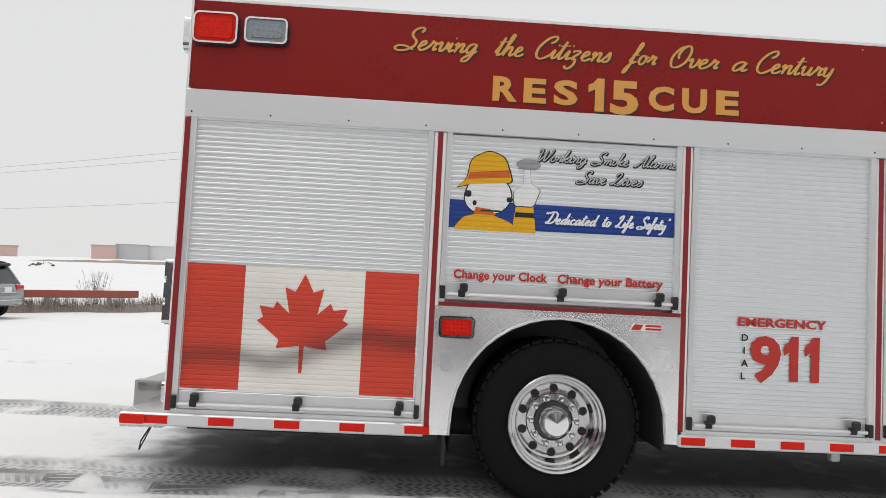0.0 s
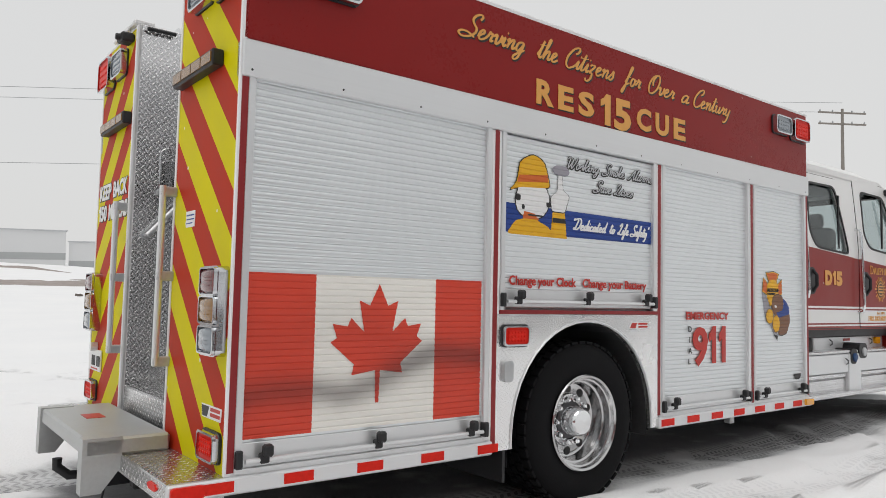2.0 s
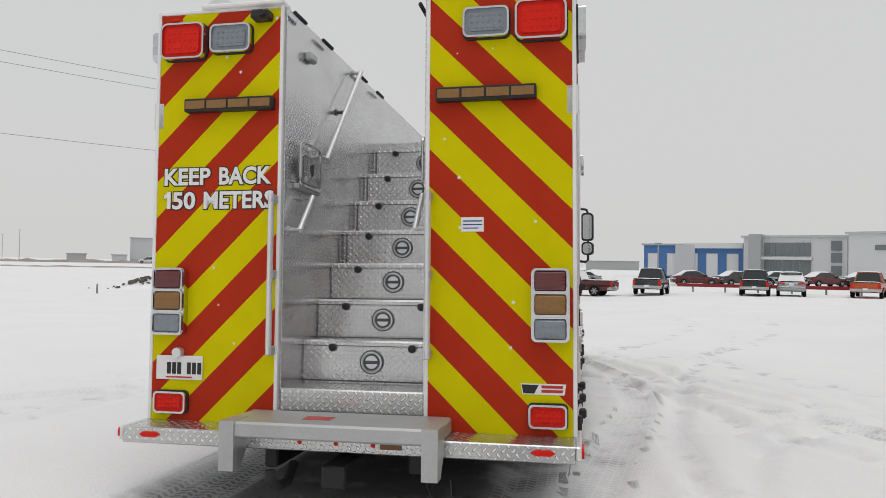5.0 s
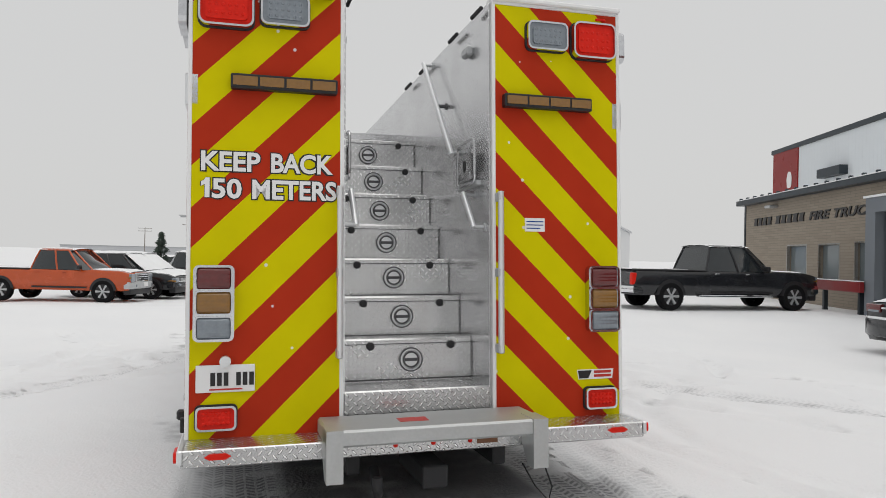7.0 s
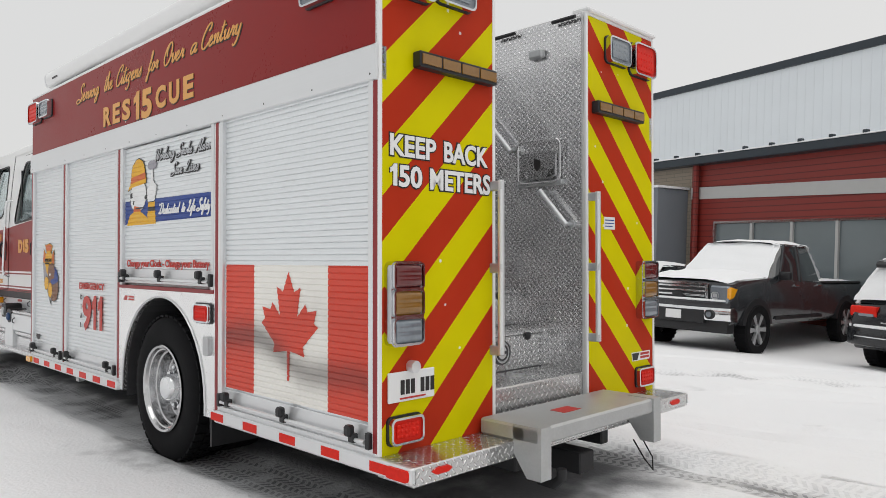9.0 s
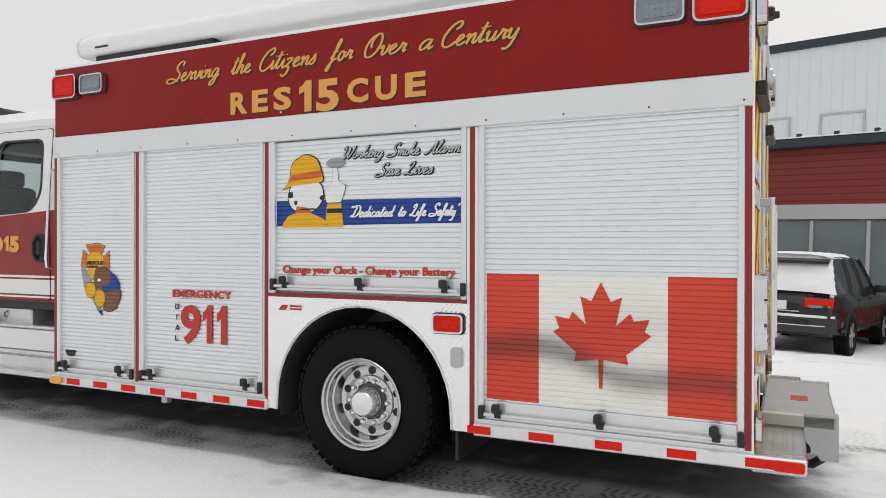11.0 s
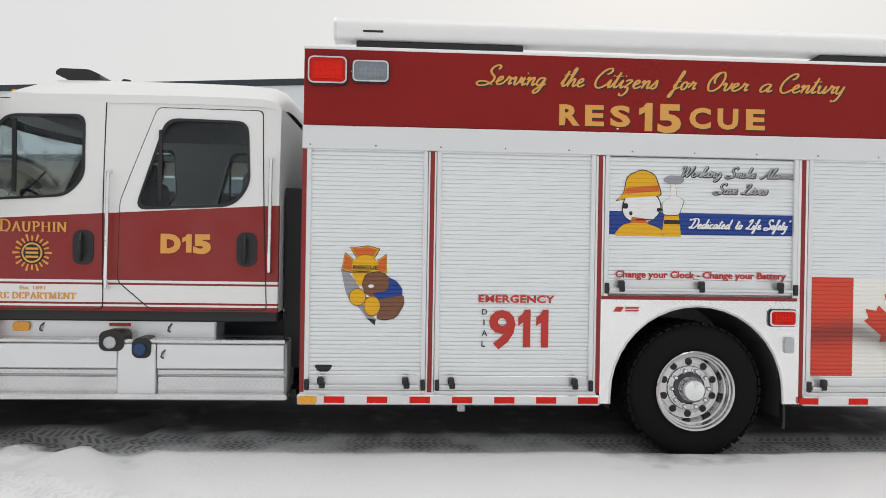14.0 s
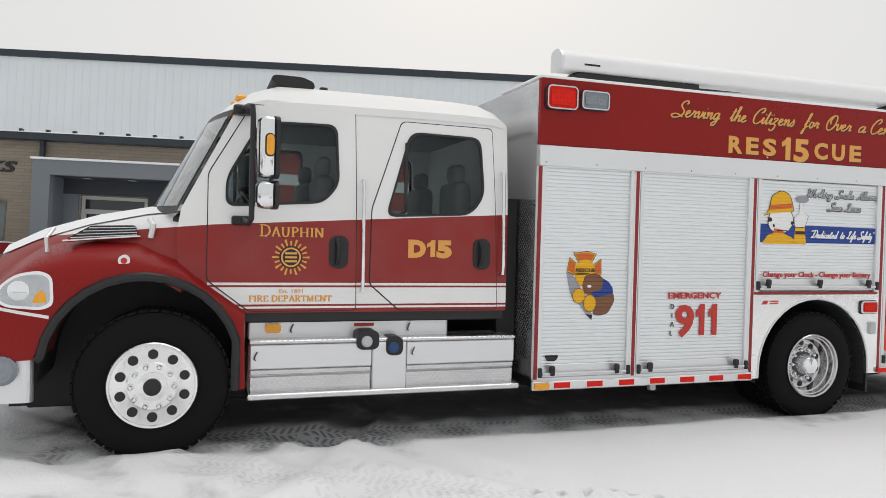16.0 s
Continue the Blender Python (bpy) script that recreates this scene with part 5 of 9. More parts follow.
    lp = [(AX_R + 0.66, 0.66)] + arch + [(AX_R - 0.66, 0.60)]
    loft(well, [[(a, sd * (W - 0.031), b) for a, b in lp], [(a, sd * 0.45, b) for a, b in lp]])
    box(well, AX_R - 0.66, AX_R + 0.66, sd * 0.45 - 0.01, sd * 0.45 + 0.01, 0.6, 1.45)
    part("wheel_well", well, SLATE_RING, TRUCK, "dark wheel housing")
    part("mud_flap", boxes((1.66, 1.68, *sorted((sd * 0.75, sd * 1.27)), 0.52, 1.0)), BLACK, TRUCK, "black rubber mud flap")
    mk = lamp_unit("marker_lamp", TRUCK, fc, 1.612, 1.818, 1.305, 1.425, LENS_R, sd * W, 0.03, "red side marker lamp")
    bm = bmesh.new()
    prism(bm, rrect(1.625, 1.695, 1.10, 1.22, 0.02), "y", sd * W, sd * (W + 0.022))
    part("socket_cover", bm, ALU_DULL, TRUCK, "small grey socket cover")
    bm = bmesh.new()
    m0 = 3.02 if sd > 0 else 2.78
    prism(bm, [(m0, 1.395), (m0 + go * 0.03, 1.44), (m0 + go * 0.22, 1.44), (m0 + go * 0.19, 1.395)], "y", sd * W, sd * (W + 0.002))
    part("maker_plate", bm, WHITE_V, TRUCK, "small white and red maker plate")
    bm = bmesh.new()
    prism(bm, [(m0 + go * 0.01, 1.40), (m0 + go * 0.035, 1.435), (m0 + go * 0.09, 1.435), (m0 + go * 0.07, 1.40)], "y", sd * (W + 0.002), sd * (W + 0.003))
    for q in (1.402, 1.422):
        prism(bm, [(m0 + go * 0.10, q), (m0 + go * 0.20, q), (m0 + go * 0.205, q + 0.013), (m0 + go * 0.105, q + 0.013)], "y", sd * (W + 0.002), sd * (W + 0.003))
    part("maker_mark", bm, RED_V, TRUCK)
    # rub rail with reflective blocks
    for x0, x1 in ((-0.255, 1.545), (3.105, 5.335)):
        a, b = sorted((sd * (W - 0.02), sd * (W + 0.022)))
        part("rub_rail", boxes((x0, x1, a, b, 0.70, 0.775), bev=0.008), ALU, TRUCK, "aluminium rub rail")
        n = 5 if x0 < 0 else 7
        c, d = sorted((sd * (W + 0.0205), sd * (W + 0.0245)))
        for i in range(n):
            u = x0 + 0.21 + i * (x1 - x0 - 0.25) / (n - 1) if x0 < 0 else x0 + 0.09 + i * (x1 - x0 - 0.36) / (n - 1)
            part("red_reflector", boxes((u - 0.075, u + 0.075, c, d, 0.715, 0.762)), LENS_R, TRUCK, "red reflective block")
    bm = bmesh.new()
    prism(bm, rrect(5.19, 5.325, 0.712, 0.765, 0.015), "y", sd * (W + 0.02), sd * (W + 0.042))
    part("amber_marker", bm, LENS_A, TRUCK, "amber marker lamp")
    bm = bmesh.new()
    prism(bm, rrect(-0.245, -0.10, 0.712, 0.765, 0.015), "y", sd * (W + 0.02), sd * (W + 0.036))
    part("red_marker", bm, LENS_R, TRUCK, "red marker lamp")
    bm = bmesh.new()
    box(bm, 4.10, 4.16, *sorted((sd * 1.2, sd * 1.26)), 0.64, 0.70, 0.008)
    part("drain_box", bm, ALU_DULL, TRUCK)

# front bulkhead of the body
part("front_bulkhead", boxes((5.30, 5.316, -W + 0.01, W - 0.01, 0.79, 3.28)), TREAD, TRUCK, "chequer-plate front wall of the body")

# ---------- back of the truck ----------
for sd, a, b in ((1, INL + 0.0, W), (-1, INR, -W)):
    y0, y1 = sorted((a, b))
    part("back_panel", boxes((-0.004, 0.006, y0 + 0.022, y1 - 0.022, 0.775, 3.285)), CHEV, TRUCK, "red and lime chevron back panel")
    for u in (y0, y1 - 0.022):
        part("corner_trim", boxes((-0.010, 0.02, u, u + 0.022, 0.775, 3.30), bev=0.003), PALE, TRUCK, "white edge trim")
    part("roof_lip", boxes((-0.03, 0.10, y0, y1 - (0.3 if sd > 0 else 0.0), 3.305, 3.335), bev=0.008), PALE, TRUCK)
    # walkway side wall
    c, d = sorted((a, a - sd * 0.012))
    part("walkway_wall", boxes((0.02, 5.30, c, d, 0.80, 3.30)), TREAD, TRUCK, "polished chequer-plate walkway wall")
    # lamps on the back
    o = lambda u0, u1: (sorted((sd * u0, sd * u1)))
    lamp_unit("warning_lamp", TRUCK, "back", *o(0.955, 1.245), 2.99, 3.215, LENS_R, -0.004, 0.06, "red warning lamp in chrome bezel")
    lamp_unit("scene_lamp", TRUCK, "back", *o(0.655, 0.92), 3.02, 3.195, LENS_C, -0.004, 0.05, "clear scene lamp in chrome bezel")
    yb0, yb1 = o(0.50, 1.075)
    part("arrow_bar", boxes((-0.062, -0.004, yb0, yb1, 2.655, 2.735), bev=0.006), BLACK, TRUCK, "black amber traffic bar")
    bar = bpy.data.objects[[q.name for q in TRUCK.children if q.name.startswith("arrow_bar")][-1]]
    for i in range(4):
        u = yb0 + 0.012 + i * (yb1 - yb0 - 0.012) / 4
        part("amber_segment", boxes((-0.068, -0.06, u, u + (yb1 - yb0) / 4 - 0.016, 2.67, 2.72)), LENS_A_DK, bar, "dark amber lens")
    # tail lamp cluster
    t0, t1 = o(1.052, 1.250)
    bm = bmesh.new()
    prism(bm, rrect(t0 - 0.006, t1 + 0.006, 1.292, 1.699, 0.03), "x", -0.004, -0.055)
    tail = part("tail_lamp_housing", bm, DARKCHROME, TRUCK, "stacked tail lamps in a chrome housing")
    for i, (z0, lens) in enumerate(((1.565, LENS_R_DK), (1.435, LENS_A_DK), (1.30, LENS_C))):
        tail_unit(tail, min(t0, t1), max(t0, t1), z0, z0 + 0.128, lens, -0.02)
    lamp_unit("brake_lamp", TRUCK, "back", *o(1.03, 1.24), 0.82, 0.95, LENS_R, -0.004, 0.04, "red lower lamp in chrome bezel")
    # grab rail beside the opening
    y = sd * (abs(a) + 0.03)
    bm = bmesh.new()
    tube(bm, [(-0.075, y, 1.19), (-0.075, y, 2.14)], 0.018, 12)
    rail = part("grab_rail", bm, ALU, TRUCK, "upright silver grab rail", smooth=True)
    for z in (1.21, 1.66, 2.11):
        part("rail_bracket", boxes((-0.09, 0.0, y - 0.015, y + 0.015, z - 0.026, z + 0.026), bev=0.005), ALU_DULL, rail)
    # fold rails inside
    for (x0, z0, x1, z1) in ((0.55, 2.45, 1.30, 3.28), (0.09, 1.93, 0.30, 2.165)):
        yi = a - sd * 0.085
        bm = bmesh.new()
        tube(bm, [(x0, yi, z0), (x1, yi, z1)], 0.017, 10)
        hr = part("hand_rail", bm, ALU, TRUCK, "sloping aluminium hand rail", smooth=True)
        for t in (0.03, 0.97) if x1 - x0 < 0.5 else (0.02, 0.5, 0.98):
            bm = bmesh.new()
            q = (x0 + (x1 - x0) * t, z0 + (z1 - z0) * t)
            tube(bm, [(q[0], yi, q[1]), (q[0], a - sd * 0.012, q[1])], 0.013, 8)
            lathe(bm, [(0.024, a - sd * 0.012), (0.024, a - sd * 0.02)], (q[0], 0, q[1]), "y", 12)
            part("rail_foot", bm, SLATE_RING if t in (0.5,) else ALU_DULL, hr)
    # small step lamps high on the wall
    for x in (0.36, 3.6):
        bm = bmesh.new()
        ya, yb = sorted((a - sd * 0.012, a - sd * 0.06))
        box(bm, x - 0.06, x + 0.06, ya, yb, 3.06, 3.12, 0.012)
        part("step_lamp", bm, ALU_DULL, TRUCK, "small walkway lamp")
    for x in (0.12, 0.62, 1.45, 1.95):
        bm = bmesh.new()
        tube(bm, [(x - 0.08, a - sd * 0.05, 3.27), (x + 0.1, a - sd * 0.05, 3.27)], 0.013, 8)
        part("rope_hook", bm, DARK, TRUCK)
# folding step plates on the walls
for yw, s in ((INL, 1), (INR, -1)):
    bm = bmesh.new()
    loop_ = rounded([(0.16, 2.22), (0.51, 2.22), (0.51, 2.50), (0.16, 2.50)], 0.05)
    tube(bm, [(q[0], yw - s * 0.055, q[1]) for q in loop_ + loop_[:1]], 0.010, 8)
    plate(bm, rounded([(0.19, 2.24), (0.48, 2.24), (0.48, 2.42), (0.19, 2.42)], 0.02), [rounded([(0.21, 2.255), (0.26, 2.255), (0.26, 2.30), (0.21, 2.30)], 0.01), rounded([(0.41, 2.255), (0.46, 2.255), (0.46, 2.30), (0.41, 2.30)], 0.01)], "y", yw - s * 0.045, -s * 0.02)
    fs = part("folding_step", bm, DARKENED_ALU, TRUCK, "folding aluminium step")
    part("step_hinge", boxes((0.15, 0.52, *sorted((yw - s * 0.05, yw - s * 0.012)), 2.20, 2.235), bev=0.006), ALU_DULL, fs)
    bm = bmesh.new()
    prism(bm, [(0.31, 2.37), (0.36, 2.38), (0.36, 2.32), (0.335, 2.295), (0.31, 2.32)], "y", yw - s * 0.066, yw - s * 0.068)
    part("step_mark", bm, INK, fs)

# stairs: locker boxes as treads
RUN, RISE = 0.2555, 0.2545
part("threshold", boxes((0.02, 0.40, INR, INL, 0.80, 0.985), bev=0.008), TREAD_S, TRUCK, "bright chequer-plate threshold")
for k in range(8):
    x0, z0 = 0.355 + k * RUN, 0.995 + k * RISE
    zt = z0 + RISE if k < 7 else 2.86
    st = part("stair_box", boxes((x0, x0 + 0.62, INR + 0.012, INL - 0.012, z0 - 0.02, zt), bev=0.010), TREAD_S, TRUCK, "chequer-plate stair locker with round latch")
    if k < 7:
        bm = bmesh.new()
        c = (x0, -0.02, z0 + RISE * 0.48)
        lathe(bm, [(0.075, -0.001), (0.075, -0.010), (0.060, -0.012), (0.055, -0.004), (0.045, -0.004), (0.040, -0.012), (0.0, -0.013)], c, "x", 24)
        lt = part("ring_latch", bm, ALU, st, "round aluminium ring latch", smooth=True)
        part("latch_bar", boxes((x0 - 0.018, x0 - 0.004, c[1] - 0.04, c[1] + 0.04, c[2] - 0.01, c[2] + 0.01), bev=0.003), SLATE_RING, lt)
        # latch grooves drawn as proud dark rings
        for r0, r1 in ((0.068, 0.076), (0.042, 0.052)):
            bm = bmesh.new()
            lathe(bm, [(r1, -0.002), (r1, -0.0145), (r0, -0.0145), (r0, -0.002)], c, "x", 24, closed=True)
            part("latch_ring", bm, SLATE_RING, lt, "dark ring marking a latch groove", smooth=True)
        part("box_seam", boxes((x0 - 0.002, x0 + 0.001, INR + 0.02, INL - 0.02, zt - 0.036, zt - 0.031)), SLATE_RING, st)
        part("hinge_line", boxes((x0 - 0.004, x0 + 0.0, INR + 0.02, INL - 0.02, z0 - 0.004, z0 + 0.006)), SLATE_RING, st)
        for y in (0.238, -0.28):
            bm = bmesh.new()
            lathe(bm, [(0.026, -0.001), (0.026, -0.014), (0.014, -0.018), (0.0, -0.018)], (x0, y, z0 + RISE - 0.045), "x", 10)
            part("rubber_stop", bm, BLACK, st, "black rubber stop")
for k in range(3, 7):
    x0, z0 = 0.355 + k * RUN, 0.995 + k * RISE
    bm = bmesh.new()
    for i in range(9):
        tube(bm, [(x0 - 0.004, INL - 0.045, z0 + 0.02 + i * 0.024), (x0 - 0.004, INL - 0.045, z0 + 0.036 + i * 0.024)], 0.007, 6)
    part("piano_hinge", bm, SLATE_RING, TRUCK, "dark knuckled locker hinge")
part("walkway_floor", boxes((2.0, 5.30, INR + 0.012, INL - 0.012, 2.80, 2.85)), TREAD, TRUCK, "chequer-plate roof walkway")

# tailboard and step
part("tailboard", boxes((-0.255, 0.0, -W - 0.002, W + 0.002, 0.685, 0.775), bev=0.006), TREAD_S, TRUCK, "chequer-plate tailboard")
for y in (1.12, -1.12):
    bm = bmesh.new()
    prism(bm, [(y - 0.065, 0.737), (y - 0.04, 0.752), (y + 0.04, 0.752), (y + 0.065, 0.737), (y + 0.04, 0.722), (y - 0.04, 0.722)], "x", -0.255, -0.262)
    part("oval_reflector", bm, LENS_R, TRUCK, "red oval reflector")
part("step_deck", boxes((-0.42, -0.02, -0.60, 0.60, 0.775, 0.862), bev=0.012), STEP_ALU, TRUCK, "grey rear step platform")
for y0 in (0.515, -0.60):
    bm = bmesh.new()
    prism(bm, [(-0.43, 0.60), (-0.43, 0.865), (-0.25, 0.865), (-0.25, 0.72), (-0.34, 0.60)], "y", y0, y0 + 0.085)
    part("step_leg", bm, STEP_ALU, TRUCK, "grey step support leg")
part("caution_label", boxes((-0.28, -0.18, 0.03, 0.19, 0.8615, 0.864)), RED_V, TRUCK, "red caution label")
for y in (0.21, 0.0, -0.21):
    bm = bmesh.new()
    lathe(bm, [(0.014, -0.255), (0.010, -0.262), (0.0, -0.263)], (0, y, 0.735), "x", 10)
    part("small_marker", bm, LENS_R, TRUCK, "small red marker lamp")
part("data_plate", boxes((-0.259, -0.255, -0.37, -0.25, 0.715, 0.745)), BROWN_V, TRUCK)
bm = bmesh.new()
tube(bm, [(-0.36, 0.33, 0.60), (-0.36, 0.33, 0.55), (-0.30, 0.31, 0.50), (-0.20, 0.30, 0.50), (-0.10, 0.30, 0.58)], 0.028, 10)
part("tow_hook", bm, DARK, TRUCK, "dark steel tow hook", smooth=True)
part("hitch_receiver", boxes((-0.30, 0.3, -0.07, 0.07, 0.50, 0.62), bev=0.008), DARK, TRUCK)
bm = bmesh.new()
tube(bm, [(-0.30, -0.50, 0.60), (-0.34, -0.56, 0.48), (-0.36, -0.63, 0.40), (-0.34, -0.66, 0.47), (-0.28, -0.64, 0.58)], 0.005, 6)
part("loose_cable", bm, DARK, TRUCK)
# words and plates on the back
for txt, y, z, w in (("KEEP", 1.222, 2.213, 0.305), ("BACK", 0.855, 2.213, 0.335), ("1", 1.222, 2.065, 0.042), ("50", 1.165, 2.065, 0.15), ("METERS", 0.955, 2.065, 0.455)):
    part("back_lettering", on_back(lettering(txt, 0.105, w + 0.006, 0, 0.075), y + 0.003, z, -0.005), INK, TRUCK, "black lettering outline")
    part("back_lettering", on_back(lettering(txt, 0.105, w, 0, 0.028), y, z, -0.008), WHITE_V, TRUCK, "white block lettering")
pl = part("number_plate", boxes((-0.018, -0.006, 0.935, 1.24, 1.02, 1.165), bev=0.003), WHITE_V, TRUCK, "white number plate")
for i in range(6):
    y = 1.165 - i * 0.034 - (0.03 if i > 2 else 0)
    part("plate_bar", boxes((-0.021, -0.018, y - 0.024, y, 1.055, 1.125)), INK, pl, "dark plain bar")
part("plate_bar", boxes((-0.021, -0.018, 1.00, 1.17, 1.032, 1.040)), RED_V, pl)
bm = bmesh.new()
lathe(bm, [(0.03, -0.006), (0.03, -0.05), (0.0, -0.052)], (0, 1.09, 1.185), "x", 12)
part("plate_lamp", bm, ALU, TRUCK)
part("notice_label", boxes((-0.007, -0.004, -0.775, -0.645, 1.908, 1.99)), WHITE_V, TRUCK, "small white notice label")
nb = boxes((-0.008, -0.007, -0.765, -0.655, 1.965, 1.972), (-0.008, -0.007, -0.765, -0.655, 1.945, 1.951), (-0.008, -0.007, -0.745, -0.655, 1.925, 1.931))
part("label_bar", nb, BLUE_V, TRUCK)
bm = bmesh.new()
prism(bm, [(-0.995, 1.0), (-0.985, 1.06), (-1.235, 1.06), (-1.225, 1.0)], "x", -0.004, -0.007)
part("maker_plate", bm, WHITE_V, TRUCK, "white and red maker plate")
bm = bmesh.new()
prism(bm, [(-1.0, 1.006), (-0.99, 1.054), (-1.085, 1.054), (-1.06, 1.006)], "x", -0.007, -0.008)
part("maker_mark", bm, INK, TRUCK)
bm = bmesh.new()
for z in (1.012, 1.036):
    prism(bm, [(-1.10, z), (-1.10, z + 0.016), (-1.22, z + 0.016), (-1.215, z)], "x", -0.007, -0.008)
part("maker_mark", bm, RED_V, TRUCK)
bm = bmesh.new()
box(bm, -0.09, -0.004, 0.52, 0.64, 3.20, 3.26, 0.012)
lathe(bm, [(0.024, -0.09), (0.020, -0.115), (0, -0.115)], (0, 0.56, 3.225), "x", 12)
part("rear_camera", bm, BLACK, TRUCK, "black reversing camera")
bm = bmesh.new()
box(bm, -0.012, -0.004, 1.13, 1.20, 3.245, 3.262, 0.003)
box(bm, -0.012, -0.004, -1.20, -1.13, 3.245, 3.262, 0.003)
part("clearance_lamp", bm, LENS_R, TRUCK)

# awning case on the left roof edge
bm = bmesh.new()
sec = rounded([(1.04, 3.385), (1.235, 3.39), (1.255, 3.50), (1.17, 3.575), (1.05, 3.56)], 0.04)
prism(bm, sec, "x", 0.45, 5.11)
aw = part("awning_case", bm, PALE, TRUCK, "long white awning case", smooth=True)
for x in (0.445, 5.09):
    bm = bmesh.new()
    prism(bm, [(1.145 + (a - 1.145) * 1.03, 3.455 + (b - 3.455) * 1.03) for a, b in sec], "x", x, x + 0.025)
    part("end_cap", bm, ALU, aw)
for x0, x1 in ((0.6, 1.4), (3.7, 4.95)):
    part("awning_bracket", boxes((x0, x1, 1.03, 1.20, 3.30, 3.385), bev=0.006), BLACK, aw, "black awning bracket")
part("awning_mark", boxes((4.75, 4.90, 1.240, 1.2485, 3.435, 3.45)), INK, aw)

# ---------- cab ----------
CY = 1.125


def tumble(z):
    return CY - 0.085 * max(0.0, z - 2.0) ** 1.4


def side_plate(name, outline, holes, side, inset, thick, material, label="", parent=None, smooth=False):
    bm = bmesh.new()
    plate(bm, outline, holes, "y", inset, thick)
    bmesh.ops.triangulate(bm, faces=bm.faces[:])
    for z in (2.15, 2.3, 2.45, 2.6, 2.75, 2.88):
        bmesh.ops.bisect_plane(bm, geom=bm.verts[:] + bm.edges[:] + bm.faces[:], plane_co=(0, 0, z), plane_no=(0, 0, 1), dist=1e-6)
    for v in bm.verts:
        v.co.y = side * (tumble(v.co.z) + v.co.y)
    return part(name, bm, material, parent or TRUCK, label, smooth=smooth)


WIN1 = rounded([(7.775, 2.15), (7.775, 2.36), (7.53, 2.79), (6.965, 2.80), (6.945, 2.34), (7.07, 2.20)], 0.08)
WIN2 = rounded([(6.560, 2.11), (6.355, 2.785), (5.765, 2.775), (5.735, 2.30), (5.86, 2.145)], 0.09)
DOOR1 = rounded([(7.905, 1.60), (7.905, 2.38), (7.60, 2.915), (6.815, 2.93), (6.795, 1.365), (7.60, 1.365)], 0.04)
DOOR2 = rounded([(6.685, 1.575), (6.675, 2.16), (6.43, 2.87), (5.655, 2.865), (5.60, 1.365), (6.44, 1.365)], 0.04)
SHELL = [(5.515, 1.35), (5.515, 2.83), (5.56, 2.94), (7.50, 2.965), (7.70, 2.90), (8.09, 2.12), (8.12, 1.95), (8.10, 1.52), (7.95, 1.52), (7.62, 1.35)]


def grow(pts, d):
    cx = sum(p[0] for p in pts) / len(pts)
    cz = sum(p[1] for p in pts) / len(pts)
    out = []
    for a, b in pts:
        v = Vector((a - cx, b - cz))
        out.append((a + d * (1 if v.x > 0 else -1) * min(1, abs(v.x) * 4), b + d * (1 if v.y > 0 else -1) * min(1, abs(v.y) * 4)))
    return out


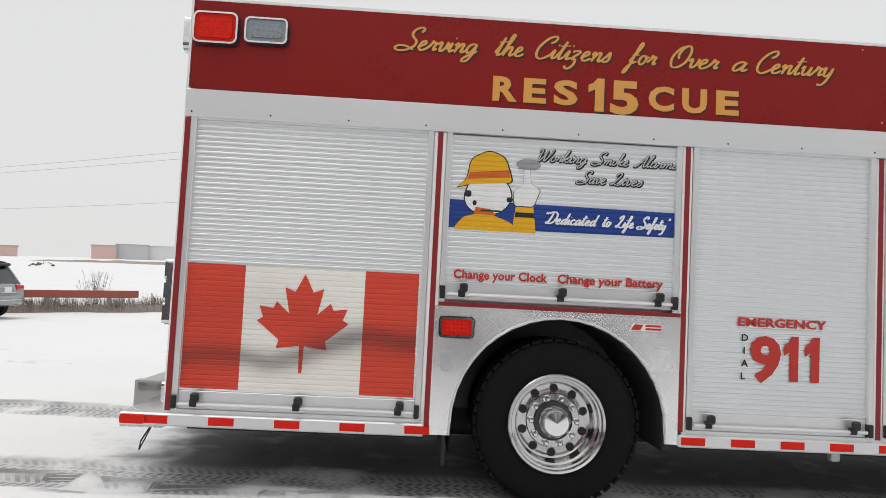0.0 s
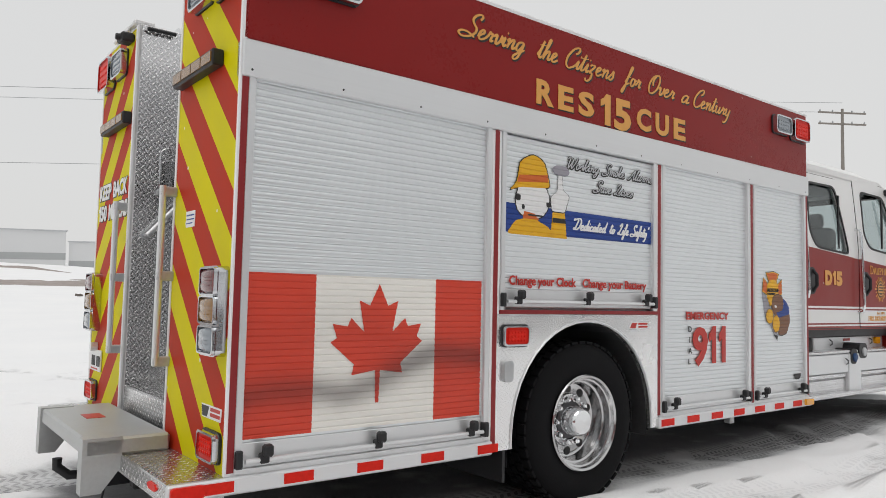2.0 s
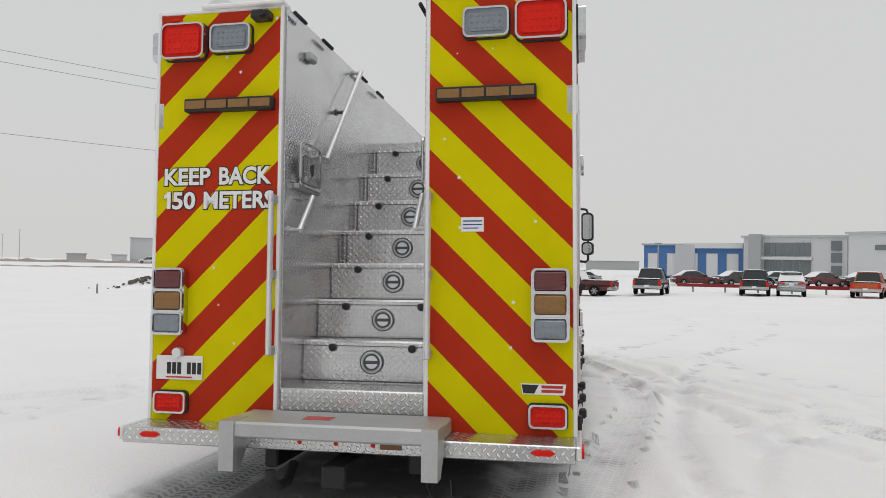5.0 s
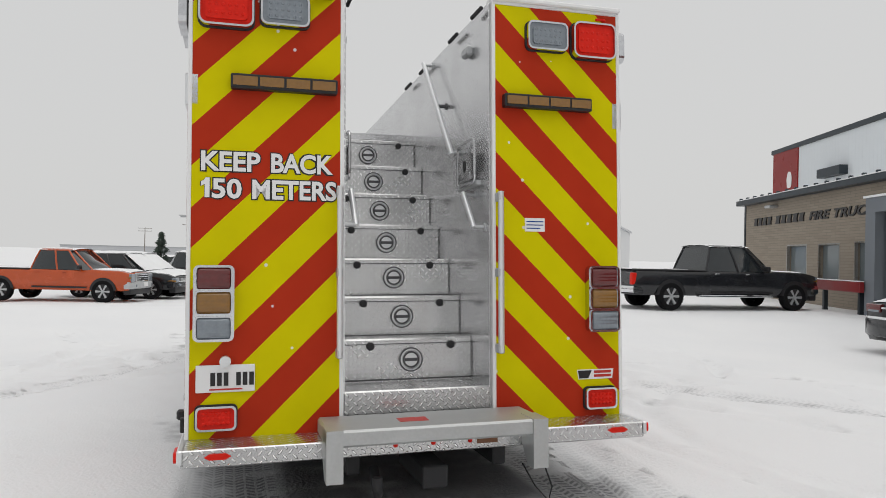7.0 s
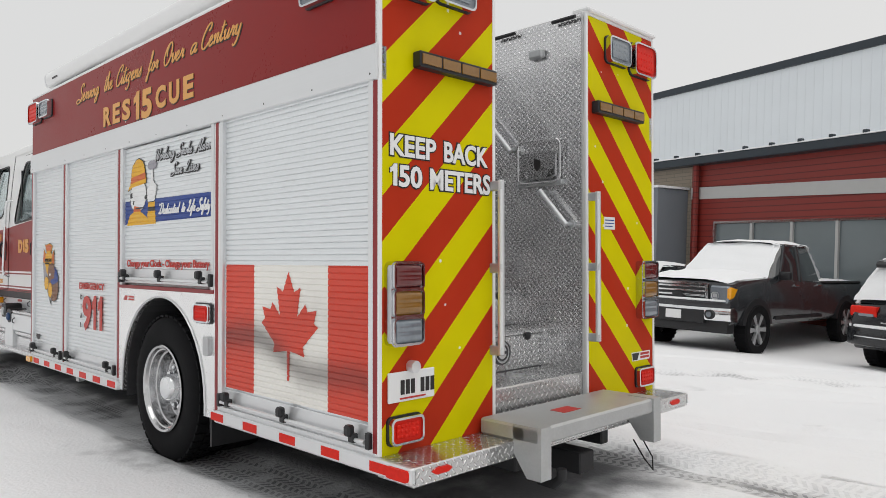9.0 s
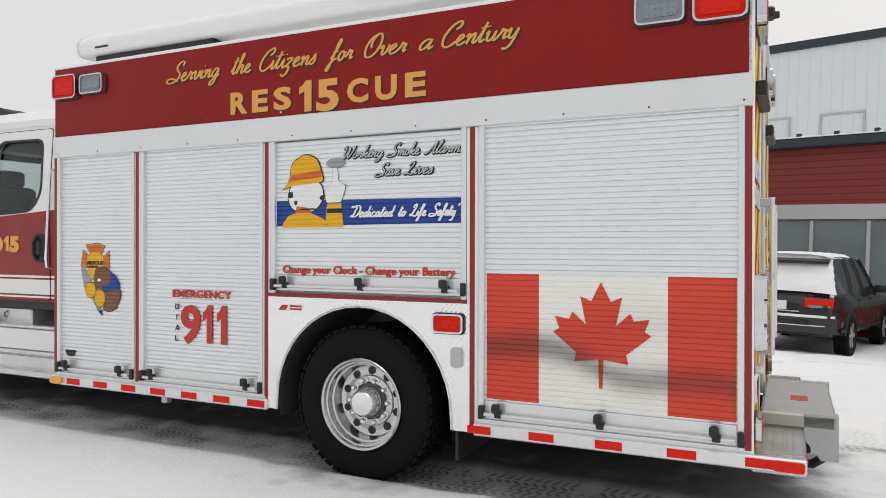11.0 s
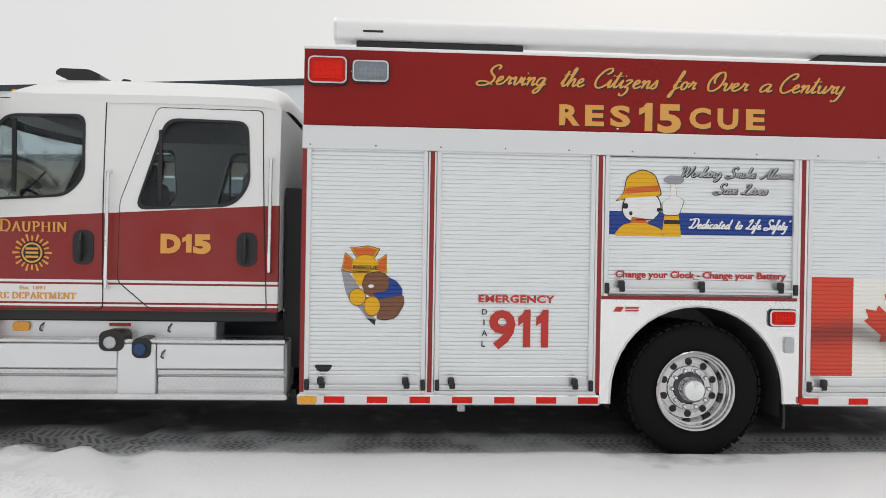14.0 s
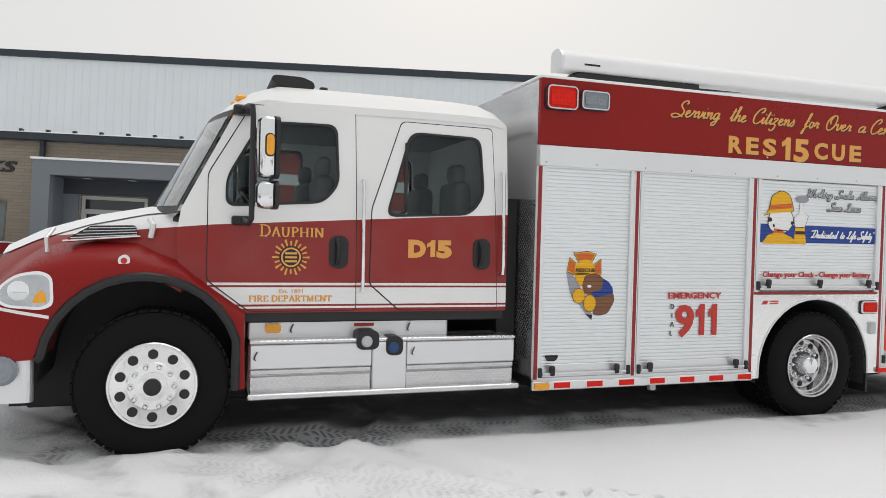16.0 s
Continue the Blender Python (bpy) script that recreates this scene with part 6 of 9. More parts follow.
for sd in (-1, 1):
    side_plate("cab_side", SHELL, [grow(WIN1, 0.02), grow(WIN2, 0.02)], sd, -0.05, 0.05, LIVERY, "white over red painted cab side")
    for dn, ol, win in (("front_door", DOOR1, WIN1), ("rear_door", DOOR2, WIN2)):
        gap = side_plate("door_gap", grow(ol, 0.007), [win], sd, -0.001, 0.003, BLACK)
        door = side_plate(dn, ol, [win], sd, 0.001, 0.007, LIVERY, "white over red cab door")
        seal = side_plate("window_seal", grow(win, 0.010), [grow(win, -0.010)], sd, 0.004, 0.010, BLACK, "black window seal", door)
        pane = side_plate("window_pane", grow(win, 0.0), [], sd, -0.020, 0.006, GLASS, "tinted door glass", door)
        pane.visible_shadow = False
        hx = 6.935 if dn == "front_door" else 5.745
        bm = bmesh.new()
        prism(bm, rrect(hx - 0.075, hx + 0.075, 1.69, 1.945, 0.06), "y", sd * (CY + 0.006), sd * (CY + 0.012))
        hd = part("door_handle", bm, BLACK, door, "black pull handle")
        bm = bmesh.new()
        tube(bm, [(hx + 0.02, sd * (CY + 0.008), 1.72), (hx + 0.01, sd * (CY + 0.05), 1.77), (hx + 0.01, sd * (CY + 0.05), 1.87), (hx + 0.02, sd * (CY + 0.008), 1.92)], 0.016, 8)
        part("pull_bar", bm, BLACK, hd, smooth=True)
    part("window_bar", boxes((6.385, 6.41, *sorted((sd * (tumble(2.4) - 0.012), sd * (tumble(2.4) + 0.002))), 2.16, 2.70)), BLACK, TRUCK)
    part("vent_bar", boxes((7.44, 7.47, *sorted((sd * (tumble(2.4) - 0.012), sd * (tumble(2.4) + 0.002))), 2.22, 2.76)), BLACK, TRUCK)
    for x, z0, z1 in ((6.752, 1.50, 2.40), (5.572, 1.63, 2.52)):
        bm = bmesh.new()
        y = lambda z, o: sd * (tumble(z) + o)
        tube(bm, [(x, y(z0, 0.0), z0 + 0.02), (x, y(z0, 0.055), z0 + 0.03), (x, y(z0, 0.065), z0 + 0.10), (x, y(z1, 0.065), z1 - 0.10), (x, y(z1, 0.055), z1 - 0.03), (x, y(z1, 0.0), z1 - 0.02)], 0.015, 10)
        part("cab_grab_handle", bm, CHROME, TRUCK, "upright bright grab handle", smooth=True)
    # lettering on the doors
    k = -1 if sd > 0 else 1
    put = lambda txt, x, z, h, w, m_, nm, sh=0.0, of=0.0, pr=0.0095: part(nm, on_side(lettering(txt, h, w, sh, of), sd, x, z, CY + pr), m_, TRUCK, "gold door lettering")
    for ch, u, w in (("D", 0.0, 0.135), ("1", 0.155, 0.062), ("5", 0.24, 0.115)):
        put(ch, 6.37 - u if sd > 0 else 6.02 + u, 1.793, 0.130, w, GOLD, "unit_lettering", 0, 0.07)
    part("town_lettering", on_side(penned("DAUPHIN", 0.072, 0.48, 0.0145, 0.0, 0.45, roman=True), sd, 7.535 if sd > 0 else 7.045, 1.928, CY + 0.0095), GOLD, TRUCK, "gold door lettering")
    part("department_lettering", on_side(penned("FIRE DEPARTMENT", 0.046, 0.62, 0.0115, 0.0, 0.5, roman=True, first=1.0), sd, 7.605 if sd > 0 else 6.985, 1.435, CY + 0.0095), GOLD, TRUCK, "gold door lettering")
    put("Est. 1891", 7.385 if sd > 0 else 7.205, 1.502, 0.028, 0.18, GOLD, "small_lettering", 0, 0.006)
    # door badge in plain shapes
    cx, cz = 7.30, 1.772
    bm = bmesh.new()
    lathe(bm, [(0.086, sd * (CY + 0.007)), (0.086, sd * (CY + 0.011)), (0.0, sd * (CY + 0.0115))], (cx, 0, cz), "y", 24)
    bd = part("door_badge", bm, INK, TRUCK, "dark round badge with gold rays")
    for i in range(20):
        t0 = 2 * math.pi * i / 20
        pts = [(cx + r * math.cos(t0 + d), cz + r * math.sin(t0 + d)) for r, d in ((0.088, -0.055), (0.125 if i % 2 else 0.14, -0.06), (0.125 if i % 2 else 0.14, 0.06), (0.088, 0.055))]
        bm = bmesh.new()
        prism(bm, pts, "y", sd * (CY + 0.007), sd * (CY + 0.0095))
        part("badge_ray", bm, GOLD, bd)
    bm = bmesh.new()
    plate(bm, [(cx + 0.075 * math.cos(t * math.pi / 12), cz + 0.075 * math.sin(t * math.pi / 12)) for t in range(24)], [[(cx + 0.062 * math.cos(t * math.pi / 12), cz + 0.062 * math.sin(t * math.pi / 12)) for t in range(24)]], "y", sd * (CY + 0.0115), sd * 0.001)
    for q in (-0.03, 0.0, 0.03):
        box(bm, cx - 0.045, cx + 0.045, *sorted((sd * (CY + 0.0115), sd * (CY + 0.0128))), cz + q - 0.008, cz + q + 0.008)
    part("badge_mark", bm, GOLD, bd)
    # running board
    s = sd
    yy = lambda a, b: sorted((s * a, s * b))
    part("running_board", boxes((5.44, 7.60, *yy(0.75, 1.125), 0.74, 1.135), (5.99, 7.60, *yy(0.75, 1.03), 1.135, 1.275), bev=0.012), ALU, TRUCK, "aluminium step and tank cover below the cab")
    part("tread_board", boxes((5.42, 7.61, *yy(0.95, 1.240), 0.712, 0.755), bev=0.008), TREAD, TRUCK, "chequer-plate lower step")
    part("tread_board", boxes((5.44, 7.60, *yy(1.00, 1.185), 1.118, 1.148), bev=0.008), TREAD, TRUCK, "chequer-plate upper step")
    part("tool_box", boxes((6.385, 6.66, *yy(1.10, 1.188), 0.745, 1.115), bev=0.008), ALU, TRUCK, "plain centre cover")
    for x0, x1 in ((5.45, 6.38), (6.665, 7.59)):
        part("tread_board", boxes((x0, x1, *yy(1.0, 1.165), 0.885, 0.925), bev=0.006), TREAD, TRUCK, "chequer-plate middle step")
        part("side_panel", boxes((x0, x1, *yy(1.12, 1.18), 0.932, 1.112), bev=0.006), ALU, TRUCK, "smooth aluminium skirt panel")
        part("side_panel", boxes((x0, x1, *yy(1.12, 1.155), 0.745, 0.872), bev=0.006), TREAD, TRUCK, "chequer-plate skirt panel")
    for lx, lz in ((7.55, 1.03), (7.27, 1.215), (6.33, 1.215), (6.33, 1.04)):
        bm = bmesh.new()
        ly = 1.18 if lz < 1.1 else 1.03
        tube(bm, [(lx, s * ly, lz - 0.03), (lx + 0.012, s * (ly + 0.016), lz - 0.02), (lx + 0.004, s * (ly + 0.02), lz + 0.01), (lx - 0.012, s * ly, lz + 0.03)], 0.006, 6)
        part("panel_latch", bm, SLATE_RING, TRUCK, "small wire panel latch", smooth=True)
    for cx, cz, lens in ((6.70, 1.135, BLACK), (6.485, 1.085, BLACK)):
        bm = bmesh.new()
        hw = 0.09 if cx > 6.6 else 0.07
        prism(bm, rrect(cx - hw, cx + hw, cz - 0.075, cz + 0.075, 0.05), "y", s * 1.03, s * 1.193)
        fl = part("filler_recess", bm, lens, TRUCK, "black filler recess")
        bm = bmesh.new()
        lathe(bm, [(0.044, s * 1.193), (0.044, s * 1.206), (0.03, s * 1.214), (0.0, s * 1.215)], (cx + 0.01, 0, cz - 0.01), "y", 18)
        part("filler_cap", bm, ALU_DULL if cx > 6.6 else mat("blue_filler_cap", (0.02, 0.06, 0.16), 0.5), fl)
    bm = bmesh.new()
    prism(bm, rrect(7.355, 7.475, 1.185, 1.255, 0.025), "y", s * 1.03, s * 1.055)
    part("amber_side_lamp", bm, LENS_A, TRUCK, "amber side lamp")
    part("red_label", boxes((6.62, 6.78, *yy(1.03, 1.033), 1.225, 1.25)), RED_V, TRUCK)
    part("cab_sill", boxes((5.52, 7.66, *yy(0.80, 1.09), 1.27, 1.36), bev=0.01), BLACK, TRUCK)
    # mirrors
    ym = s * 1.42
    swing = pose(7.52, ym, 0, 0, 0, s * 11) @ Matrix.Translation((-7.52, -ym, 0))
    bm = bmesh.new()
    tube(bm, [(7.70, s * 1.07, 2.86), (7.64, s * 1.28, 2.87), (7.62, s * 1.40, 2.85), (7.615, s * 1.42, 2.78), (7.615, s * 1.42, 2.05), (7.63, s * 1.38, 2.02), (7.66, s * 1.14, 2.05)], 0.020, 10)
    mir_ = part("mirror_arm", bm, BLACK, TRUCK, "black tubular mirror arm", smooth=True)
    bm = bmesh.new()
    box(bm, 7.46, 7.58, ym - 0.088, ym + 0.088, 2.345, 2.780, 0.045, 3)
    bmesh.ops.transform(bm, matrix=swing, verts=bm.verts)
    part("mirror_housing", bm, CHROME if s > 0 else BLACK, mir_, smooth=True)
    bm = bmesh.new()
    plate(bm, rrect(ym - 0.090, ym + 0.090, 2.342, 2.783, 0.05), [rrect(ym - 0.070, ym + 0.070, 2.37, 2.755, 0.04)], "x", 7.445, 0.03)
    bmesh.ops.transform(bm, matrix=swing, verts=bm.verts)
    part("mirror_rim", bm, BLACK, mir_)
    bm = bmesh.new()
    prism(bm, rrect(-0.073, 0.073, 2.366, 2.759, 0.04), "x", 0.0, 0.006)
    bmesh.ops.transform(bm, matrix=pose(7.452, ym, 0), verts=bm.verts)
    bmesh.ops.transform(bm, matrix=swing, verts=bm.verts)
    part("mirror_glass", bm, MIRROR, mir_)
    bm = bmesh.new()
    box(bm, 7.46, 7.59, ym - 0.088, ym + 0.088, 2.125, 2.325, 0.05, 3)
    bmesh.ops.transform(bm, matrix=swing, verts=bm.verts)
    part("convex_mirror_housing", bm, CHROME if s > 0 else BLACK, mir_, smooth=True)
    bm = bmesh.new()
    plate(bm, rrect(ym - 0.090, ym + 0.090, 2.123, 2.327, 0.06), [rrect(ym - 0.070, ym + 0.070, 2.145, 2.305, 0.05)], "x", 7.445, 0.03)
    bmesh.ops.transform(bm, matrix=swing, verts=bm.verts)
    part("mirror_rim", bm, BLACK, mir_)
    bm = bmesh.new()
    prism(bm, rrect(-0.073, 0.073, 2.142, 2.308, 0.05), "x", 0.0, 0.006)
    bmesh.ops.transform(bm, matrix=pose(7.452, ym, 0), verts=bm.verts)
    bmesh.ops.transform(bm, matrix=swing, verts=bm.verts)
    part("convex_mirror_glass", bm, MIRROR, mir_)
    if s > 0:
        bm = bmesh.new()
        prism(bm, rrect(7.485, 7.555, 2.49, 2.655, 0.033), "y", 1.504, 1.514)
        bmesh.ops.transform(bm, matrix=swing, verts=bm.verts)
        rpt = part("mirror_repeater", bm, BLACK, mir_, "amber repeater lamp in a dark rim")
        bm = bmesh.new()
        prism(bm, rrect(7.493, 7.547, 2.50, 2.645, 0.026), "y", 1.514, 1.522)
        bmesh.ops.transform(bm, matrix=swing, verts=bm.verts)
        part("lens", bm, LENS_A, rpt)
    for z in (2.86, 2.04):
        part("mirror_mount", boxes((7.60, 7.74, *yy(1.06, 1.17), z - 0.035, z + 0.035), bev=0.012), BLACK, mir_)
    # front fender
    top = [(7.62, 0.80), (7.63, 1.36), (7.93, 1.58), (8.12, 1.73), (8.40, 1.80), (8.75, 1.775), (9.05, 1.69), (9.28, 1.54), (9.40, 1.36), (9.42, 1.10)]
    archf = [(8.33 + 0.66 * math.cos(radians(a)) * (1.0 if a > 90 else 0.98), 0.985 + 0.64 * math.sin(radians(a))) for a in range(8, 173, 12)]
    loop = top + [(9.36, 1.04), (8.99, 1.06)] + archf + [(7.70, 0.80)]
    cc = (8.35, 1.2)
    lo = lambda y, dz, k_: [(cc[0] + (a - cc[0]) * k_, s * y, (b + dz * (1 if i < len(top) else 0.0) * min(1.0, max(0.0, (b - 1.0) / 0.5)))) for i, (a, b) in enumerate(loop)]
    bm = bmesh.new()
    loft(bm, [lo(0.80, 0.12, 0.985), lo(1.00, 0.055, 0.995), lo(1.13, 0.0, 1.0), lo(1.20, -0.055, 0.995), lo(1.235, -0.13, 0.985)], close=True)
    part("front_fender", bm, RED, TRUCK, "red rounded front fender", smooth=True)
    bm = bmesh.new()
    tube(bm, [(8.995, s * 1.238, 1.06)] + [(a, s * 1.238, b) for a, b in archf] + [(7.70, s * 1.238, 0.80)], 0.034, 8)
    part("arch_trim", bm, BLACK, TRUCK, "black wheel-arch trim", smooth=True)
    bm = bmesh.new()
    lp = [(9.0, 0.9)] + archf + [(7.72, 0.75)]
    loft(bm, [[(a, s * 1.19, b - 0.01) for a, b in lp], [(a, s * 0.55, b - 0.01) for a, b in lp]])
    box(bm, 7.6, 9.3, s * 0.55 - 0.01, s * 0.55 + 0.01, 0.6, 1.6)
    part("wheel_well", bm, DARK, TRUCK, "dark wheel housing")
    # headlamp
    bm = bmesh.new()
    hp = rounded([(8.89, 1.43), (8.90, 1.63), (8.98, 1.665), (9.12, 1.64), (9.22, 1.56), (9.25, 1.47), (9.18, 1.415), (8.96, 1.395)], 0.05)
    prism(bm, hp, "y", s * 1.08, s * 1.245)
    hl = part("headlamp", bm, CHROME, TRUCK, "clear headlamp with amber corner")
    bm = bmesh.new()
    prism(bm, [(9.06 + (a - 9.06) * 0.88, 1.525 + (b - 1.525) * 0.84) for a, b in hp], "y", s * 1.245, s * 1.253)
    part("lens", bm, HEADGLASS, hl)
    bm = bmesh.new()
    prism(bm, rounded([(8.935, 1.445), (8.935, 1.50), (8.965, 1.535), (9.0, 1.50), (9.02, 1.445)], 0.012), "y", s * 1.253, s * 1.256)
    part("amber_corner", bm, LENS_A, hl)
    bm = bmesh.new()
    lathe(bm, [(0.068, s * 1.252), (0.066, s * 1.257), (0.058, s * 1.257), (0.050, s * 1.2535), (0.0, s * 1.2535)], (9.10, 0, 1.53), "y", 24)
    part("reflector_bowl", bm, CHROME, hl, smooth=True)
    bm = bmesh.new()
    prism(bm, [(8.92, 1.335), (9.10, 1.37), (9.34, 1.425), (9.34, 1.445), (9.10, 1.392), (8.92, 1.357)], "y", s * 1.19, s * 1.24)
    part("fender_stripe", bm, PALE, TRUCK, "thin white fender stripe")
    bm = bmesh.new()
    lathe(bm, [(0.042, s * 1.13), (0.040, s * 1.212), (0.0, s * 1.214)], (8.46, 0, 1.735), "y", 16)
    em = part("fender_emblem", bm, PALE, TRUCK, "small white oval emblem")
    bm = bmesh.new()
    lathe(bm, [(0.022, s * 1.213), (0.020, s * 1.216), (0.0, s * 1.217)], (8.46, 0, 1.735), "y", 12)
    part("emblem_mark", bm, RED_V, em)
    part("hood_badge", boxes((8.80, 8.83, *yy(1.13, 1.16), 1.66, 1.69)), PALE, TRUCK)

# roof, back wall, floor
bm = bmesh.new()
loops = []
for x, zc, ye, ze, bw in ((5.515, 2.95, 1.03, 2.86, 0), (5.52, 3.02, 1.045, 2.90, 0), (5.535, 3.08, 1.052, 2.925, 0), (5.57, 3.13, 1.056, 2.94, 0), (5.65, 3.165, 1.058, 2.955, 0), (5.85, 3.182, 1.06, 2.962, 0), (6.2, 3.19, 1.06, 2.965, 0), (7.0, 3.195, 1.06, 2.96, 0), (7.35, 3.19, 1.055, 2.955, 0.02), (7.53, 3.12, 1.048, 2.93, 0.05), (7.66, 3.0, 1.04, 2.90, 0.10), (7.735, 2.885, 1.03, 2.875, 0.175)):
    row = []
    for i in range(13):
        u = -1 + i / 6
        row.append((x + bw * (1 - u * u), u * ye, zc - (zc - ze) * abs(u) ** 3.5))
    skirt = tumble(ze - 0.06) + 0.006
    loops.append([(x, -skirt, ze - 0.06)] + row + [(x, skirt, ze - 0.06)])
loft(bm, loops)
part("cab_roof", bm, LIVERY, TRUCK, "white cab roof", smooth=True)
part("cab_back_wall", boxes((5.515, 5.55, -1.06, 1.06, 1.35, 2.90)), PALE, TRUCK)
part("cab_floor", boxes((5.55, 7.62, -1.07, 1.07, 1.36, 1.42)), BLACK, TRUCK)
part("cab_headliner", boxes((5.56, 7.6, -1.0, 1.0, 2.88, 2.90)), SEAT, TRUCK)
part("dashboard", boxes((7.72, 8.15, -1.03, 1.03, 1.75, 2.10), bev=0.05), BLACK, TRUCK, "dark dashboard")
for y in (0.55, -0.55):
    for x in (6.95, 5.75):
        bm = bmesh.new()
        for x0, x1, hw, z0, z1, bv in ((0.0, 0.5, 0.27, 1.66, 1.82, 0.06), (-0.04, 0.12, 0.25, 1.80, 2.44, 0.07), (-0.02, 0.09, 0.13, 2.43, 2.60, 0.05), (0.08, 0.42, 0.2, 1.42, 1.68, 0.02)):
            box(bm, x + x0, x + x1, y - hw, y + hw, z0, z1, bv, 4)
        part("cab_seat", bm, SEAT, TRUCK, "dark grey cab seat", smooth=True)
bm = bmesh.new()
lathe(bm, [(0.21, -0.015), (0.225, 0.0), (0.21, 0.015), (0.195, 0.0)], (0, 0, 0), "x", 24, closed=True)
bmesh.ops.transform(bm, matrix=pose(7.52, 0.55, 2.10, 0, 35, 0), verts=bm.verts)
part("steering_wheel", bm, BLACK, TRUCK, smooth=True)


# windscreen and A-pillars
def wscreen(k0, k1, ys, off):
    rows = []
    for k in np.linspace(k0, k1, 13):
        row = []
        for u in np.linspace(-ys, ys, 25):
            hw = 1.075 + (1.015 - 1.075) * k
            row.append((8.12 + (7.735 - 8.12) * k + (0.24 - 0.05 * k) * (1 - u * u) + off, u * hw, 2.10 + (2.87 - 2.10) * k))
        rows.append(row)
    return rows


bm = bmesh.new()
loft(bm, wscreen(0.05, 0.95, 0.97, 0.008))
bmesh.ops.recalc_face_normals(bm, faces=bm.faces)
bmesh.ops.solidify(bm, geom=bm.faces[:], thickness=0.006)
ws = part("windscreen", bm, SCREEN, TRUCK, "curved windscreen", smooth=True)
ws.visible_shadow = False
bm = bmesh.new()
for a in (wscreen(-0.02, 1.02, 1.0, 0.0),):
    r = [[bm.verts.new(p) for p in row] for row in a]
    for i in range(12):
        for j in range(24):
            if i in (0, 11) or j in (0, 23):
                bm.faces.new((r[i][j], r[i][j + 1], r[i + 1][j + 1], r[i + 1][j]))
part("windscreen_frame", bm, BLACK, TRUCK, "black windscreen seal", smooth=True)
bm = bmesh.new()
tube(bm, [(8.26, 0.45, 2.10), (8.18, 0.52, 2.26), (8.05, 0.30, 2.52)], 0.008, 6)
tube(bm, [(8.26, -0.45, 2.10), (8.18, -0.40, 2.26), (8.05, -0.62, 2.52)], 0.008, 6)
part("wiper", bm, BLACK, TRUCK)

# hood
bm = bmesh.new()
sec = ((8.08, (0, 2.15), (0.55, 2.13), (0.90, 2.09), (1.07, 2.00), (1.115, 1.85), (1.12, 1.50)),
       (8.35, (0, 2.12), (0.52, 2.10), (0.82, 2.05), (0.98, 1.95), (1.03, 1.78), (1.05, 1.66)),
       (8.75, (0, 2.04), (0.48, 2.02), (0.74, 1.96), (0.90, 1.85), (0.98, 1.70), (1.00, 1.66)),
       (9.10, (0, 1.93), (0.45, 1.91), (0.68, 1.84), (0.83, 1.73), (0.95, 1.58), (0.98, 1.52)),
       (9.35, (0, 1.80), (0.42, 1.78), (0.62, 1.72), (0.77, 1.60), (0.90, 1.42), (0.95, 1.05)),
       (9.47, (0, 1.62), (0.38, 1.60), (0.56, 1.55), (0.70, 1.45), (0.82, 1.30), (0.88, 1.00)))
loops = []
for x, *h in sec:
    pts = [Vector((p[0], p[1])) for p in h]
    sm = []
    for i in range(len(pts) - 1):
        sm += [pts[i] * (1 - t) + pts[i + 1] * t for t in (0, 0.5)]
    sm.append(pts[-1])
    loops.append([(x, -p.x, p.y) for p in sm[::-1]] + [(x, p.x, p.y) for p in sm[1:]])
rg = loft(bm, loops)
bm.faces.new(rg[-1])
part("hood", bm, LIVERY, TRUCK, "white-topped red bonnet", smooth=True)
bm = bmesh.new()
loft(bm, [[(x + 0.0, y * 0.93, z + 0.012 + 0.02 * (1 - (y / 1.1) ** 2)) for x, y, z in lp[6:-6]] for lp in loops[:5]])
part("hood_snow", bm, SNOWCAP, TRUCK, "thin fresh snow on the bonnet", smooth=True)
for sd in (-1, 1):
    bm = bmesh.new()
    prism(bm, rounded([(8.39, 1.92), (8.41, 1.985), (8.70, 1.975), (8.86, 1.875)], 0.02), "y", sd * 0.88, sd * 1.005)
    vent = part("hood_intake", bm, BLACK, TRUCK, "dark side air intake with bright louvres")
    for i, (a, b) in enumerate(((8.405, 8.71), (8.40, 8.75), (8.395, 8.79), (8.392, 8.83))):
        z = 1.97 - i * 0.018
        bm = bmesh.new()
        tube(bm, [(a, sd * 1.007, z), (b, sd * 1.007, z - 0.012 - i * 0.006)], 0.0035, 6)
        part("louvre", bm, ALU, vent)
    bm = bmesh.new()
    tube(bm, [(8.37, sd * 1.01, 1.905), (8.62, sd * 1.01, 1.885), (8.88, sd * 1.0, 1.86)], 0.010, 6)
    part("intake_trim", bm, CHROME, vent)
    bm = bmesh.new()
    tube(bm, [(8.30, sd * 1.03, 1.90), (8.28, sd * 1.06, 1.99), (8.31, sd * 0.98, 2.03)], 0.022, 8)
    tube(bm, [(8.985, sd * 0.95, 1.78), (8.99, sd * 0.97, 1.88), (8.96, sd * 0.85, 1.95)], 0.014, 8)
    part("hood_latch", bm, ALU if sd > 0 else BLACK, TRUCK, smooth=True)
    bm = bmesh.new()
    lathe(bm, [(0.035, sd * 1.0), (0.03, sd * 1.06), (0.0, sd * 1.065)], (0, 0, 0), "y", 12)
    bm.free()
part("grille", boxes((9.46, 9.50, -0.62, 0.62, 1.05, 1.55), bev=0.02), CHROME, TRUCK, "bright front grille")
bm = bmesh.new()
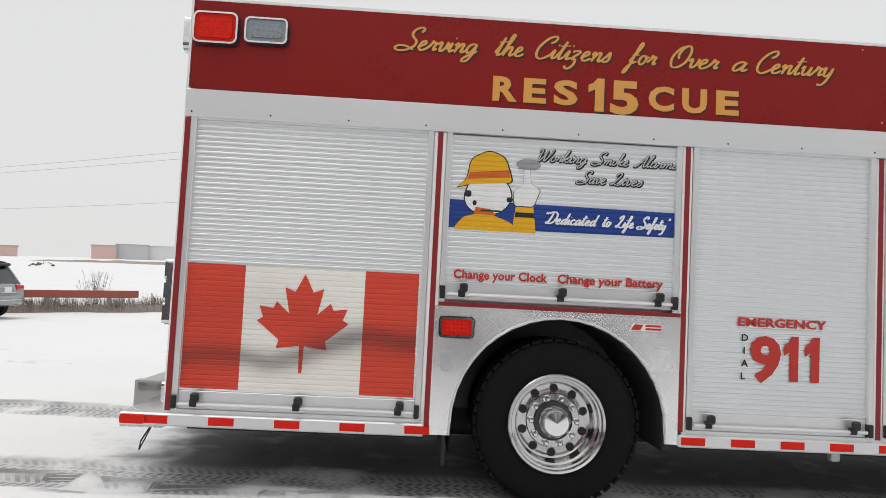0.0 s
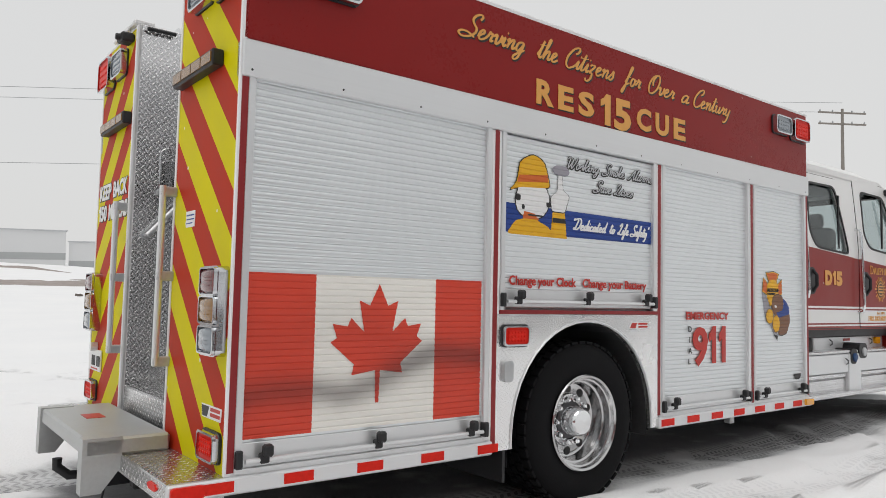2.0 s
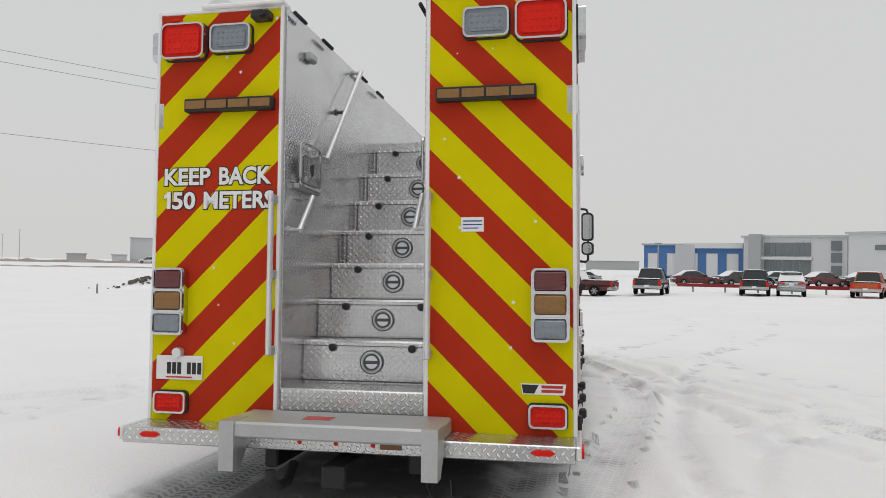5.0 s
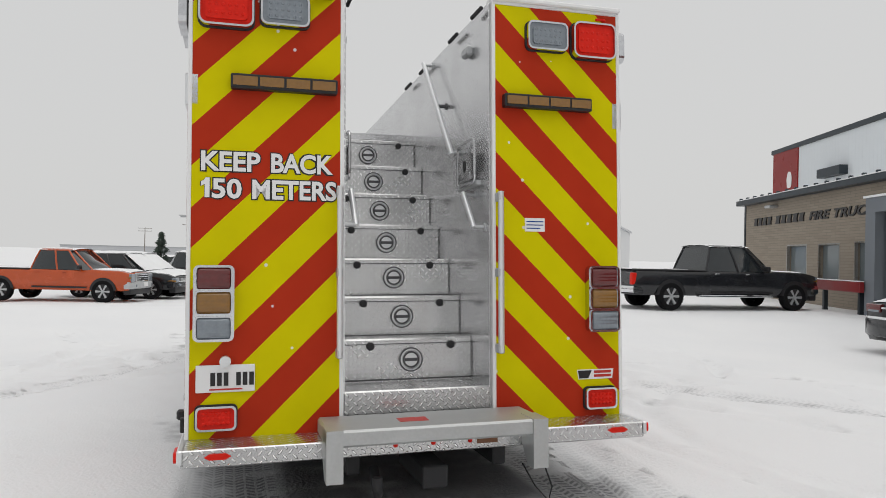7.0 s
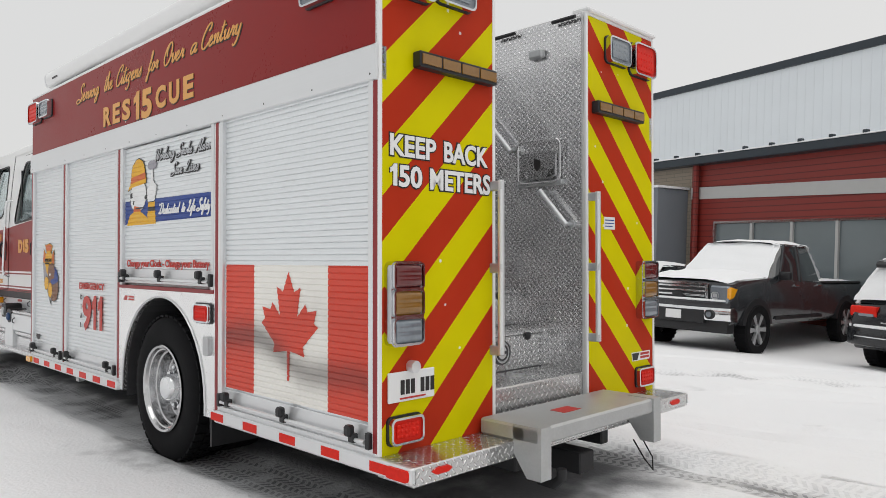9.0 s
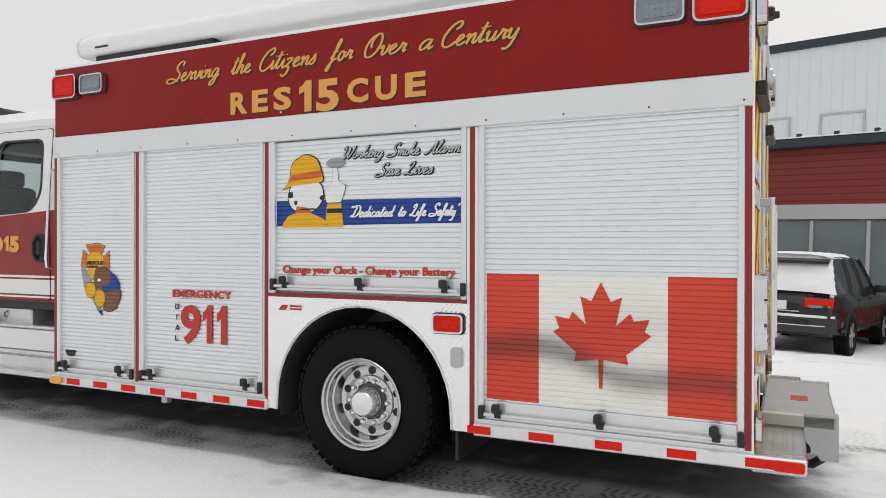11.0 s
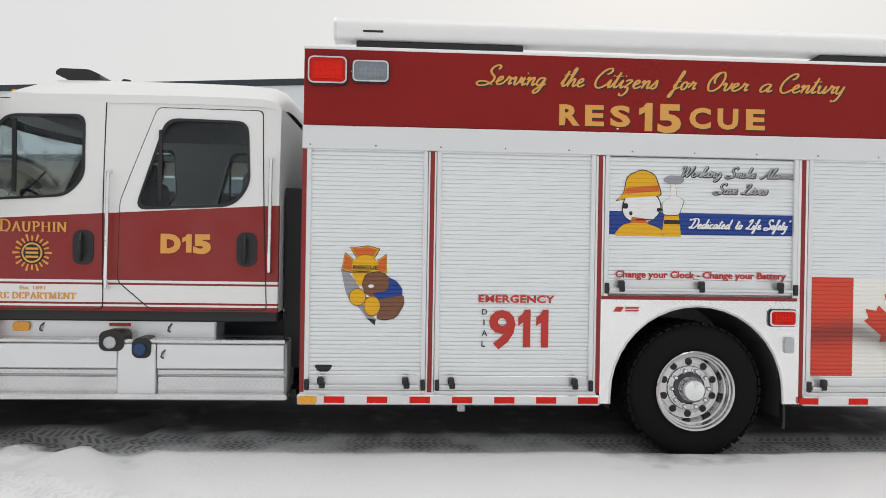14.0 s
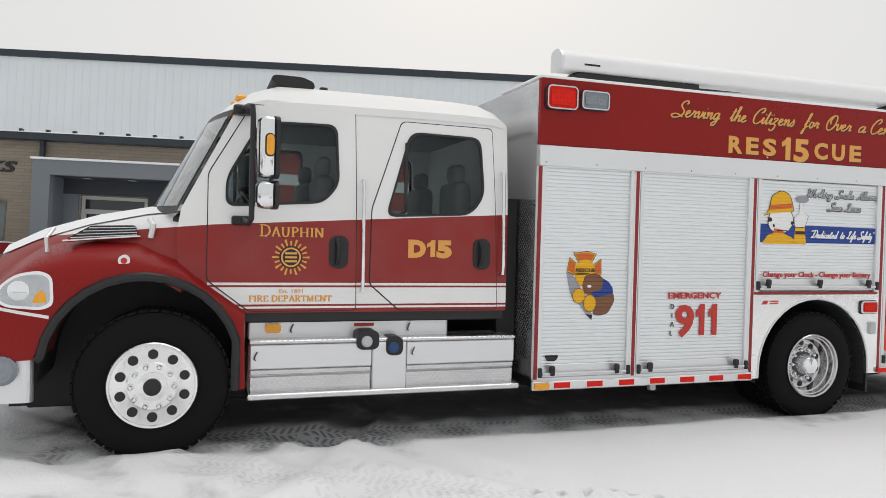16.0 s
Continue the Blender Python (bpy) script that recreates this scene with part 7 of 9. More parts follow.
prism(bm, rounded([(9.02, -1.22), (9.36, -1.20), (9.62, -0.80), (9.66, 0.0), (9.62, 0.80), (9.36, 1.20), (9.02, 1.22), (9.02, 1.10), (9.30, 1.05), (9.48, 0.7), (9.50, 0.0), (9.48, -0.7), (9.30, -1.05), (9.02, -1.10)], 0.06), "z", 0.765, 1.10)
part("front_bumper", bm, ALU, TRUCK, "wrapped aluminium front bumper")
bm = bmesh.new()
for sd in (-1, 1):
    lathe(bm, [(0.105, sd * 1.17), (0.10, sd * 1.245), (0.075, sd * 1.26), (0, sd * 1.262)], (9.20, 0, 0.99), "y", 18)
part("bumper_lamp", bm, LENS_C, TRUCK, "round bumper lamp")
# roof fittings
bm = bmesh.new()
prism(bm, rounded([(7.06, 3.17), (7.07, 3.225), (7.16, 3.262), (7.40, 3.265), (7.43, 3.22), (7.32, 3.17)], 0.03), "y", -0.35, 0.55)
part("roof_siren", bm, BLACK, TRUCK, "black roof antenna pod")
bm = bmesh.new()
lathe(bm, [(0.05, 3.07), (0.035, 3.12), (0.0, 3.125)], (6.95, 0.3, 0.115), "z", 12)
part("roof_puck", bm, BLACK, TRUCK)
for y in (-0.66, -0.33, 0.0, 0.33, 0.66):
    bm = bmesh.new()
    box(bm, 7.58 + 0.07 * (1 - y * y), 7.67 + 0.07 * (1 - y * y), y - 0.04, y + 0.04, 2.99, 3.055, 0.02)
    part("cab_marker_lamp", bm, LENS_A, TRUCK, "amber cab marker lamp")
# plain dark block filling the gap between cab and body
part("cab_gap_block", boxes((5.33, 5.50, -0.9, 0.9, 0.9, 2.3)), DARK, TRUCK)


# ---------- workshop building ----------
TAN = course_mat("tan_block_wall", (0.34, 0.29, 0.23), (0.29, 0.245, 0.195), (0.22, 0.19, 0.155), 0.62, 0.10, 0.008)
SIDING = course_mat("red_lap_siding", (0.24, 0.022, 0.014), (0.22, 0.020, 0.013), (0.10, 0.010, 0.008), 40.0, 0.15, 0.012, 0.5)
WHITE_SIDING = course_mat("white_ribbed_siding", (0.74, 0.78, 0.81), (0.73, 0.77, 0.80), (0.69, 0.73, 0.76), 0.3, 60.0, 0.008, 0.5)
RENDER_GREY = mat("grey_rendered_porch", (0.20, 0.22, 0.245), 0.8, var=0.10, scale=1.2, bump=0.3, bscale=80)
DARK_EAVE = mat("dark_slate_metal", (0.035, 0.045, 0.055), 0.45, 0.3, var=0.2)
PALE_TRIM = mat("pale_grey_trim", (0.48, 0.48, 0.47), 0.6, var=0.08)
PANE = mat("dim_window_glass", (0.16, 0.19, 0.20), 0.08, var=0.25, scale=0.8, rvar=0.03, coat=0.4)
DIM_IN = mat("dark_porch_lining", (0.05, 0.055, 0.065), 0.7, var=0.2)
B_TURN = 0.317
B_AX = Vector((-math.cos(B_TURN), math.sin(B_TURN), 0))
B_IN = Vector((-B_AX.y, B_AX.x, 0))
B_M = Matrix(((B_AX.x, B_IN.x, 0, 25.717), (B_AX.y, B_IN.y, 0, -21.77), (0, 0, 1, 0), (0, 0, 0, 1)))
HOUSE = thing("workshop_building", "long workshop with tan block, red siding and a grey porch", "building", B_M)


def house(name, bm, m, label="", parent=None, smooth=False):
    return part(name, bm, m, parent or HOUSE, label, smooth)


def window(s0, s1, z0, z1, y=0.0, bars=1, parent=None, trim=PALE_TRIM, sunk=0.05):
    bm = bmesh.new()
    plate(bm, [(s0 - 0.06, z0 - 0.06), (s1 + 0.06, z0 - 0.06), (s1 + 0.06, z1 + 0.06), (s0 - 0.06, z1 + 0.06)], [[(s0, z0), (s1, z0), (s1, z1), (s0, z1)]], "y", y - 0.02, 0.10)
    w = house("window", bm, trim, "framed window", parent)
    house("pane", boxes((s0 - 0.01, s1 + 0.01, y + sunk, y + sunk + 0.01, z0 - 0.01, z1 + 0.01)), PANE, "", w)
    for i in range(1, bars):
        c = s0 + (s1 - s0) * i / bars
        house("mullion", boxes((c - 0.035, c + 0.035, y - 0.02, y + 0.05, z0, z1)), trim, "", w)
    return w


B0, B1, RED0 = 2.1, 48.0, 19.9
WINS = [(6.5, 8.1, 1.2, 2.46), (9.06, 10.48, 1.2, 2.46), (11.5, 12.8, 1.2, 2.50)]
hole = lambda w: [(w[0], w[2]), (w[1], w[2]), (w[1], w[3]), (w[0], w[3])]
bm = bmesh.new()
plate(bm, [(B0, -0.4), (RED0, -0.4), (RED0, 4.50), (B0, 4.50)], [hole(w) for w in WINS] + [hole((15.04, 17.02, 0.3, 2.80))], "y", 0.0, 0.3)
house("tan_wall", bm, TAN, "tan split-block wall")
bm = bmesh.new()
RW = [(20.75, 25.4, 0.95, 2.74), (26.48, 31.1, 0.95, 2.69), (32.4, 36.0, 0.95, 2.68)]
plate(bm, [(RED0, -0.4), (B1, -0.4), (B1, 4.50), (RED0, 4.50)], [hole(w) for w in RW], "y", 0.0, 0.3)
house("red_wall", bm, SIDING, "red lap-sided wall")
for w in WINS:
    window(*w, y=0.02, sunk=0.14)
for w, n in zip(RW, (4, 4, 3)):
    window(*w, y=0.02, bars=n)
bm = bmesh.new()
prism(bm, [(RED0, 3.43), (RED0, 3.75), (25.99, 3.60), (26.55, 3.06), (B1, 3.04), (B1, 2.72), (26.45, 2.73), (25.85, 3.29)], "y", -0.035, -0.002)
house("pale_band", bm, PALE_TRIM, "pale trim band with a kink")
house("gable_wall", boxes((B0 - 0.01, B0 + 0.29, 0.3, 14, -0.4, 4.50)), TAN)
house("corner_trim", boxes((B0 - 0.03, B0 + 0.12, -0.03, 0.0, -0.4, 4.36)), DARK_EAVE, "dark metal corner trim")
house("roof_slab", boxes((B0, B1, 0.02, 4.9, 4.46, 4.53)), DARK_EAVE)
house("eave", boxes((B0 - 0.12, B1, -0.38, 0.02, 4.33, 4.54), bev=0.02), DARK_EAVE, "dark metal eave")
house("eave_snow", boxes((B0 - 0.12, B1, -0.39, 4.85, 4.542, 4.575), bev=0.01), SNOWCAP, "thin snow lying on the roof")
for k in range(58):
    s = B0 + 0.3 + k * 0.78
    house("snow_guard", boxes((s, s + 0.10, -0.39, -0.27, 4.56, 4.64), bev=0.01), DARK_EAVE)
# upper storey, set back over the lower roof
YU, U0 = 4.909, -6.86
house("upper_wall", boxes((U0, B1, YU, YU + 0.25, 4.2, 8.0)), WHITE_SIDING, "white metal upper wall")
house("upper_end_wall", boxes((U0, U0 + 0.2, YU + 0.25, 18, 0.0, 8.0)), WHITE_SIDING)
house("upper_eave", boxes((U0 - 0.15, B1, YU - 0.10, YU + 0.25, 8.0, 8.245), bev=0.02), DARK_EAVE, "dark metal roof edge")
house("red_end_panel", boxes((U0 + 0.05, -3.72, YU - 0.06, YU + 0.002, 5.2, 8.0)), RED, "red end panel")
bm = bmesh.new()
prism(bm, rounded([(-4.9, 5.9), (-4.45, 5.9), (-4.35, 6.4), (-4.5, 6.8), (-4.85, 6.8), (-5.0, 6.4)], 0.15), "y", YU - 0.08, YU - 0.06)
house("panel_mark", bm, WHITE_V, "white plain shape")
house("roof_hatch", boxes((-0.86, 1.34, YU - 0.4, YU + 0.002, 6.0, 6.43), bev=0.02), DARK_EAVE)
for s0 in (22.65, 24.35, 26.33, 28.1, 29.9, 31.8):
    window(s0, s0 + 1.06, 5.42, 5.98, y=YU - 0.02)
for s in (13.9, 20.16):
    bm = bmesh.new()
    tube(bm, [(s, -0.12, 4.5), (s, -0.10, 0.1)], 0.085, 8)
    house("downpipe", bm, DARK_EAVE if s < 15 else SIDING, "painted downpipe")
bm = bmesh.new()
box(bm, 5.05, 5.6, -0.35, 0.0, 4.04, 4.15, 0.03)
house("wall_lamp", bm, ALU_DULL, "wall lamp")
# sign on the wall: plain bars where a name stands, then the trade in black letters
for s0, s1, n in ((3.2, 5.1, 4), (5.43, 8.02, 5)):
    w = (s1 - s0) / n
    for i in range(n):
        s = s0 + i * w
        bm = bmesh.new()
        prism(bm, [(s + 0.02, 3.39), (s + w * 0.78, 3.39), (s + w * 0.72, 3.51), (s + w * 0.9, 3.71), (s + 0.08, 3.71), (s + 0.12, 3.59)], "y", -0.05, -0.002)
        house("sign_bar", bm, INK, "black plain bar of a wall sign")
for txt, s0, s1 in (("FIRE", 8.35, 9.88), ("TRUCKS", 10.16, 13.11)):
    bm = lettering(txt, 0.31, s1 - s0, 0.25, 0.03, 1.0, 0.02)
    for q in bm.verts:
        q.co = (s0 + q.co.x, -0.022 - q.co.z, 3.40 + q.co.y)
    house("sign_lettering", bm, INK, "black slanted sign lettering")
# red guard rail in front of the wall
house("guard_rail", boxes((9.4, 14.26, -1.3, -1.15, 0.99, 1.30), bev=0.02), TRIM_RED, "red guard rail with snow")
house("rail_snow", boxes((9.4, 14.26, -1.31, -1.14, 1.30, 1.33), bev=0.02), SNOWCAP)
for s in (9.6, 11.8, 13.9):
    house("rail_post", boxes((s, s + 0.12, -1.15, -1.03, 0.1, 1.25)), DARK_EAVE)
# porch
PF = -1.12
P0, P1, PT = 14.19, 19.78, 3.70
bm = bmesh.new()
plate(bm, [(P0, -0.2), (14.69, -0.2), (14.69, 3.28), (19.29, 3.28), (19.29, -0.2), (P1, -0.2), (P1, PT), (P0, PT)], [], "y", PF, 0.25)
house("porch_front", bm, RENDER_GREY, "grey rendered porch front")
for s in (P0 + 0.02, P1 - 0.35):
    house("porch_side", boxes((s, s + 0.33, PF + 0.25, -0.004, -0.2, PT - 0.02)), RENDER_GREY)
house("porch_roof", boxes((P0 - 0.05, P1 + 0.05, PF - 0.05, -0.003, PT, PT + 0.06)), SNOWCAP)
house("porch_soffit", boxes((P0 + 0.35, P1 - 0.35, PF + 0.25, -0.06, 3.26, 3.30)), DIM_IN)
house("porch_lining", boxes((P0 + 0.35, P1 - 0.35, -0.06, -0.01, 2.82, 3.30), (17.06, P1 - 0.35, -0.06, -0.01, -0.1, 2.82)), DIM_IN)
house("porch_lining", boxes((P0 + 0.35, 15.0, -0.06, -0.01, -0.1, 2.82)), RENDER_GREY)
for k in range(3):
    house("soffit_lamp", boxes((15.4 + k * 1.3, 15.6 + k * 1.3, -0.7, -0.5, 3.24, 3.262), bev=0.01), PALE_TRIM)
bm = bmesh.new()
plate(bm, [(15.05, 0.2), (17.01, 0.2), (17.01, 2.79), (15.05, 2.79)], [[(15.15, 2.40), (16.91, 2.40), (16.91, 2.69), (15.15, 2.69)], [(15.19, 0.4), (16.0, 0.4), (16.0, 2.26), (15.19, 2.26)], [(16.16, 0.4), (16.89, 0.4), (16.89, 2.26), (16.16, 2.26)]], "y", 0.05, 0.08)
en = house("entrance_door", bm, PALE_TRIM, "pale framed glass entrance")
house("pane", boxes((15.09, 16.97, 0.09, 0.10, 0.3, 2.75)), CARGLASS, "", en)


# ---------- vehicles ----------
def car_paint(name, col):
    return mat(name, col, 0.25, 0.1, var=0.15, scale=2, coat=0.5)


P_SILVER = car_paint("silver_car_paint", (0.30, 0.32, 0.33))
P_BLACK = car_paint("black_car_paint", (0.014, 0.015, 0.018))
P_GREY = car_paint("dark_grey_car_paint", (0.034, 0.036, 0.040))
P_WHITE = car_paint("white_car_paint", (0.62, 0.63, 0.64))
P_MAROON = car_paint("maroon_car_paint", (0.10, 0.012, 0.015))
P_GREEN = car_paint("dark_green_car_paint", (0.02, 0.032, 0.028))
P_ORANGE = car_paint("orange_car_paint", (0.48, 0.075, 0.015))

# side lines: station along the car from the back (0) to the front (1), height of the shoulder line
SHAPES = {
    "pickup": dict(L=5.85, W=1.0, H=1.90, zb=0.42, line=((0.0, 1.05), (0.02, 1.13), (0.38, 1.13), (0.40, 1.16), (0.70, 1.14), (0.76, 1.17), (0.93, 1.14), (0.985, 1.07), (1.0, 0.90)),
                   cab=(0.385, 0.425, 0.625, 0.755), axles=(0.215, 0.835), r=0.40, bed=True, nwin=2),
    "suv": dict(L=4.75, W=0.96, H=1.78, zb=0.37, line=((0.0, 0.92), (0.02, 1.04), (0.10, 1.12), (0.62, 1.06), (0.74, 1.06), (0.92, 0.98), (0.98, 0.88), (1.0, 0.72)),
                cab=(0.03, 0.12, 0.56, 0.735), axles=(0.20, 0.80), r=0.37, bed=False, nwin=3),
    "sedan": dict(L=4.80, W=0.91, H=1.53, zb=0.25, line=((0.0, 0.78), (0.015, 0.95), (0.08, 1.02), (0.20, 1.01), (0.62, 0.95), (0.72, 0.95), (0.90, 0.82), (0.98, 0.70), (1.0, 0.55)),
                  cab=(0.10, 0.27, 0.52, 0.735), axles=(0.19, 0.79), r=0.33, bed=False, nwin=2),
}


SHAPES["long_pickup"] = dict(SHAPES["pickup"], L=6.25, H=1.93, axles=(0.19, 0.86))
SHAPES["big_pickup"] = dict(L=5.85, W=1.01, H=2.03, zb=0.52, line=((0.0, 1.17), (0.02, 1.25), (0.38, 1.25), (0.40, 1.30), (0.70, 1.34), (0.76, 1.37), (0.93, 1.31), (0.985, 1.25), (1.0, 1.08)),
                            cab=(0.385, 0.425, 0.625, 0.755), axles=(0.205, 0.850), r=0.45, bed=True, nwin=2)


def bow(y0, y1, w, xe, e, z0, z1, bulge, depth=0.22, rnd=0.05, n=14):
    """A bumper-like bar, bowed in plan: w is the half width at which the bow ends."""
    bm = bmesh.new()
    loops = []
    for j in range(n + 1):
        yy_ = y0 + (y1 - y0) * j / n
        xf = xe + e * bulge * (1 - min(1.0, abs(yy_ / w)) ** 3)
        loops.append([(xf - e * depth, yy_, z0), (xf - e * rnd, yy_, z0), (xf - e * rnd * 0.3, yy_, z0 + rnd * 0.3), (xf, yy_, z0 + rnd), (xf, yy_, z1 - rnd), (xf - e * rnd * 0.3, yy_, z1 - rnd * 0.3), (xf - e * rnd, yy_, z1), (xf - e * depth, yy_, z1)])
    loft(bm, loops, close=True)
    return bm


def lerp_line(line, t):
    for (a, za), (b, zb) in zip(line, line[1:]):
        if a <= t <= b:
            return za + (zb - za) * (t - a) / (b - a)
    return line[-1][1]


def car_wheel(parent, x, y, r, sd, rimmat):
    w = 0.23
    bm = bmesh.new()
    lathe(bm, [(r * 0.64, 0), (r * 0.70, 0.012 * sd), (r * 0.93, 0.012 * sd), (r, -0.02 * sd), (r, -(w - 0.02) * sd), (r * 0.9, -w * sd), (r * 0.6, -w * sd)], (x, y, r), "y", 28, closed=True)
    tr = bmesh.new()
    for k in range(30):
        t = 2 * math.pi * k / 30
        hexa(tr, [(x + rr * math.cos(t + d), y + sd * o, r + rr * math.sin(t + d)) for rr in (r - 0.006, r + 0.008) for d, o in ((-0.06, -0.01), (0.06, -0.01), (0.06, -w + 0.01), (-0.06, -w + 0.01))])
    wh = part("wheel", bm, RUBBER, parent, "black tyre on an alloy rim", smooth=True)
    tagged(part("tread", tr, RUBBER, wh), "tread blocks", kind="stuff")
    bm = bmesh.new()
    lathe(bm, [(r * 0.68, 0.006 * sd), (r * 0.64, 0.0), (r * 0.60, -0.05 * sd), (r * 0.2, -0.06 * sd), (0.0, -0.06 * sd)], (x, y, r), "y", 28, cap=False)
    part("rim_well", bm, DARK, wh, smooth=True)
    bm = bmesh.new()
    for k in range(6):
        t = 2 * math.pi * k / 6
        hexa(bm, [(x + rr * math.cos(t + d), y + sd * o, r + rr * math.sin(t + d)) for o in (-0.05, -0.005) for rr, d in ((r * 0.10, -0.5), (r * 0.65, -0.16), (r * 0.65, 0.16), (r * 0.10, 0.5))])
    lathe(bm, [(r * 0.17, -0.03 * sd), (r * 0.15, 0.006 * sd), (0.0, 0.008 * sd)], (x, y, r), "y", 16)
    part("rim", bm, rimmat, wh, "alloy spokes")


def vehicle(name, kind, label, paint, x, y, heading, snow=0.6, rim=ALU_DULL, chrome=False, group="parked vehicles", ground=None):
    """A parked vehicle: x, y is the middle, heading the way it faces, in degrees."""
    S = SHAPES[kind]
    big, pick = kind == "big_pickup", kind.endswith("pickup")
    Ln, Wd_, H, zb = S["L"], S["W"], S["H"], S["zb"]
    z0 = gz(x, y) if ground is None else ground
    car = thing(name, label, "pickup truck" if pick else "car", pose(x, y, z0 + 0.01, 0, 0, heading), group)
    X = lambda t: (t - 0.5) * Ln
    # body shell
    ts = sorted({a for a, _ in S["line"]} | {0.05, 0.15, 0.30, 0.45, 0.55, 0.66, 0.85, 0.96})
    loops = []
    for t in ts:
        zt = lerp_line(S["line"], t)
        end = 1 - (0.035 if pick else 0.08) * max(0, abs(t - 0.5) * 2 - 0.75) / 0.25 - ((0.03 if pick else 0.06) if t in (0.0, 1.0) else 0)
        w = Wd_ * end
        lo = zb + (0.10 if t in (0.0, 1.0) else 0.0)
        half = [(w * 0.90, lo), (w * 0.985, lo + 0.10), (w, lo + 0.45 * (zt - lo)), (w * 0.985, zt - 0.10), (w * 0.94, zt - 0.02), (w * 0.80, zt), (w * 0.35, zt + 0.015)]
        loops.append([(X(t), a, b) for a, b in half] + [(X(t), -a, b) for a, b in half[::-1]])
    bm = bmesh.new()
    loft(bm, loops, close=True)
    part("body", bm, paint, car, smooth=True)
    # wheel housings and wheels
    for t in S["axles"]:
        for sd in (-1, 1):
            bm = bmesh.new()
            lathe(bm, [(S["r"] * 1.18, sd * (Wd_ * 0.90)), (S["r"] * 1.18, sd * (Wd_ + 0.006)), (S["r"] * 1.10, sd * (Wd_ + 0.012)), (0, sd * (Wd_ + 0.004))], (X(t), 0, S["r"] + 0.02), "y", 28)
            bmesh.ops.bisect_plane(bm, geom=bm.verts[:] + bm.edges[:] + bm.faces[:], plane_co=(0, 0, zb + 0.02), plane_no=(0, 0, 1), clear_inner=True)
            part("wheel_arch", bm, BLACK, car, smooth=True)
            car_wheel(car, X(t), sd * (Wd_ + 0.02), S["r"], sd, rim)
    # cabin: glass, pillars, roof
    r0, r1, f1, f0 = S["cab"]
    zc = lerp_line(S["line"], 0.5) - 0.01
    zr = H - 0.07
    wb, wt = Wd_ * 0.93, Wd_ * 0.74
    base = [(X(r0), wb * 0.92), (X(r0 + 0.02), wb), (X(f0 - 0.05), wb), (X(f0), wb * 0.80)]
    topp = [(X(r1), wt * 0.9), (X(r1 + 0.015), wt), (X(f1 - 0.02), wt), (X(f1), wt * 0.85)]
    ring = lambda pts, z: [(a, b, z) for a, b in pts] + [(a, -b, z) for a, b in pts[::-1]]
    mid = [((a[0] + b[0]) / 2, (a[1] + b[1]) / 2 + 0.015) for a, b in zip(base, topp)]
    bm = bmesh.new()
    loft(bm, [ring(base, zc), ring(mid, (zc + zr) / 2), ring(topp, zr)], close=True)
    part("cabin_glass", bm, CARGLASS, car, "dark glass all round", smooth=True)
    bm = bmesh.new()
    loft(bm, [ring([(a + (0.01 if i < 2 else -0.01), b * 1.01) for i, (a, b) in enumerate(topp)], zr - 0.03), ring(topp, zr + 0.02), ring([(a * 0.97 + X(0.45) * 0.03, b * 0.8) for a, b in topp], zr + 0.06)], close=True)
    part("roof", bm, paint, car, smooth=True)
    for sd in (-1, 1):
        n = S["nwin"]
        bars = [(base[0], topp[0]), (base[3], topp[3])]
        for i in range(1, n + 1):
            u = i / n * 0.98
            bars.append(((X(r0 + 0.02) + (X(f0 - 0.05) - X(r0 + 0.02)) * u, wb), (X(r1 + 0.015) + (X(f1 - 0.02) - X(r1 + 0.015)) * u, wt)))
        for (bx, by), (tx, ty_) in bars:
            bm = bmesh.new()
            mx, my = (bx + tx) / 2, (by + ty_) / 2 + 0.015
            tube(bm, [(bx, sd * by, zc - 0.02), (mx, sd * my, (zc + zr) / 2), (tx, sd * ty_, zr + 0.01)], 0.035, 6)
            part("pillar", bm, SNOWCAP if snow > 0.95 and (bx, by) in (base[0], base[3]) else paint, car, smooth=True)
        # door seams and handles
        for u in (0.42, 0.585) if pick else (0.34, 0.52):
            part("door_handle", boxes((X(u), X(u) + 0.16, *sorted((sd * Wd_ * 0.98, sd * (Wd_ + 0.015))), 0.97 * zc - 0.06, 0.97 * zc - 0.03), bev=0.006), CHROME if chrome else paint, car)
        # side mirror
        bm = bmesh.new()
        box(bm, X(f0) - 0.42, X(f0) - 0.30, *sorted((sd * wb, sd * (wb + 0.22))), zc + 0.02, zc + 0.17, 0.03, 2)
        part("side_mirror", bm, BLACK, car, smooth=True)
        part("door_seam", boxes((X(r0 + 0.02), X(f0) - 0.1, *sorted((sd * (Wd_ - 0.01), sd * (Wd_ + 0.006))), zb + 0.08, zb + 0.14), bev=0.004), BLACK, car)
    # lamps and bumpers
    zt0, zt1 = lerp_line(S["line"], 0.03), lerp_line(S["line"], 0.975)
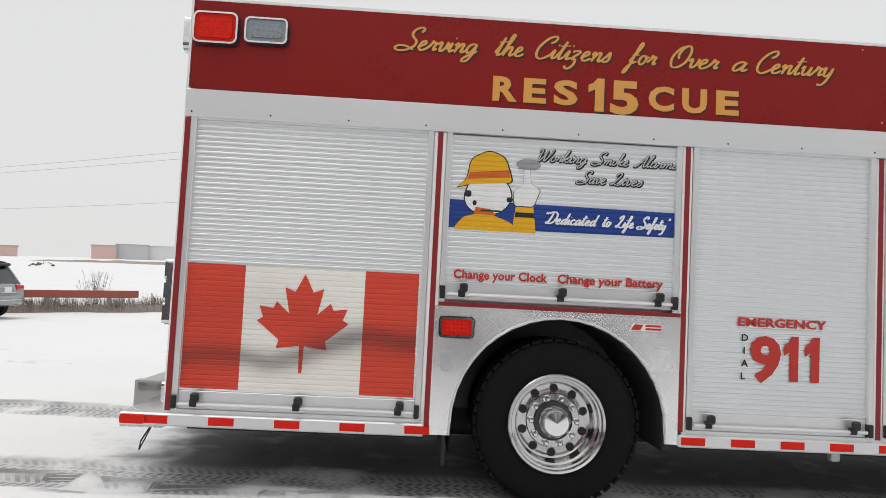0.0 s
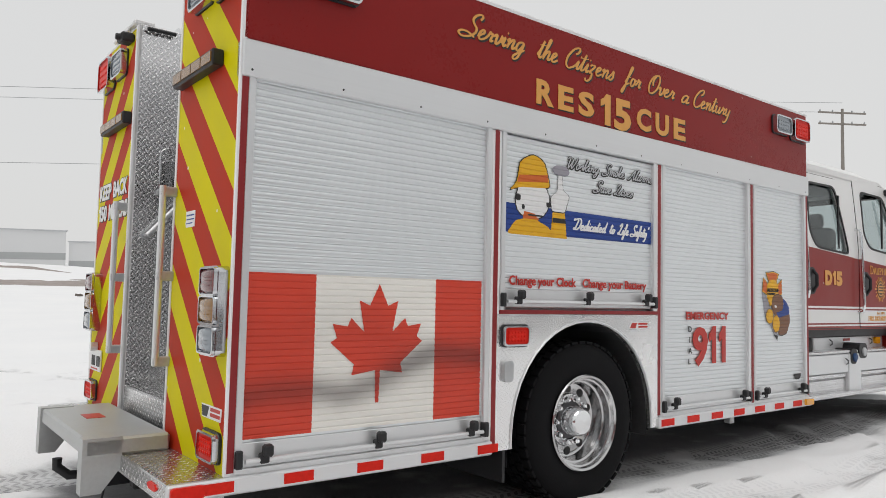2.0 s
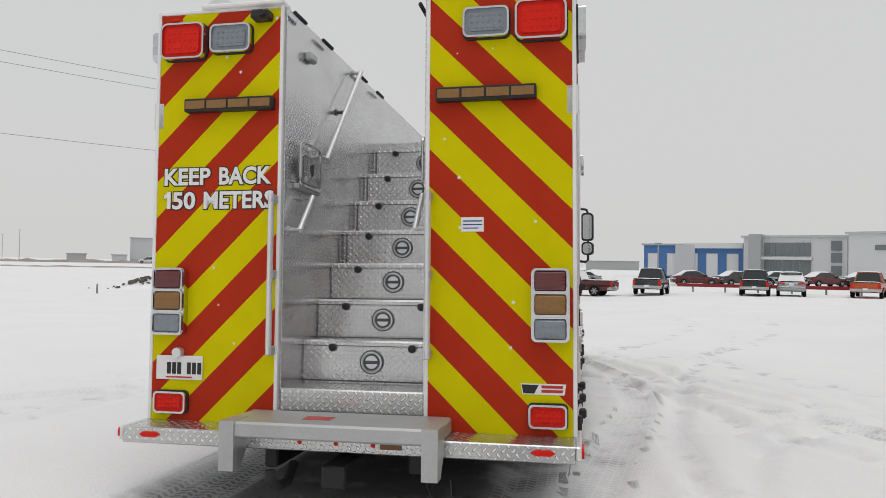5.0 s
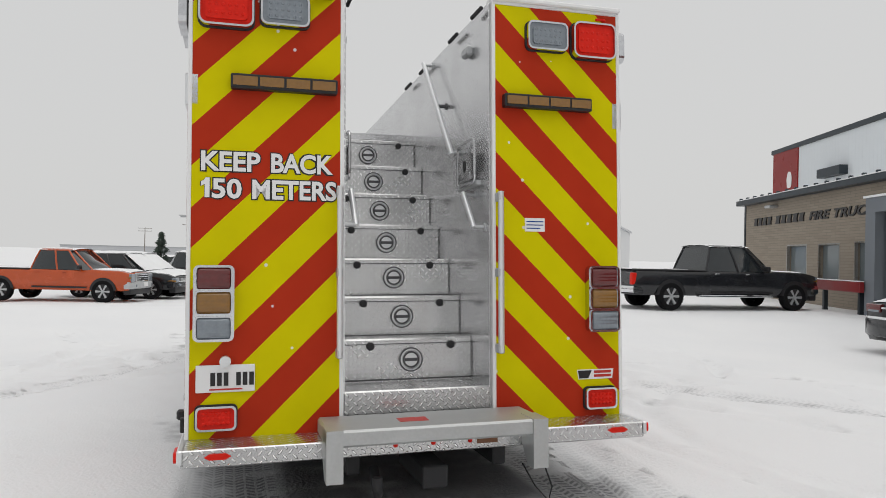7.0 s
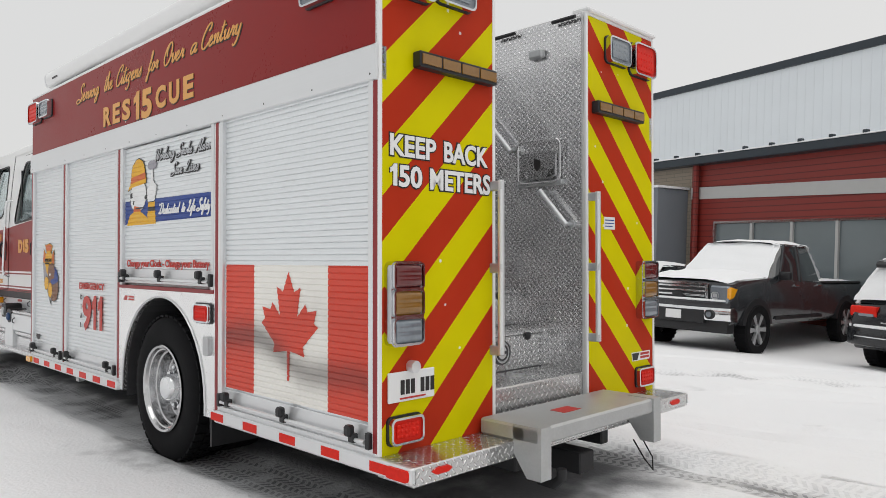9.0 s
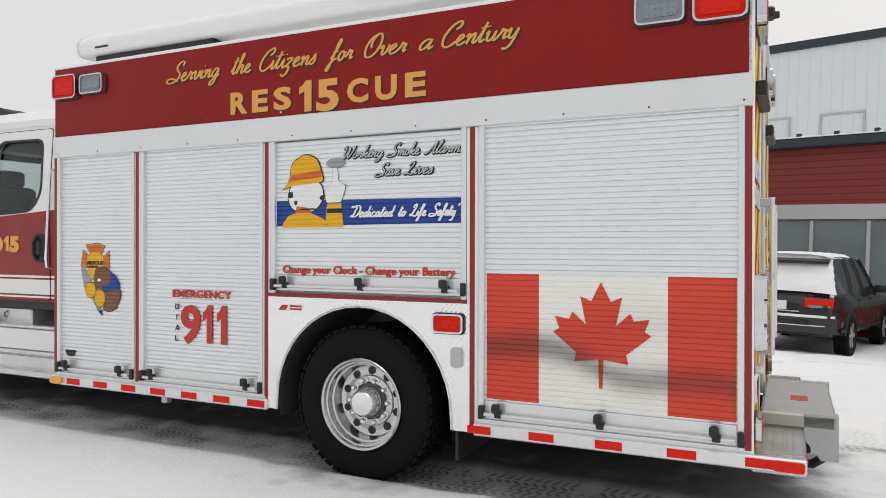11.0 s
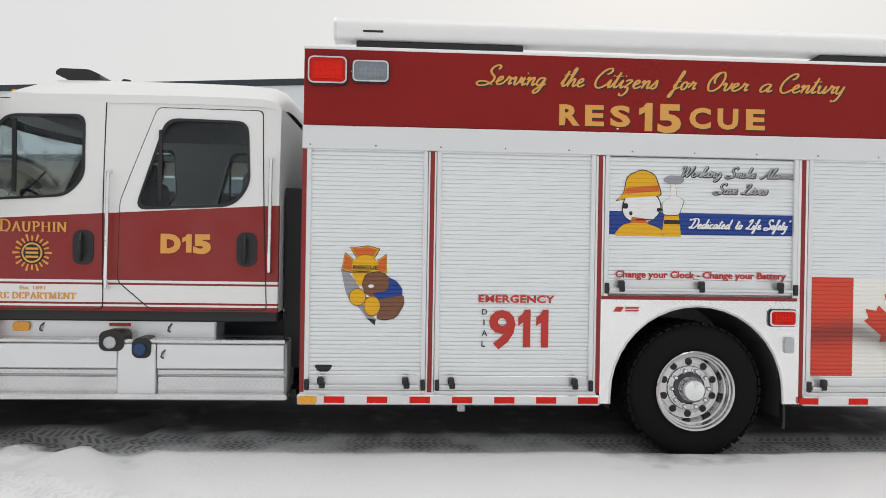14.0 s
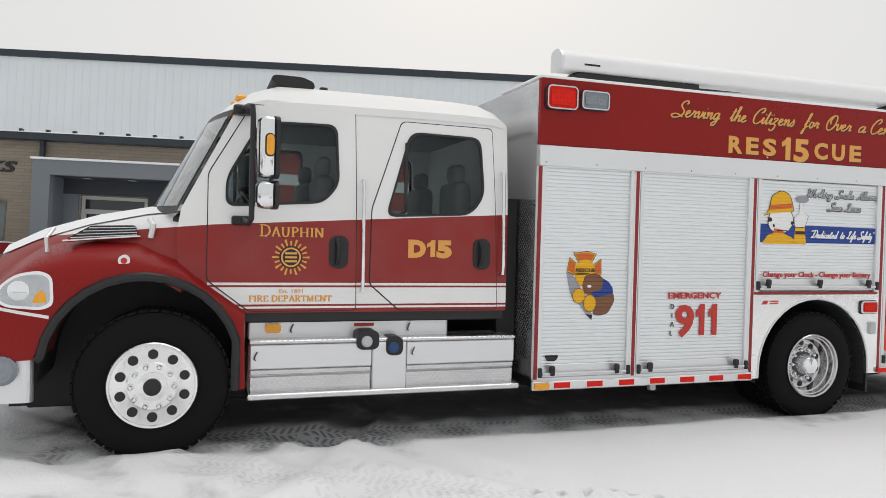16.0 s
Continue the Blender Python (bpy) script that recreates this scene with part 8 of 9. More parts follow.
    for sd in (-1, 1):
        y0, y1 = sorted((sd * Wd_ * 0.48, sd * Wd_ * 0.935))
        if pick:
            y0, y1 = sorted((sd * Wd_ * 0.78, sd * Wd_ * 0.95))
            part("tail_lamp", boxes((X(0) - 0.03, X(0) + 0.12, y0, y1, 0.72, 1.06), bev=0.02), LENS_R, car, "red tail lamp")
        else:
            y0, y1 = sorted((sd * Wd_ * 0.46, sd * Wd_ * 0.90))
            tl = part("tail_lamp", bow(y0, y1, Wd_ * 0.92, X(0) + 0.035, -1, zt0 - 0.19, zt0 - 0.03, 0.07, 0.34, 0.035, 6), LENS_R_DK if kind == "sedan" else LENS_R, car, "red tail lamp", smooth=True)
            part("reversing_lamp", bow(y0 + 0.04, y1 - 0.06, Wd_ * 0.92, X(0) + 0.031, -1, zt0 - 0.186, zt0 - 0.135, 0.07, 0.2, 0.015, 6), LENS_C, tl, "clear reversing lamp", smooth=True)
        y0, y1 = sorted((sd * Wd_ * 0.58, sd * Wd_ * 0.93))
        hl = part("headlamp", boxes((X(1) - 0.28, X(1) + 0.02, y0, y1, zt1 - (0.36 if pick else 0.24), zt1 - 0.05), bev=0.03), LENS_C, car, "clear headlamp")
        y0, y1 = sorted((sd * Wd_ * (0.84 if big else 0.86), sd * Wd_ * 0.962))
        part("indicator", boxes((X(1) - 0.34, X(1) + 0.012, y0, y1, zt1 - (0.28 if big else 0.22), zt1 - (0.07 if big else 0.14)), bev=0.03), LENS_A if big else LENS_A_DK, hl, "amber indicator")
        if big:
            y0, y1 = sorted((sd * Wd_ * 0.63, sd * Wd_ * 0.76))
            part("reflector", boxes((X(1) + 0.005, X(1) + 0.025, y0, y1, zt1 - 0.28, zt1 - 0.16), bev=0.03), ALU_DULL, hl, "bright reflector")
            part("lamp_surround", boxes((X(1) - 0.02, X(1) + 0.03, *sorted((sd * Wd_ * 0.575, sd * Wd_ * 0.592)), zt1 - 0.38, zt1 - 0.03), bev=0.006), BLACK, hl)
        bm = bmesh.new()
        xf_ = X(1) + (0.15 if big else 0.10)
        lathe(bm, [(0.085 if big else 0.055, xf_ - 0.10), (0.08 if big else 0.05, xf_), (0.0, xf_ + 0.004)], (0, sd * Wd_ * 0.66, zb + 0.20), "x", 16)
        fg = part("fog_lamp", bm, BLACK if big else LENS_C, car)
        if big:
            bm = bmesh.new()
            lathe(bm, [(0.05, xf_), (0.045, xf_ + 0.012), (0.0, xf_ + 0.016)], (0, sd * Wd_ * 0.66, zb + 0.20), "x", 14)
            part("fog_lens", bm, LENS_C, fg, smooth=True)
    bmat = CHROME if chrome else (ALU_DULL if pick else paint)
    rz0, rz1 = (zb + 0.06, zb + 0.27) if pick else ((zb + 0.08, zb + 0.42) if kind == "sedan" else (zb + 0.05, zb + 0.34))
    part("rear_bumper", bow(-Wd_ * 0.97, Wd_ * 0.97, Wd_ * 0.98, X(0) + (0.0 if pick else 0.08), -1, rz0, rz1, 0.10 if pick else 0.22, 0.30, 0.05), bmat, car, smooth=True)
    part("front_bumper", bow(-Wd_ * 0.97, Wd_ * 0.97, Wd_ * 0.98, X(1) + (0.0 if pick else -0.10), 1, zb + 0.08, zb + 0.33, 0.14 if pick else 0.20, 0.24, 0.06), bmat, car, smooth=True)
    if big:
        part("bumper_insert", bow(-0.56, 0.56, Wd_ * 0.98, X(1) + 0.012, 1, zb + 0.04, zb + 0.27, 0.14, 0.2, 0.02), BLACK, car, "black bumper insert", smooth=True)
        part("front_valance", bow(-Wd_ * 0.95, Wd_ * 0.95, Wd_ * 0.98, X(1) - 0.02, 1, zb + 0.30, zb + 0.43, 0.12, 0.24, 0.03), paint, car, smooth=True)
    if snow > 0.85:
        part("bumper_snow", bow(-Wd_ * 0.90, Wd_ * 0.90, Wd_ * 0.98, X(1) + (-0.01 if pick else -0.11), 1, zb + (0.42 if big else 0.31), zb + (0.455 if big else 0.35), 0.13 if pick else 0.19, 0.16, 0.018), SNOWCAP, car, "lying snow", smooth=True)
        if not pick:
            part("bumper_snow", bow(-Wd_ * 0.93, Wd_ * 0.93, Wd_ * 0.98, X(0) + 0.08, -1, rz1 - 0.015, rz1 + 0.03, 0.21, 0.16, 0.02), SNOWCAP, car, "lying snow", smooth=True)
    part("lower_bumper", bow(-Wd_ * 0.90, Wd_ * 0.90, Wd_ * 0.95, X(1) - 0.04, 1, zb - 0.12, zb + 0.11, 0.10, 0.24, 0.04), BLACK, car, smooth=True)
    part("lower_bumper", bow(-Wd_ * 0.86, Wd_ * 0.86, Wd_ * 0.95, X(0) + 0.12, -1, zb + 0.02, zb + 0.12, 0.12, 0.24, 0.03), BLACK, car, smooth=True)
    g = part("grille", boxes((X(1) - 0.05, X(1) + 0.015, -Wd_ * 0.54, Wd_ * 0.54, zt1 - 0.44 if pick else zt1 - 0.26, zt1 - 0.03), bev=0.02), BLACK, car, "dark grille")
    if pick:
        bm = bmesh.new()
        plate(bm, rrect(-Wd_ * 0.57, Wd_ * 0.57, zt1 - 0.46, zt1 - 0.01, 0.05), [rrect(-Wd_ * 0.52, Wd_ * 0.52, zt1 - 0.42, zt1 - 0.05, 0.04)], "x", X(1) - 0.02, 0.055)
        part("grille_frame", bm, CHROME if chrome else ALU_DULL, g, "bright grille surround")
        bm = bmesh.new()
        prism(bm, [(0.11 * math.cos(k * math.pi / 8), zt1 - 0.235 + 0.05 * math.sin(k * math.pi / 8)) for k in range(16)], "x", X(1) + 0.02, X(1) + 0.045)
        part("grille_emblem", bm, BLACK, g, "plain dark oval emblem")
    for i in range(5 if pick else 4):
        zz = zt1 - 0.085 - i * (0.075 if pick else 0.05)
        part("grille_bar", boxes((X(1), X(1) + 0.03, -Wd_ * 0.50, Wd_ * 0.50, zz - 0.016, zz + 0.016), bev=0.006), CHROME if pick else ALU_DULL, g)
    for e, t in ((-1, 0.0), (1, 1.0)):
        zpl = zb + (0.09 if big else 0.16) if e > 0 or pick else zt0 - (0.27 if kind == "sedan" else 0.24)
        part("number_plate", boxes((*sorted((X(t), X(t) + e * (0.172 if e > 0 else (0.12 if pick else 0.05)))), -0.15, 0.15, zpl, zpl + 0.15), bev=0.004), WHITE_V, car, "plain plate")
    if pick and chrome and not big:
        for sd in (-1, 1):
            part("running_board", boxes((X(0.33), X(0.73), *sorted((sd * (Wd_ - 0.08), sd * (Wd_ + 0.09))), zb - 0.03, zb + 0.03), bev=0.012), CHROME, car, "bright running board")
    if S["bed"]:
        zbd = lerp_line(S["line"], 0.2)
        part("bed_liner", boxes((X(0.02), X(0.375), -Wd_ * 0.80, Wd_ * 0.80, zbd + 0.016, zbd + 0.03)), BLACK, car)
        bm = bmesh.new()
        for sd in (-1, 1):
            tube(bm, [(X(0.0), sd * Wd_ * 0.88, zbd + 0.02), (X(0.38), sd * Wd_ * 0.88, zbd + 0.02)], 0.03, 6)
        part("bed_rail", bm, BLACK, car)
    if kind == "suv":
        part("tailgate_trim", bow(-Wd_ * 0.80, Wd_ * 0.80, Wd_ * 0.98, X(0) + 0.075, -1, zb + 0.185, zb + 0.205, 0.22, 0.1, 0.008), CHROME, car, "bright bumper trim", smooth=True)
        part("tailgate_strip", boxes((X(0) - 0.05, X(0) + 0.02, -0.36, 0.36, zt0 - 0.27, zt0 - 0.25), bev=0.004), CHROME, car)
        bm = bmesh.new()
        loft(bm, [[(X(r1) - 0.17 - 0.05 * (1 - v_ * v_), v_ * wt * 0.97, zr - 0.10), (X(r1) - 0.20 - 0.05 * (1 - v_ * v_), v_ * wt * 0.97, zr - 0.05), (X(r1) - 0.16, v_ * wt * 0.97, zr - 0.005), (X(r1) + 0.1, v_ * wt * 0.97, zr - 0.02)] for v_ in (-1, -0.6, -0.2, 0.2, 0.6, 1)], close=True)
        part("roof_spoiler", bm, BLACK, car, smooth=True)
        bm = bmesh.new()
        tube(bm, [(X(0.075), -0.02, zc + 0.30), (X(0.055), 0.45, zc + 0.22)], 0.012, 6)
        part("rear_wiper", bm, BLACK, car)
    if kind == "sedan":
        part("boot_trim", boxes((X(0) - 0.05, X(0) + 0.05, -Wd_ * 0.42, Wd_ * 0.42, zt0 - 0.115, zt0 - 0.08), bev=0.012), CHROME, car, "bright boot trim")
        part("boot_recess", boxes((X(0) - 0.03, X(0) + 0.05, -Wd_ * 0.42, Wd_ * 0.42, zt0 - 0.29, zt0 - 0.115), bev=0.01), BLACK, car)
    if big:
        for yw in (-0.45, 0.25):
            bm = bmesh.new()
            tube(bm, [(X(f0) - 0.10, yw, zc + 0.11), (X(f0) - 0.17, yw + 0.25, zc + 0.145), (X(f0) - 0.19, yw + 0.42, zc + 0.15)], 0.014, 6)
            part("wiper", bm, BLACK, car)
    # lying snow
    if snow > 0:
        rs = random.Random(name + kind + str(round(x)))

        def lay(nm, x0, x1, w0, w1, zf, th):
            n, m = 10, 8
            g0 = []
            for i in range(n + 1):
                row = []
                for j in range(m + 1):
                    u, v = i / n, -1 + 2 * j / m
                    ed = min(1.0, 4.0 * min(u, 1 - u) + 0.25) * (1 - abs(v) ** 6)
                    w = w0 + (w1 - w0) * u
                    xx = x0 + (x1 - x0) * u + rs.uniform(-0.02, 0.02)
                    row.append((xx, v * w + rs.uniform(-0.015, 0.015), zf(u, v) + th * ed * rs.uniform(0.75, 1.1)))
                g0.append(row)
            b = bmesh.new()
            loft(b, g0)
            part(nm, b, SNOWCAP, car, "lying snow", smooth=True)

        lay("roof_snow", X(r1) - 0.07, X(f1) + 0.06, wt * 1.03, wt * 1.0, lambda u, v: zr + 0.055 - 0.05 * abs(v) ** 3, 0.07 * snow)
        lay("hood_snow", X(f0) - 0.05, X(0.98), Wd_ * 0.90, Wd_ * (0.84 if big else 0.74), lambda u, v: lerp_line(S["line"], f0 + (0.965 - f0) * u) + 0.010 - 0.03 * abs(v) ** 4, (0.11 if big else 0.06) * snow)
        if snow > 0.85:
            lay("windscreen_snow", X(f1) - 0.02, X(f0) + 0.02, wt * 1.0, wb * 0.95, lambda u, v: (zr + 0.03) * (1 - u) + (zc + 0.03) * u + 0.02 - 0.02 * v * v, 0.035)
            lay("rear_glass_snow", X(r1) + 0.02, X(r0) - 0.03, wt * 1.0, wb * 0.99, lambda u, v: (zr + 0.03) * (1 - u) + (zc + 0.02) * u + (0.07 if kind == "sedan" else 0.035) * (1 - 0.6 * v * v), 0.045)
        if kind == "sedan":
            lay("boot_snow", X(0.02), X(r0) + 0.04, Wd_ * 0.78, Wd_ * 0.86, lambda u, v: lerp_line(S["line"], 0.02 + (r0 - 0.02) * u) + 0.012, 0.05 * snow)
        if S["bed"]:
            lay("bed_snow", X(0.01), X(0.37), Wd_ * 0.82, Wd_ * 0.82, lambda u, v: lerp_line(S["line"], 0.2) + 0.03, 0.05 * snow)
    return car


# beside the workshop
vehicle("sedan", "sedan", "dark grey sedan under fresh snow, nose to the workshop", P_GREY, 6.2, -13.0, -94, 1.0, ground=0.1)
vehicle("pickup_truck", "big_pickup", "dark grey pickup with chrome bumper under fresh snow", P_GREY, 3.3, -11.5, 85, 1.0, chrome=True, ground=0.1)
vehicle("suv", "suv", "black estate with fresh snow on its roof", P_BLACK, -0.59, -10.9, -105.5, 1.0, ground=0.1)
vehicle("pickup_truck", "long_pickup", "black crew-cab pickup beside the workshop", P_BLACK, 15.15, -13.0, -91.6, 0.5, chrome=True)
# far row ahead of the truck
vehicle("pickup_truck", "pickup", "orange pickup dusted with snow", P_ORANGE, 25.4, 7.1, -106, 0.6)
vehicle("suv", "suv", "black estate dusted with snow", P_BLACK, 27.6, 5.2, -108, 1.0)
vehicle("suv", "suv", "dark grey estate dusted with snow", P_GREY, 30.2, 4.9, -108, 1.0)
vehicle("pickup_truck", "pickup", "black and chrome pickup with snow on its roof", P_BLACK, 33.0, 3.0, -112, 1.0, chrome=True)
vehicle("sedan", "sedan", "white sedan under fresh snow", P_WHITE, 43.6, 2.6, 55, 1.0)
vehicle("suv", "suv", "dark green estate with snow on its glass", P_GREEN, 45.2, 1.2, 42, 1.0)
vehicle("pickup_truck", "pickup", "maroon pickup with snow in its bed", P_MAROON, 51.5, -0.9, 72, 1.0)
vehicle("pickup_truck", "pickup", "dark grey pickup under snow by a red rail", P_GREY, 51.5, -6.35, -12, 0.8)
vehicle("pickup_truck", "pickup", "black pickup under snow parked at a red rail", P_BLACK, 54.5, -14.2, -14, 0.8)
vehicle("suv", "suv", "silver estate under snow parked at a red rail", P_SILVER, 54.8, -16.8, -14, 1.0)
vehicle("pickup_truck", "pickup", "orange pickup under snow parked at a red rail", P_ORANGE, 54.8, -22.2, -24, 0.8)
vehicle("suv", "suv", "black estate with a boxy tail", P_BLACK, 42.9, -21.1, -28, 0.4)
for i in range(9):
    vehicle("sedan" if i % 3 else "suv", "sedan" if i % 3 else "suv", "far parked car under snow", (P_SILVER, P_GREY, P_BLACK, P_MAROON)[i % 4], 62 + i * 4.6, 10.5 - i * 1.5, 60 + 9 * (i % 3), 1.0)
for i in range(5):
    vehicle("sedan", "sedan", "far parked car under snow before the blue hall", (P_MAROON, P_GREY, P_SILVER)[i % 3], 76 + i * 1.0, -13.0 - i * 4.5, -80 + 14 * (i % 2), 1.0)
for x, y in ((172, 113), (176, 107), (181, 99)):
    vehicle("suv", "suv", "far white vehicle before the grey hall", P_WHITE, x, y, 120, 0.9)
vehicle("suv", "suv", "black estate parked far across the field", P_BLACK, 58.0, 88.6, 140, 0.6)
# behind the truck at the field's edge
vehicle("suv", "suv", "silver estate at the edge of the yard", P_SILVER, -13.2, 17.5, 174, 0.2)


# ---------- rails, poles, trees, far buildings ----------
WOODP = mat("weathered_pole_timber", (0.24, 0.22, 0.20), 0.85, var=0.25, scale=4, bump=0.4)


def beam(name, p, q, z0, z1, label, posts=5, paint=TRIM_RED):
    a, b = Vector(p), Vector(q)
    d = (b - a).normalized()
    n = Vector((-d.y, d.x)) * 0.08
    th = thing(name, label, "guard rail", Matrix.Translation((a.x, a.y, 0)))
    bm = bmesh.new()
    pts = []
    for z in (z0, z1):
        for c in (Vector((0, 0)) - n, (b - a) - n, (b - a) + n, n):
            pts.append((c.x, c.y, z))
    hexa(bm, pts, 0.015)
    part("beam", bm, paint, th, "red painted beam")
    for i in range(posts):
        c = (b - a) * ((i + 0.5) / posts)
        part("post", boxes((c.x - 0.06, c.x + 0.06, c.y - 0.06, c.y + 0.06, gz(a.x + c.x, a.y + c.y) - 0.2, z0 + 0.02)), WOODP, th)


FADED_RED = mat("faded_red_rail_paint", (0.30, 0.085, 0.065), 0.7, var=0.25, scale=2.0)
beam("guard_rail", (-14.2, 19.7), (-8.7, 22.3), 0.66, 0.93, "faded red guard rail at the field's edge", 3, FADED_RED)
beam("guard_rail", (60.0, -9.2), (58.3, -32.0), 0.24, 0.52, "red guard rail along the far lot", 9)
STEEL = mat("galvanised_steel", (0.36, 0.37, 0.38), 0.5, 0.4, var=0.15)


def power_pole(x, y, h, arms, cans, turn=0):
    z = gz(x, y) - 0.2
    th = thing("utility_pole", "weathered utility pole with crossarms", "utility pole", pose(x, y, z, 0, 0, turn), "utility poles")
    bm = bmesh.new()
    lathe(bm, [(0.17, 0), (0.16, h * 0.5), (0.11, h), (0.0, h + 0.02)], (0, 0, 0), "z", 12)
    part("pole", bm, WOODP, th, smooth=True)
    for i in range(arms):
        zz = h - 0.35 - i * 0.95
        ar = part("crossarm", boxes((-0.06, 0.06, -2.2, 2.2, zz - 0.07, zz + 0.07), bev=0.01), WOODP, th)
        for yy in (-2.05, -0.9, 0.9, 2.05):
            bm = bmesh.new()
            lathe(bm, [(0.05, zz + 0.07), (0.07, zz + 0.15), (0.03, zz + 0.25), (0, zz + 0.26)], (0, yy, 0), "z", 8)
            part("insulator", bm, STEEL, ar)
    for i in range(cans):
        bm = bmesh.new()
        yy = (-1.0, 0.0, 1.0)[i % 3] if cans > 1 else 0.5
        lathe(bm, [(0.0, h - 4.4), (0.40, h - 4.35), (0.42, h - 3.4), (0.2, h - 3.3), (0.0, h - 3.28)], (0.3 if yy == 0 else 0.0, yy, 0), "z", 14)
        part("transformer", bm, STEEL, th, "grey pole transformer", smooth=True)
    return th


mp = power_pole(109, 4.1, 13.0, 2, 3)
bm = bmesh.new()
tube(bm, [(0, 0.1, 6.5), (-0.2, 2.0, 7.2), (-0.3, 4.2, 7.5)], 0.05, 6)
la = part("lamp_arm", bm, STEEL, mp)
part("lamp_head", boxes((-0.45, -0.15, 4.0, 4.8, 7.42, 7.56), bev=0.04), STEEL, la)
power_pole(164, 5.85, 10.9, 2, 1)
power_pole(190, 11.5, 9.4, 1, 0)
power_pole(268, 31.0, 10.5, 2, 0)


def street_lamp(x, y, h, arm, turn=0):
    th = thing("street_lamp", "slender grey street lamp with a small head", "street lamp", pose(x, y, gz(x, y) - 0.2, 0, 0, turn), "street lamps")
    bm = bmesh.new()
    lathe(bm, [(0.12, 0), (0.10, 1.0), (0.07, h), (0.0, h + 0.02)], (0, 0, 0), "z", 10)
    post = part("pole", bm, STEEL, th, smooth=True)
    if arm:
        bm = bmesh.new()
        tube(bm, [(0, 0, h - 0.05), (0, arm * 0.5, h + 0.12), (0, arm, h + 0.15)], 0.05, 6)
        part("lamp_arm", bm, STEEL, post)
    part("lamp_head", boxes((-0.22, 0.22, arm - 0.4, arm + 0.4, h + 0.08, h + 0.26), bev=0.05), STEEL, th)


for x, y, h, arm in ((173, 175, 8.4, 0.0), (184, 163, 9.2, 0.0), (214, 196, 9.0, 0.0), (182, 116, 9.0, 0.0), (97, 5.9, 6.6, 1.6), (80, -9.6, 4.4, 0.0)):
    street_lamp(x, y, h, arm)
# ladder-like sign frame beside the pole
sf = thing("sign_frame", "grey steel sign frame with stacked plates", "sign", pose(100, 5.1, gz(100, 5.1) - 0.1))
for yy in (-0.62, 0.62):
    part("post", boxes((-0.06, 0.06, yy - 0.06, yy + 0.06, 0, 5.0), bev=0.01), STEEL, sf)
for zz in (2.6, 3.5, 4.3):
    part("sign_plate", boxes((-0.10, -0.06, -0.72, 0.72, zz, zz + 0.5), bev=0.01), STEEL, sf)


def wire(a, b, sag):
    bm = bmesh.new()
    pts = [(a[0] + (b[0] - a[0]) * t, a[1] + (b[1] - a[1]) * t, a[2] + (b[2] - a[2]) * t - sag * 4 * t * (1 - t)) for t in np.linspace(0, 1, 17)]
    tube(bm, pts, 0.022, 5)
    solo("overhead_wire", bm, STEEL, "thin overhead power wire against the sky", "wire", "overhead wires", smooth=True)


for z0 in (16.5, 15.7, 10.8):
    wire((63, 23, z0), (-99, 123, z0), 1.2)
for wx, wy in ((63, 23), (-99, 123)):
    power_pole(wx, wy, 17.0, 2, 0, 60)

# a spruce
BARK = mat("spruce_bark", (0.09, 0.07, 0.055), 0.9, var=0.3)
NEEDLE = mat("snowy_spruce_needles", (0.055, 0.075, 0.06), 0.8, var=0.5, scale=12)


def spruce(x, y, h):
    th = thing("spruce_tree", "dark spruce tree dusted with snow", "tree", pose(x, y, gz(x, y) - 0.05))
    bm = bmesh.new()
    lathe(bm, [(0.12, 0), (0.07, h * 0.5), (0.015, h)], (0, 0, 0), "z", 8)
    part("trunk", bm, BARK, th)
    rs = random.Random(7)
    vs, fs = [], []
    for i in range(1500):
        u = rs.random() ** 0.8
        z = 0.25 + (h - 0.25) * u
        tier = 0.65 + 0.35 * math.cos(z * 11)
        r = (1 - u) ** 0.85 * h * 0.30 * tier * (0.3 + 0.7 * rs.random() ** 0.5) + 0.03
        a = rs.random() * 2 * math.pi
        c = Vector((r * math.cos(a), r * math.sin(a), z - 0.25 * r + rs.uniform(-0.05, 0.05)))
        s = rs.uniform(0.07, 0.16)
        d1 = Vector((math.cos(a), math.sin(a), -0.35 + rs.uniform(-0.2, 0.3))) * s * 1.6
        d2 = Vector((-math.sin(a), math.cos(a), rs.uniform(-0.3, 0.3))) * s * 0.6
        k = len(vs)
        vs += [c - d1 * 0.4 - d2 * 0.3, c + d1, c - d1 * 0.4 + d2, c + Vector((0, 0, 0.05))]
        fs += [(k, k + 1, k + 3), (k + 1, k + 2, k + 3), (k, k + 3, k + 2)]
    me = bpy.data.meshes.new("crown")
    me.from_pydata([tuple(v) for v in vs], [], fs)
    me.materials.append(NEEDLE)
    cr = new("crown", me)
    cr.parent = th


spruce(54, 6.3, 3.5)


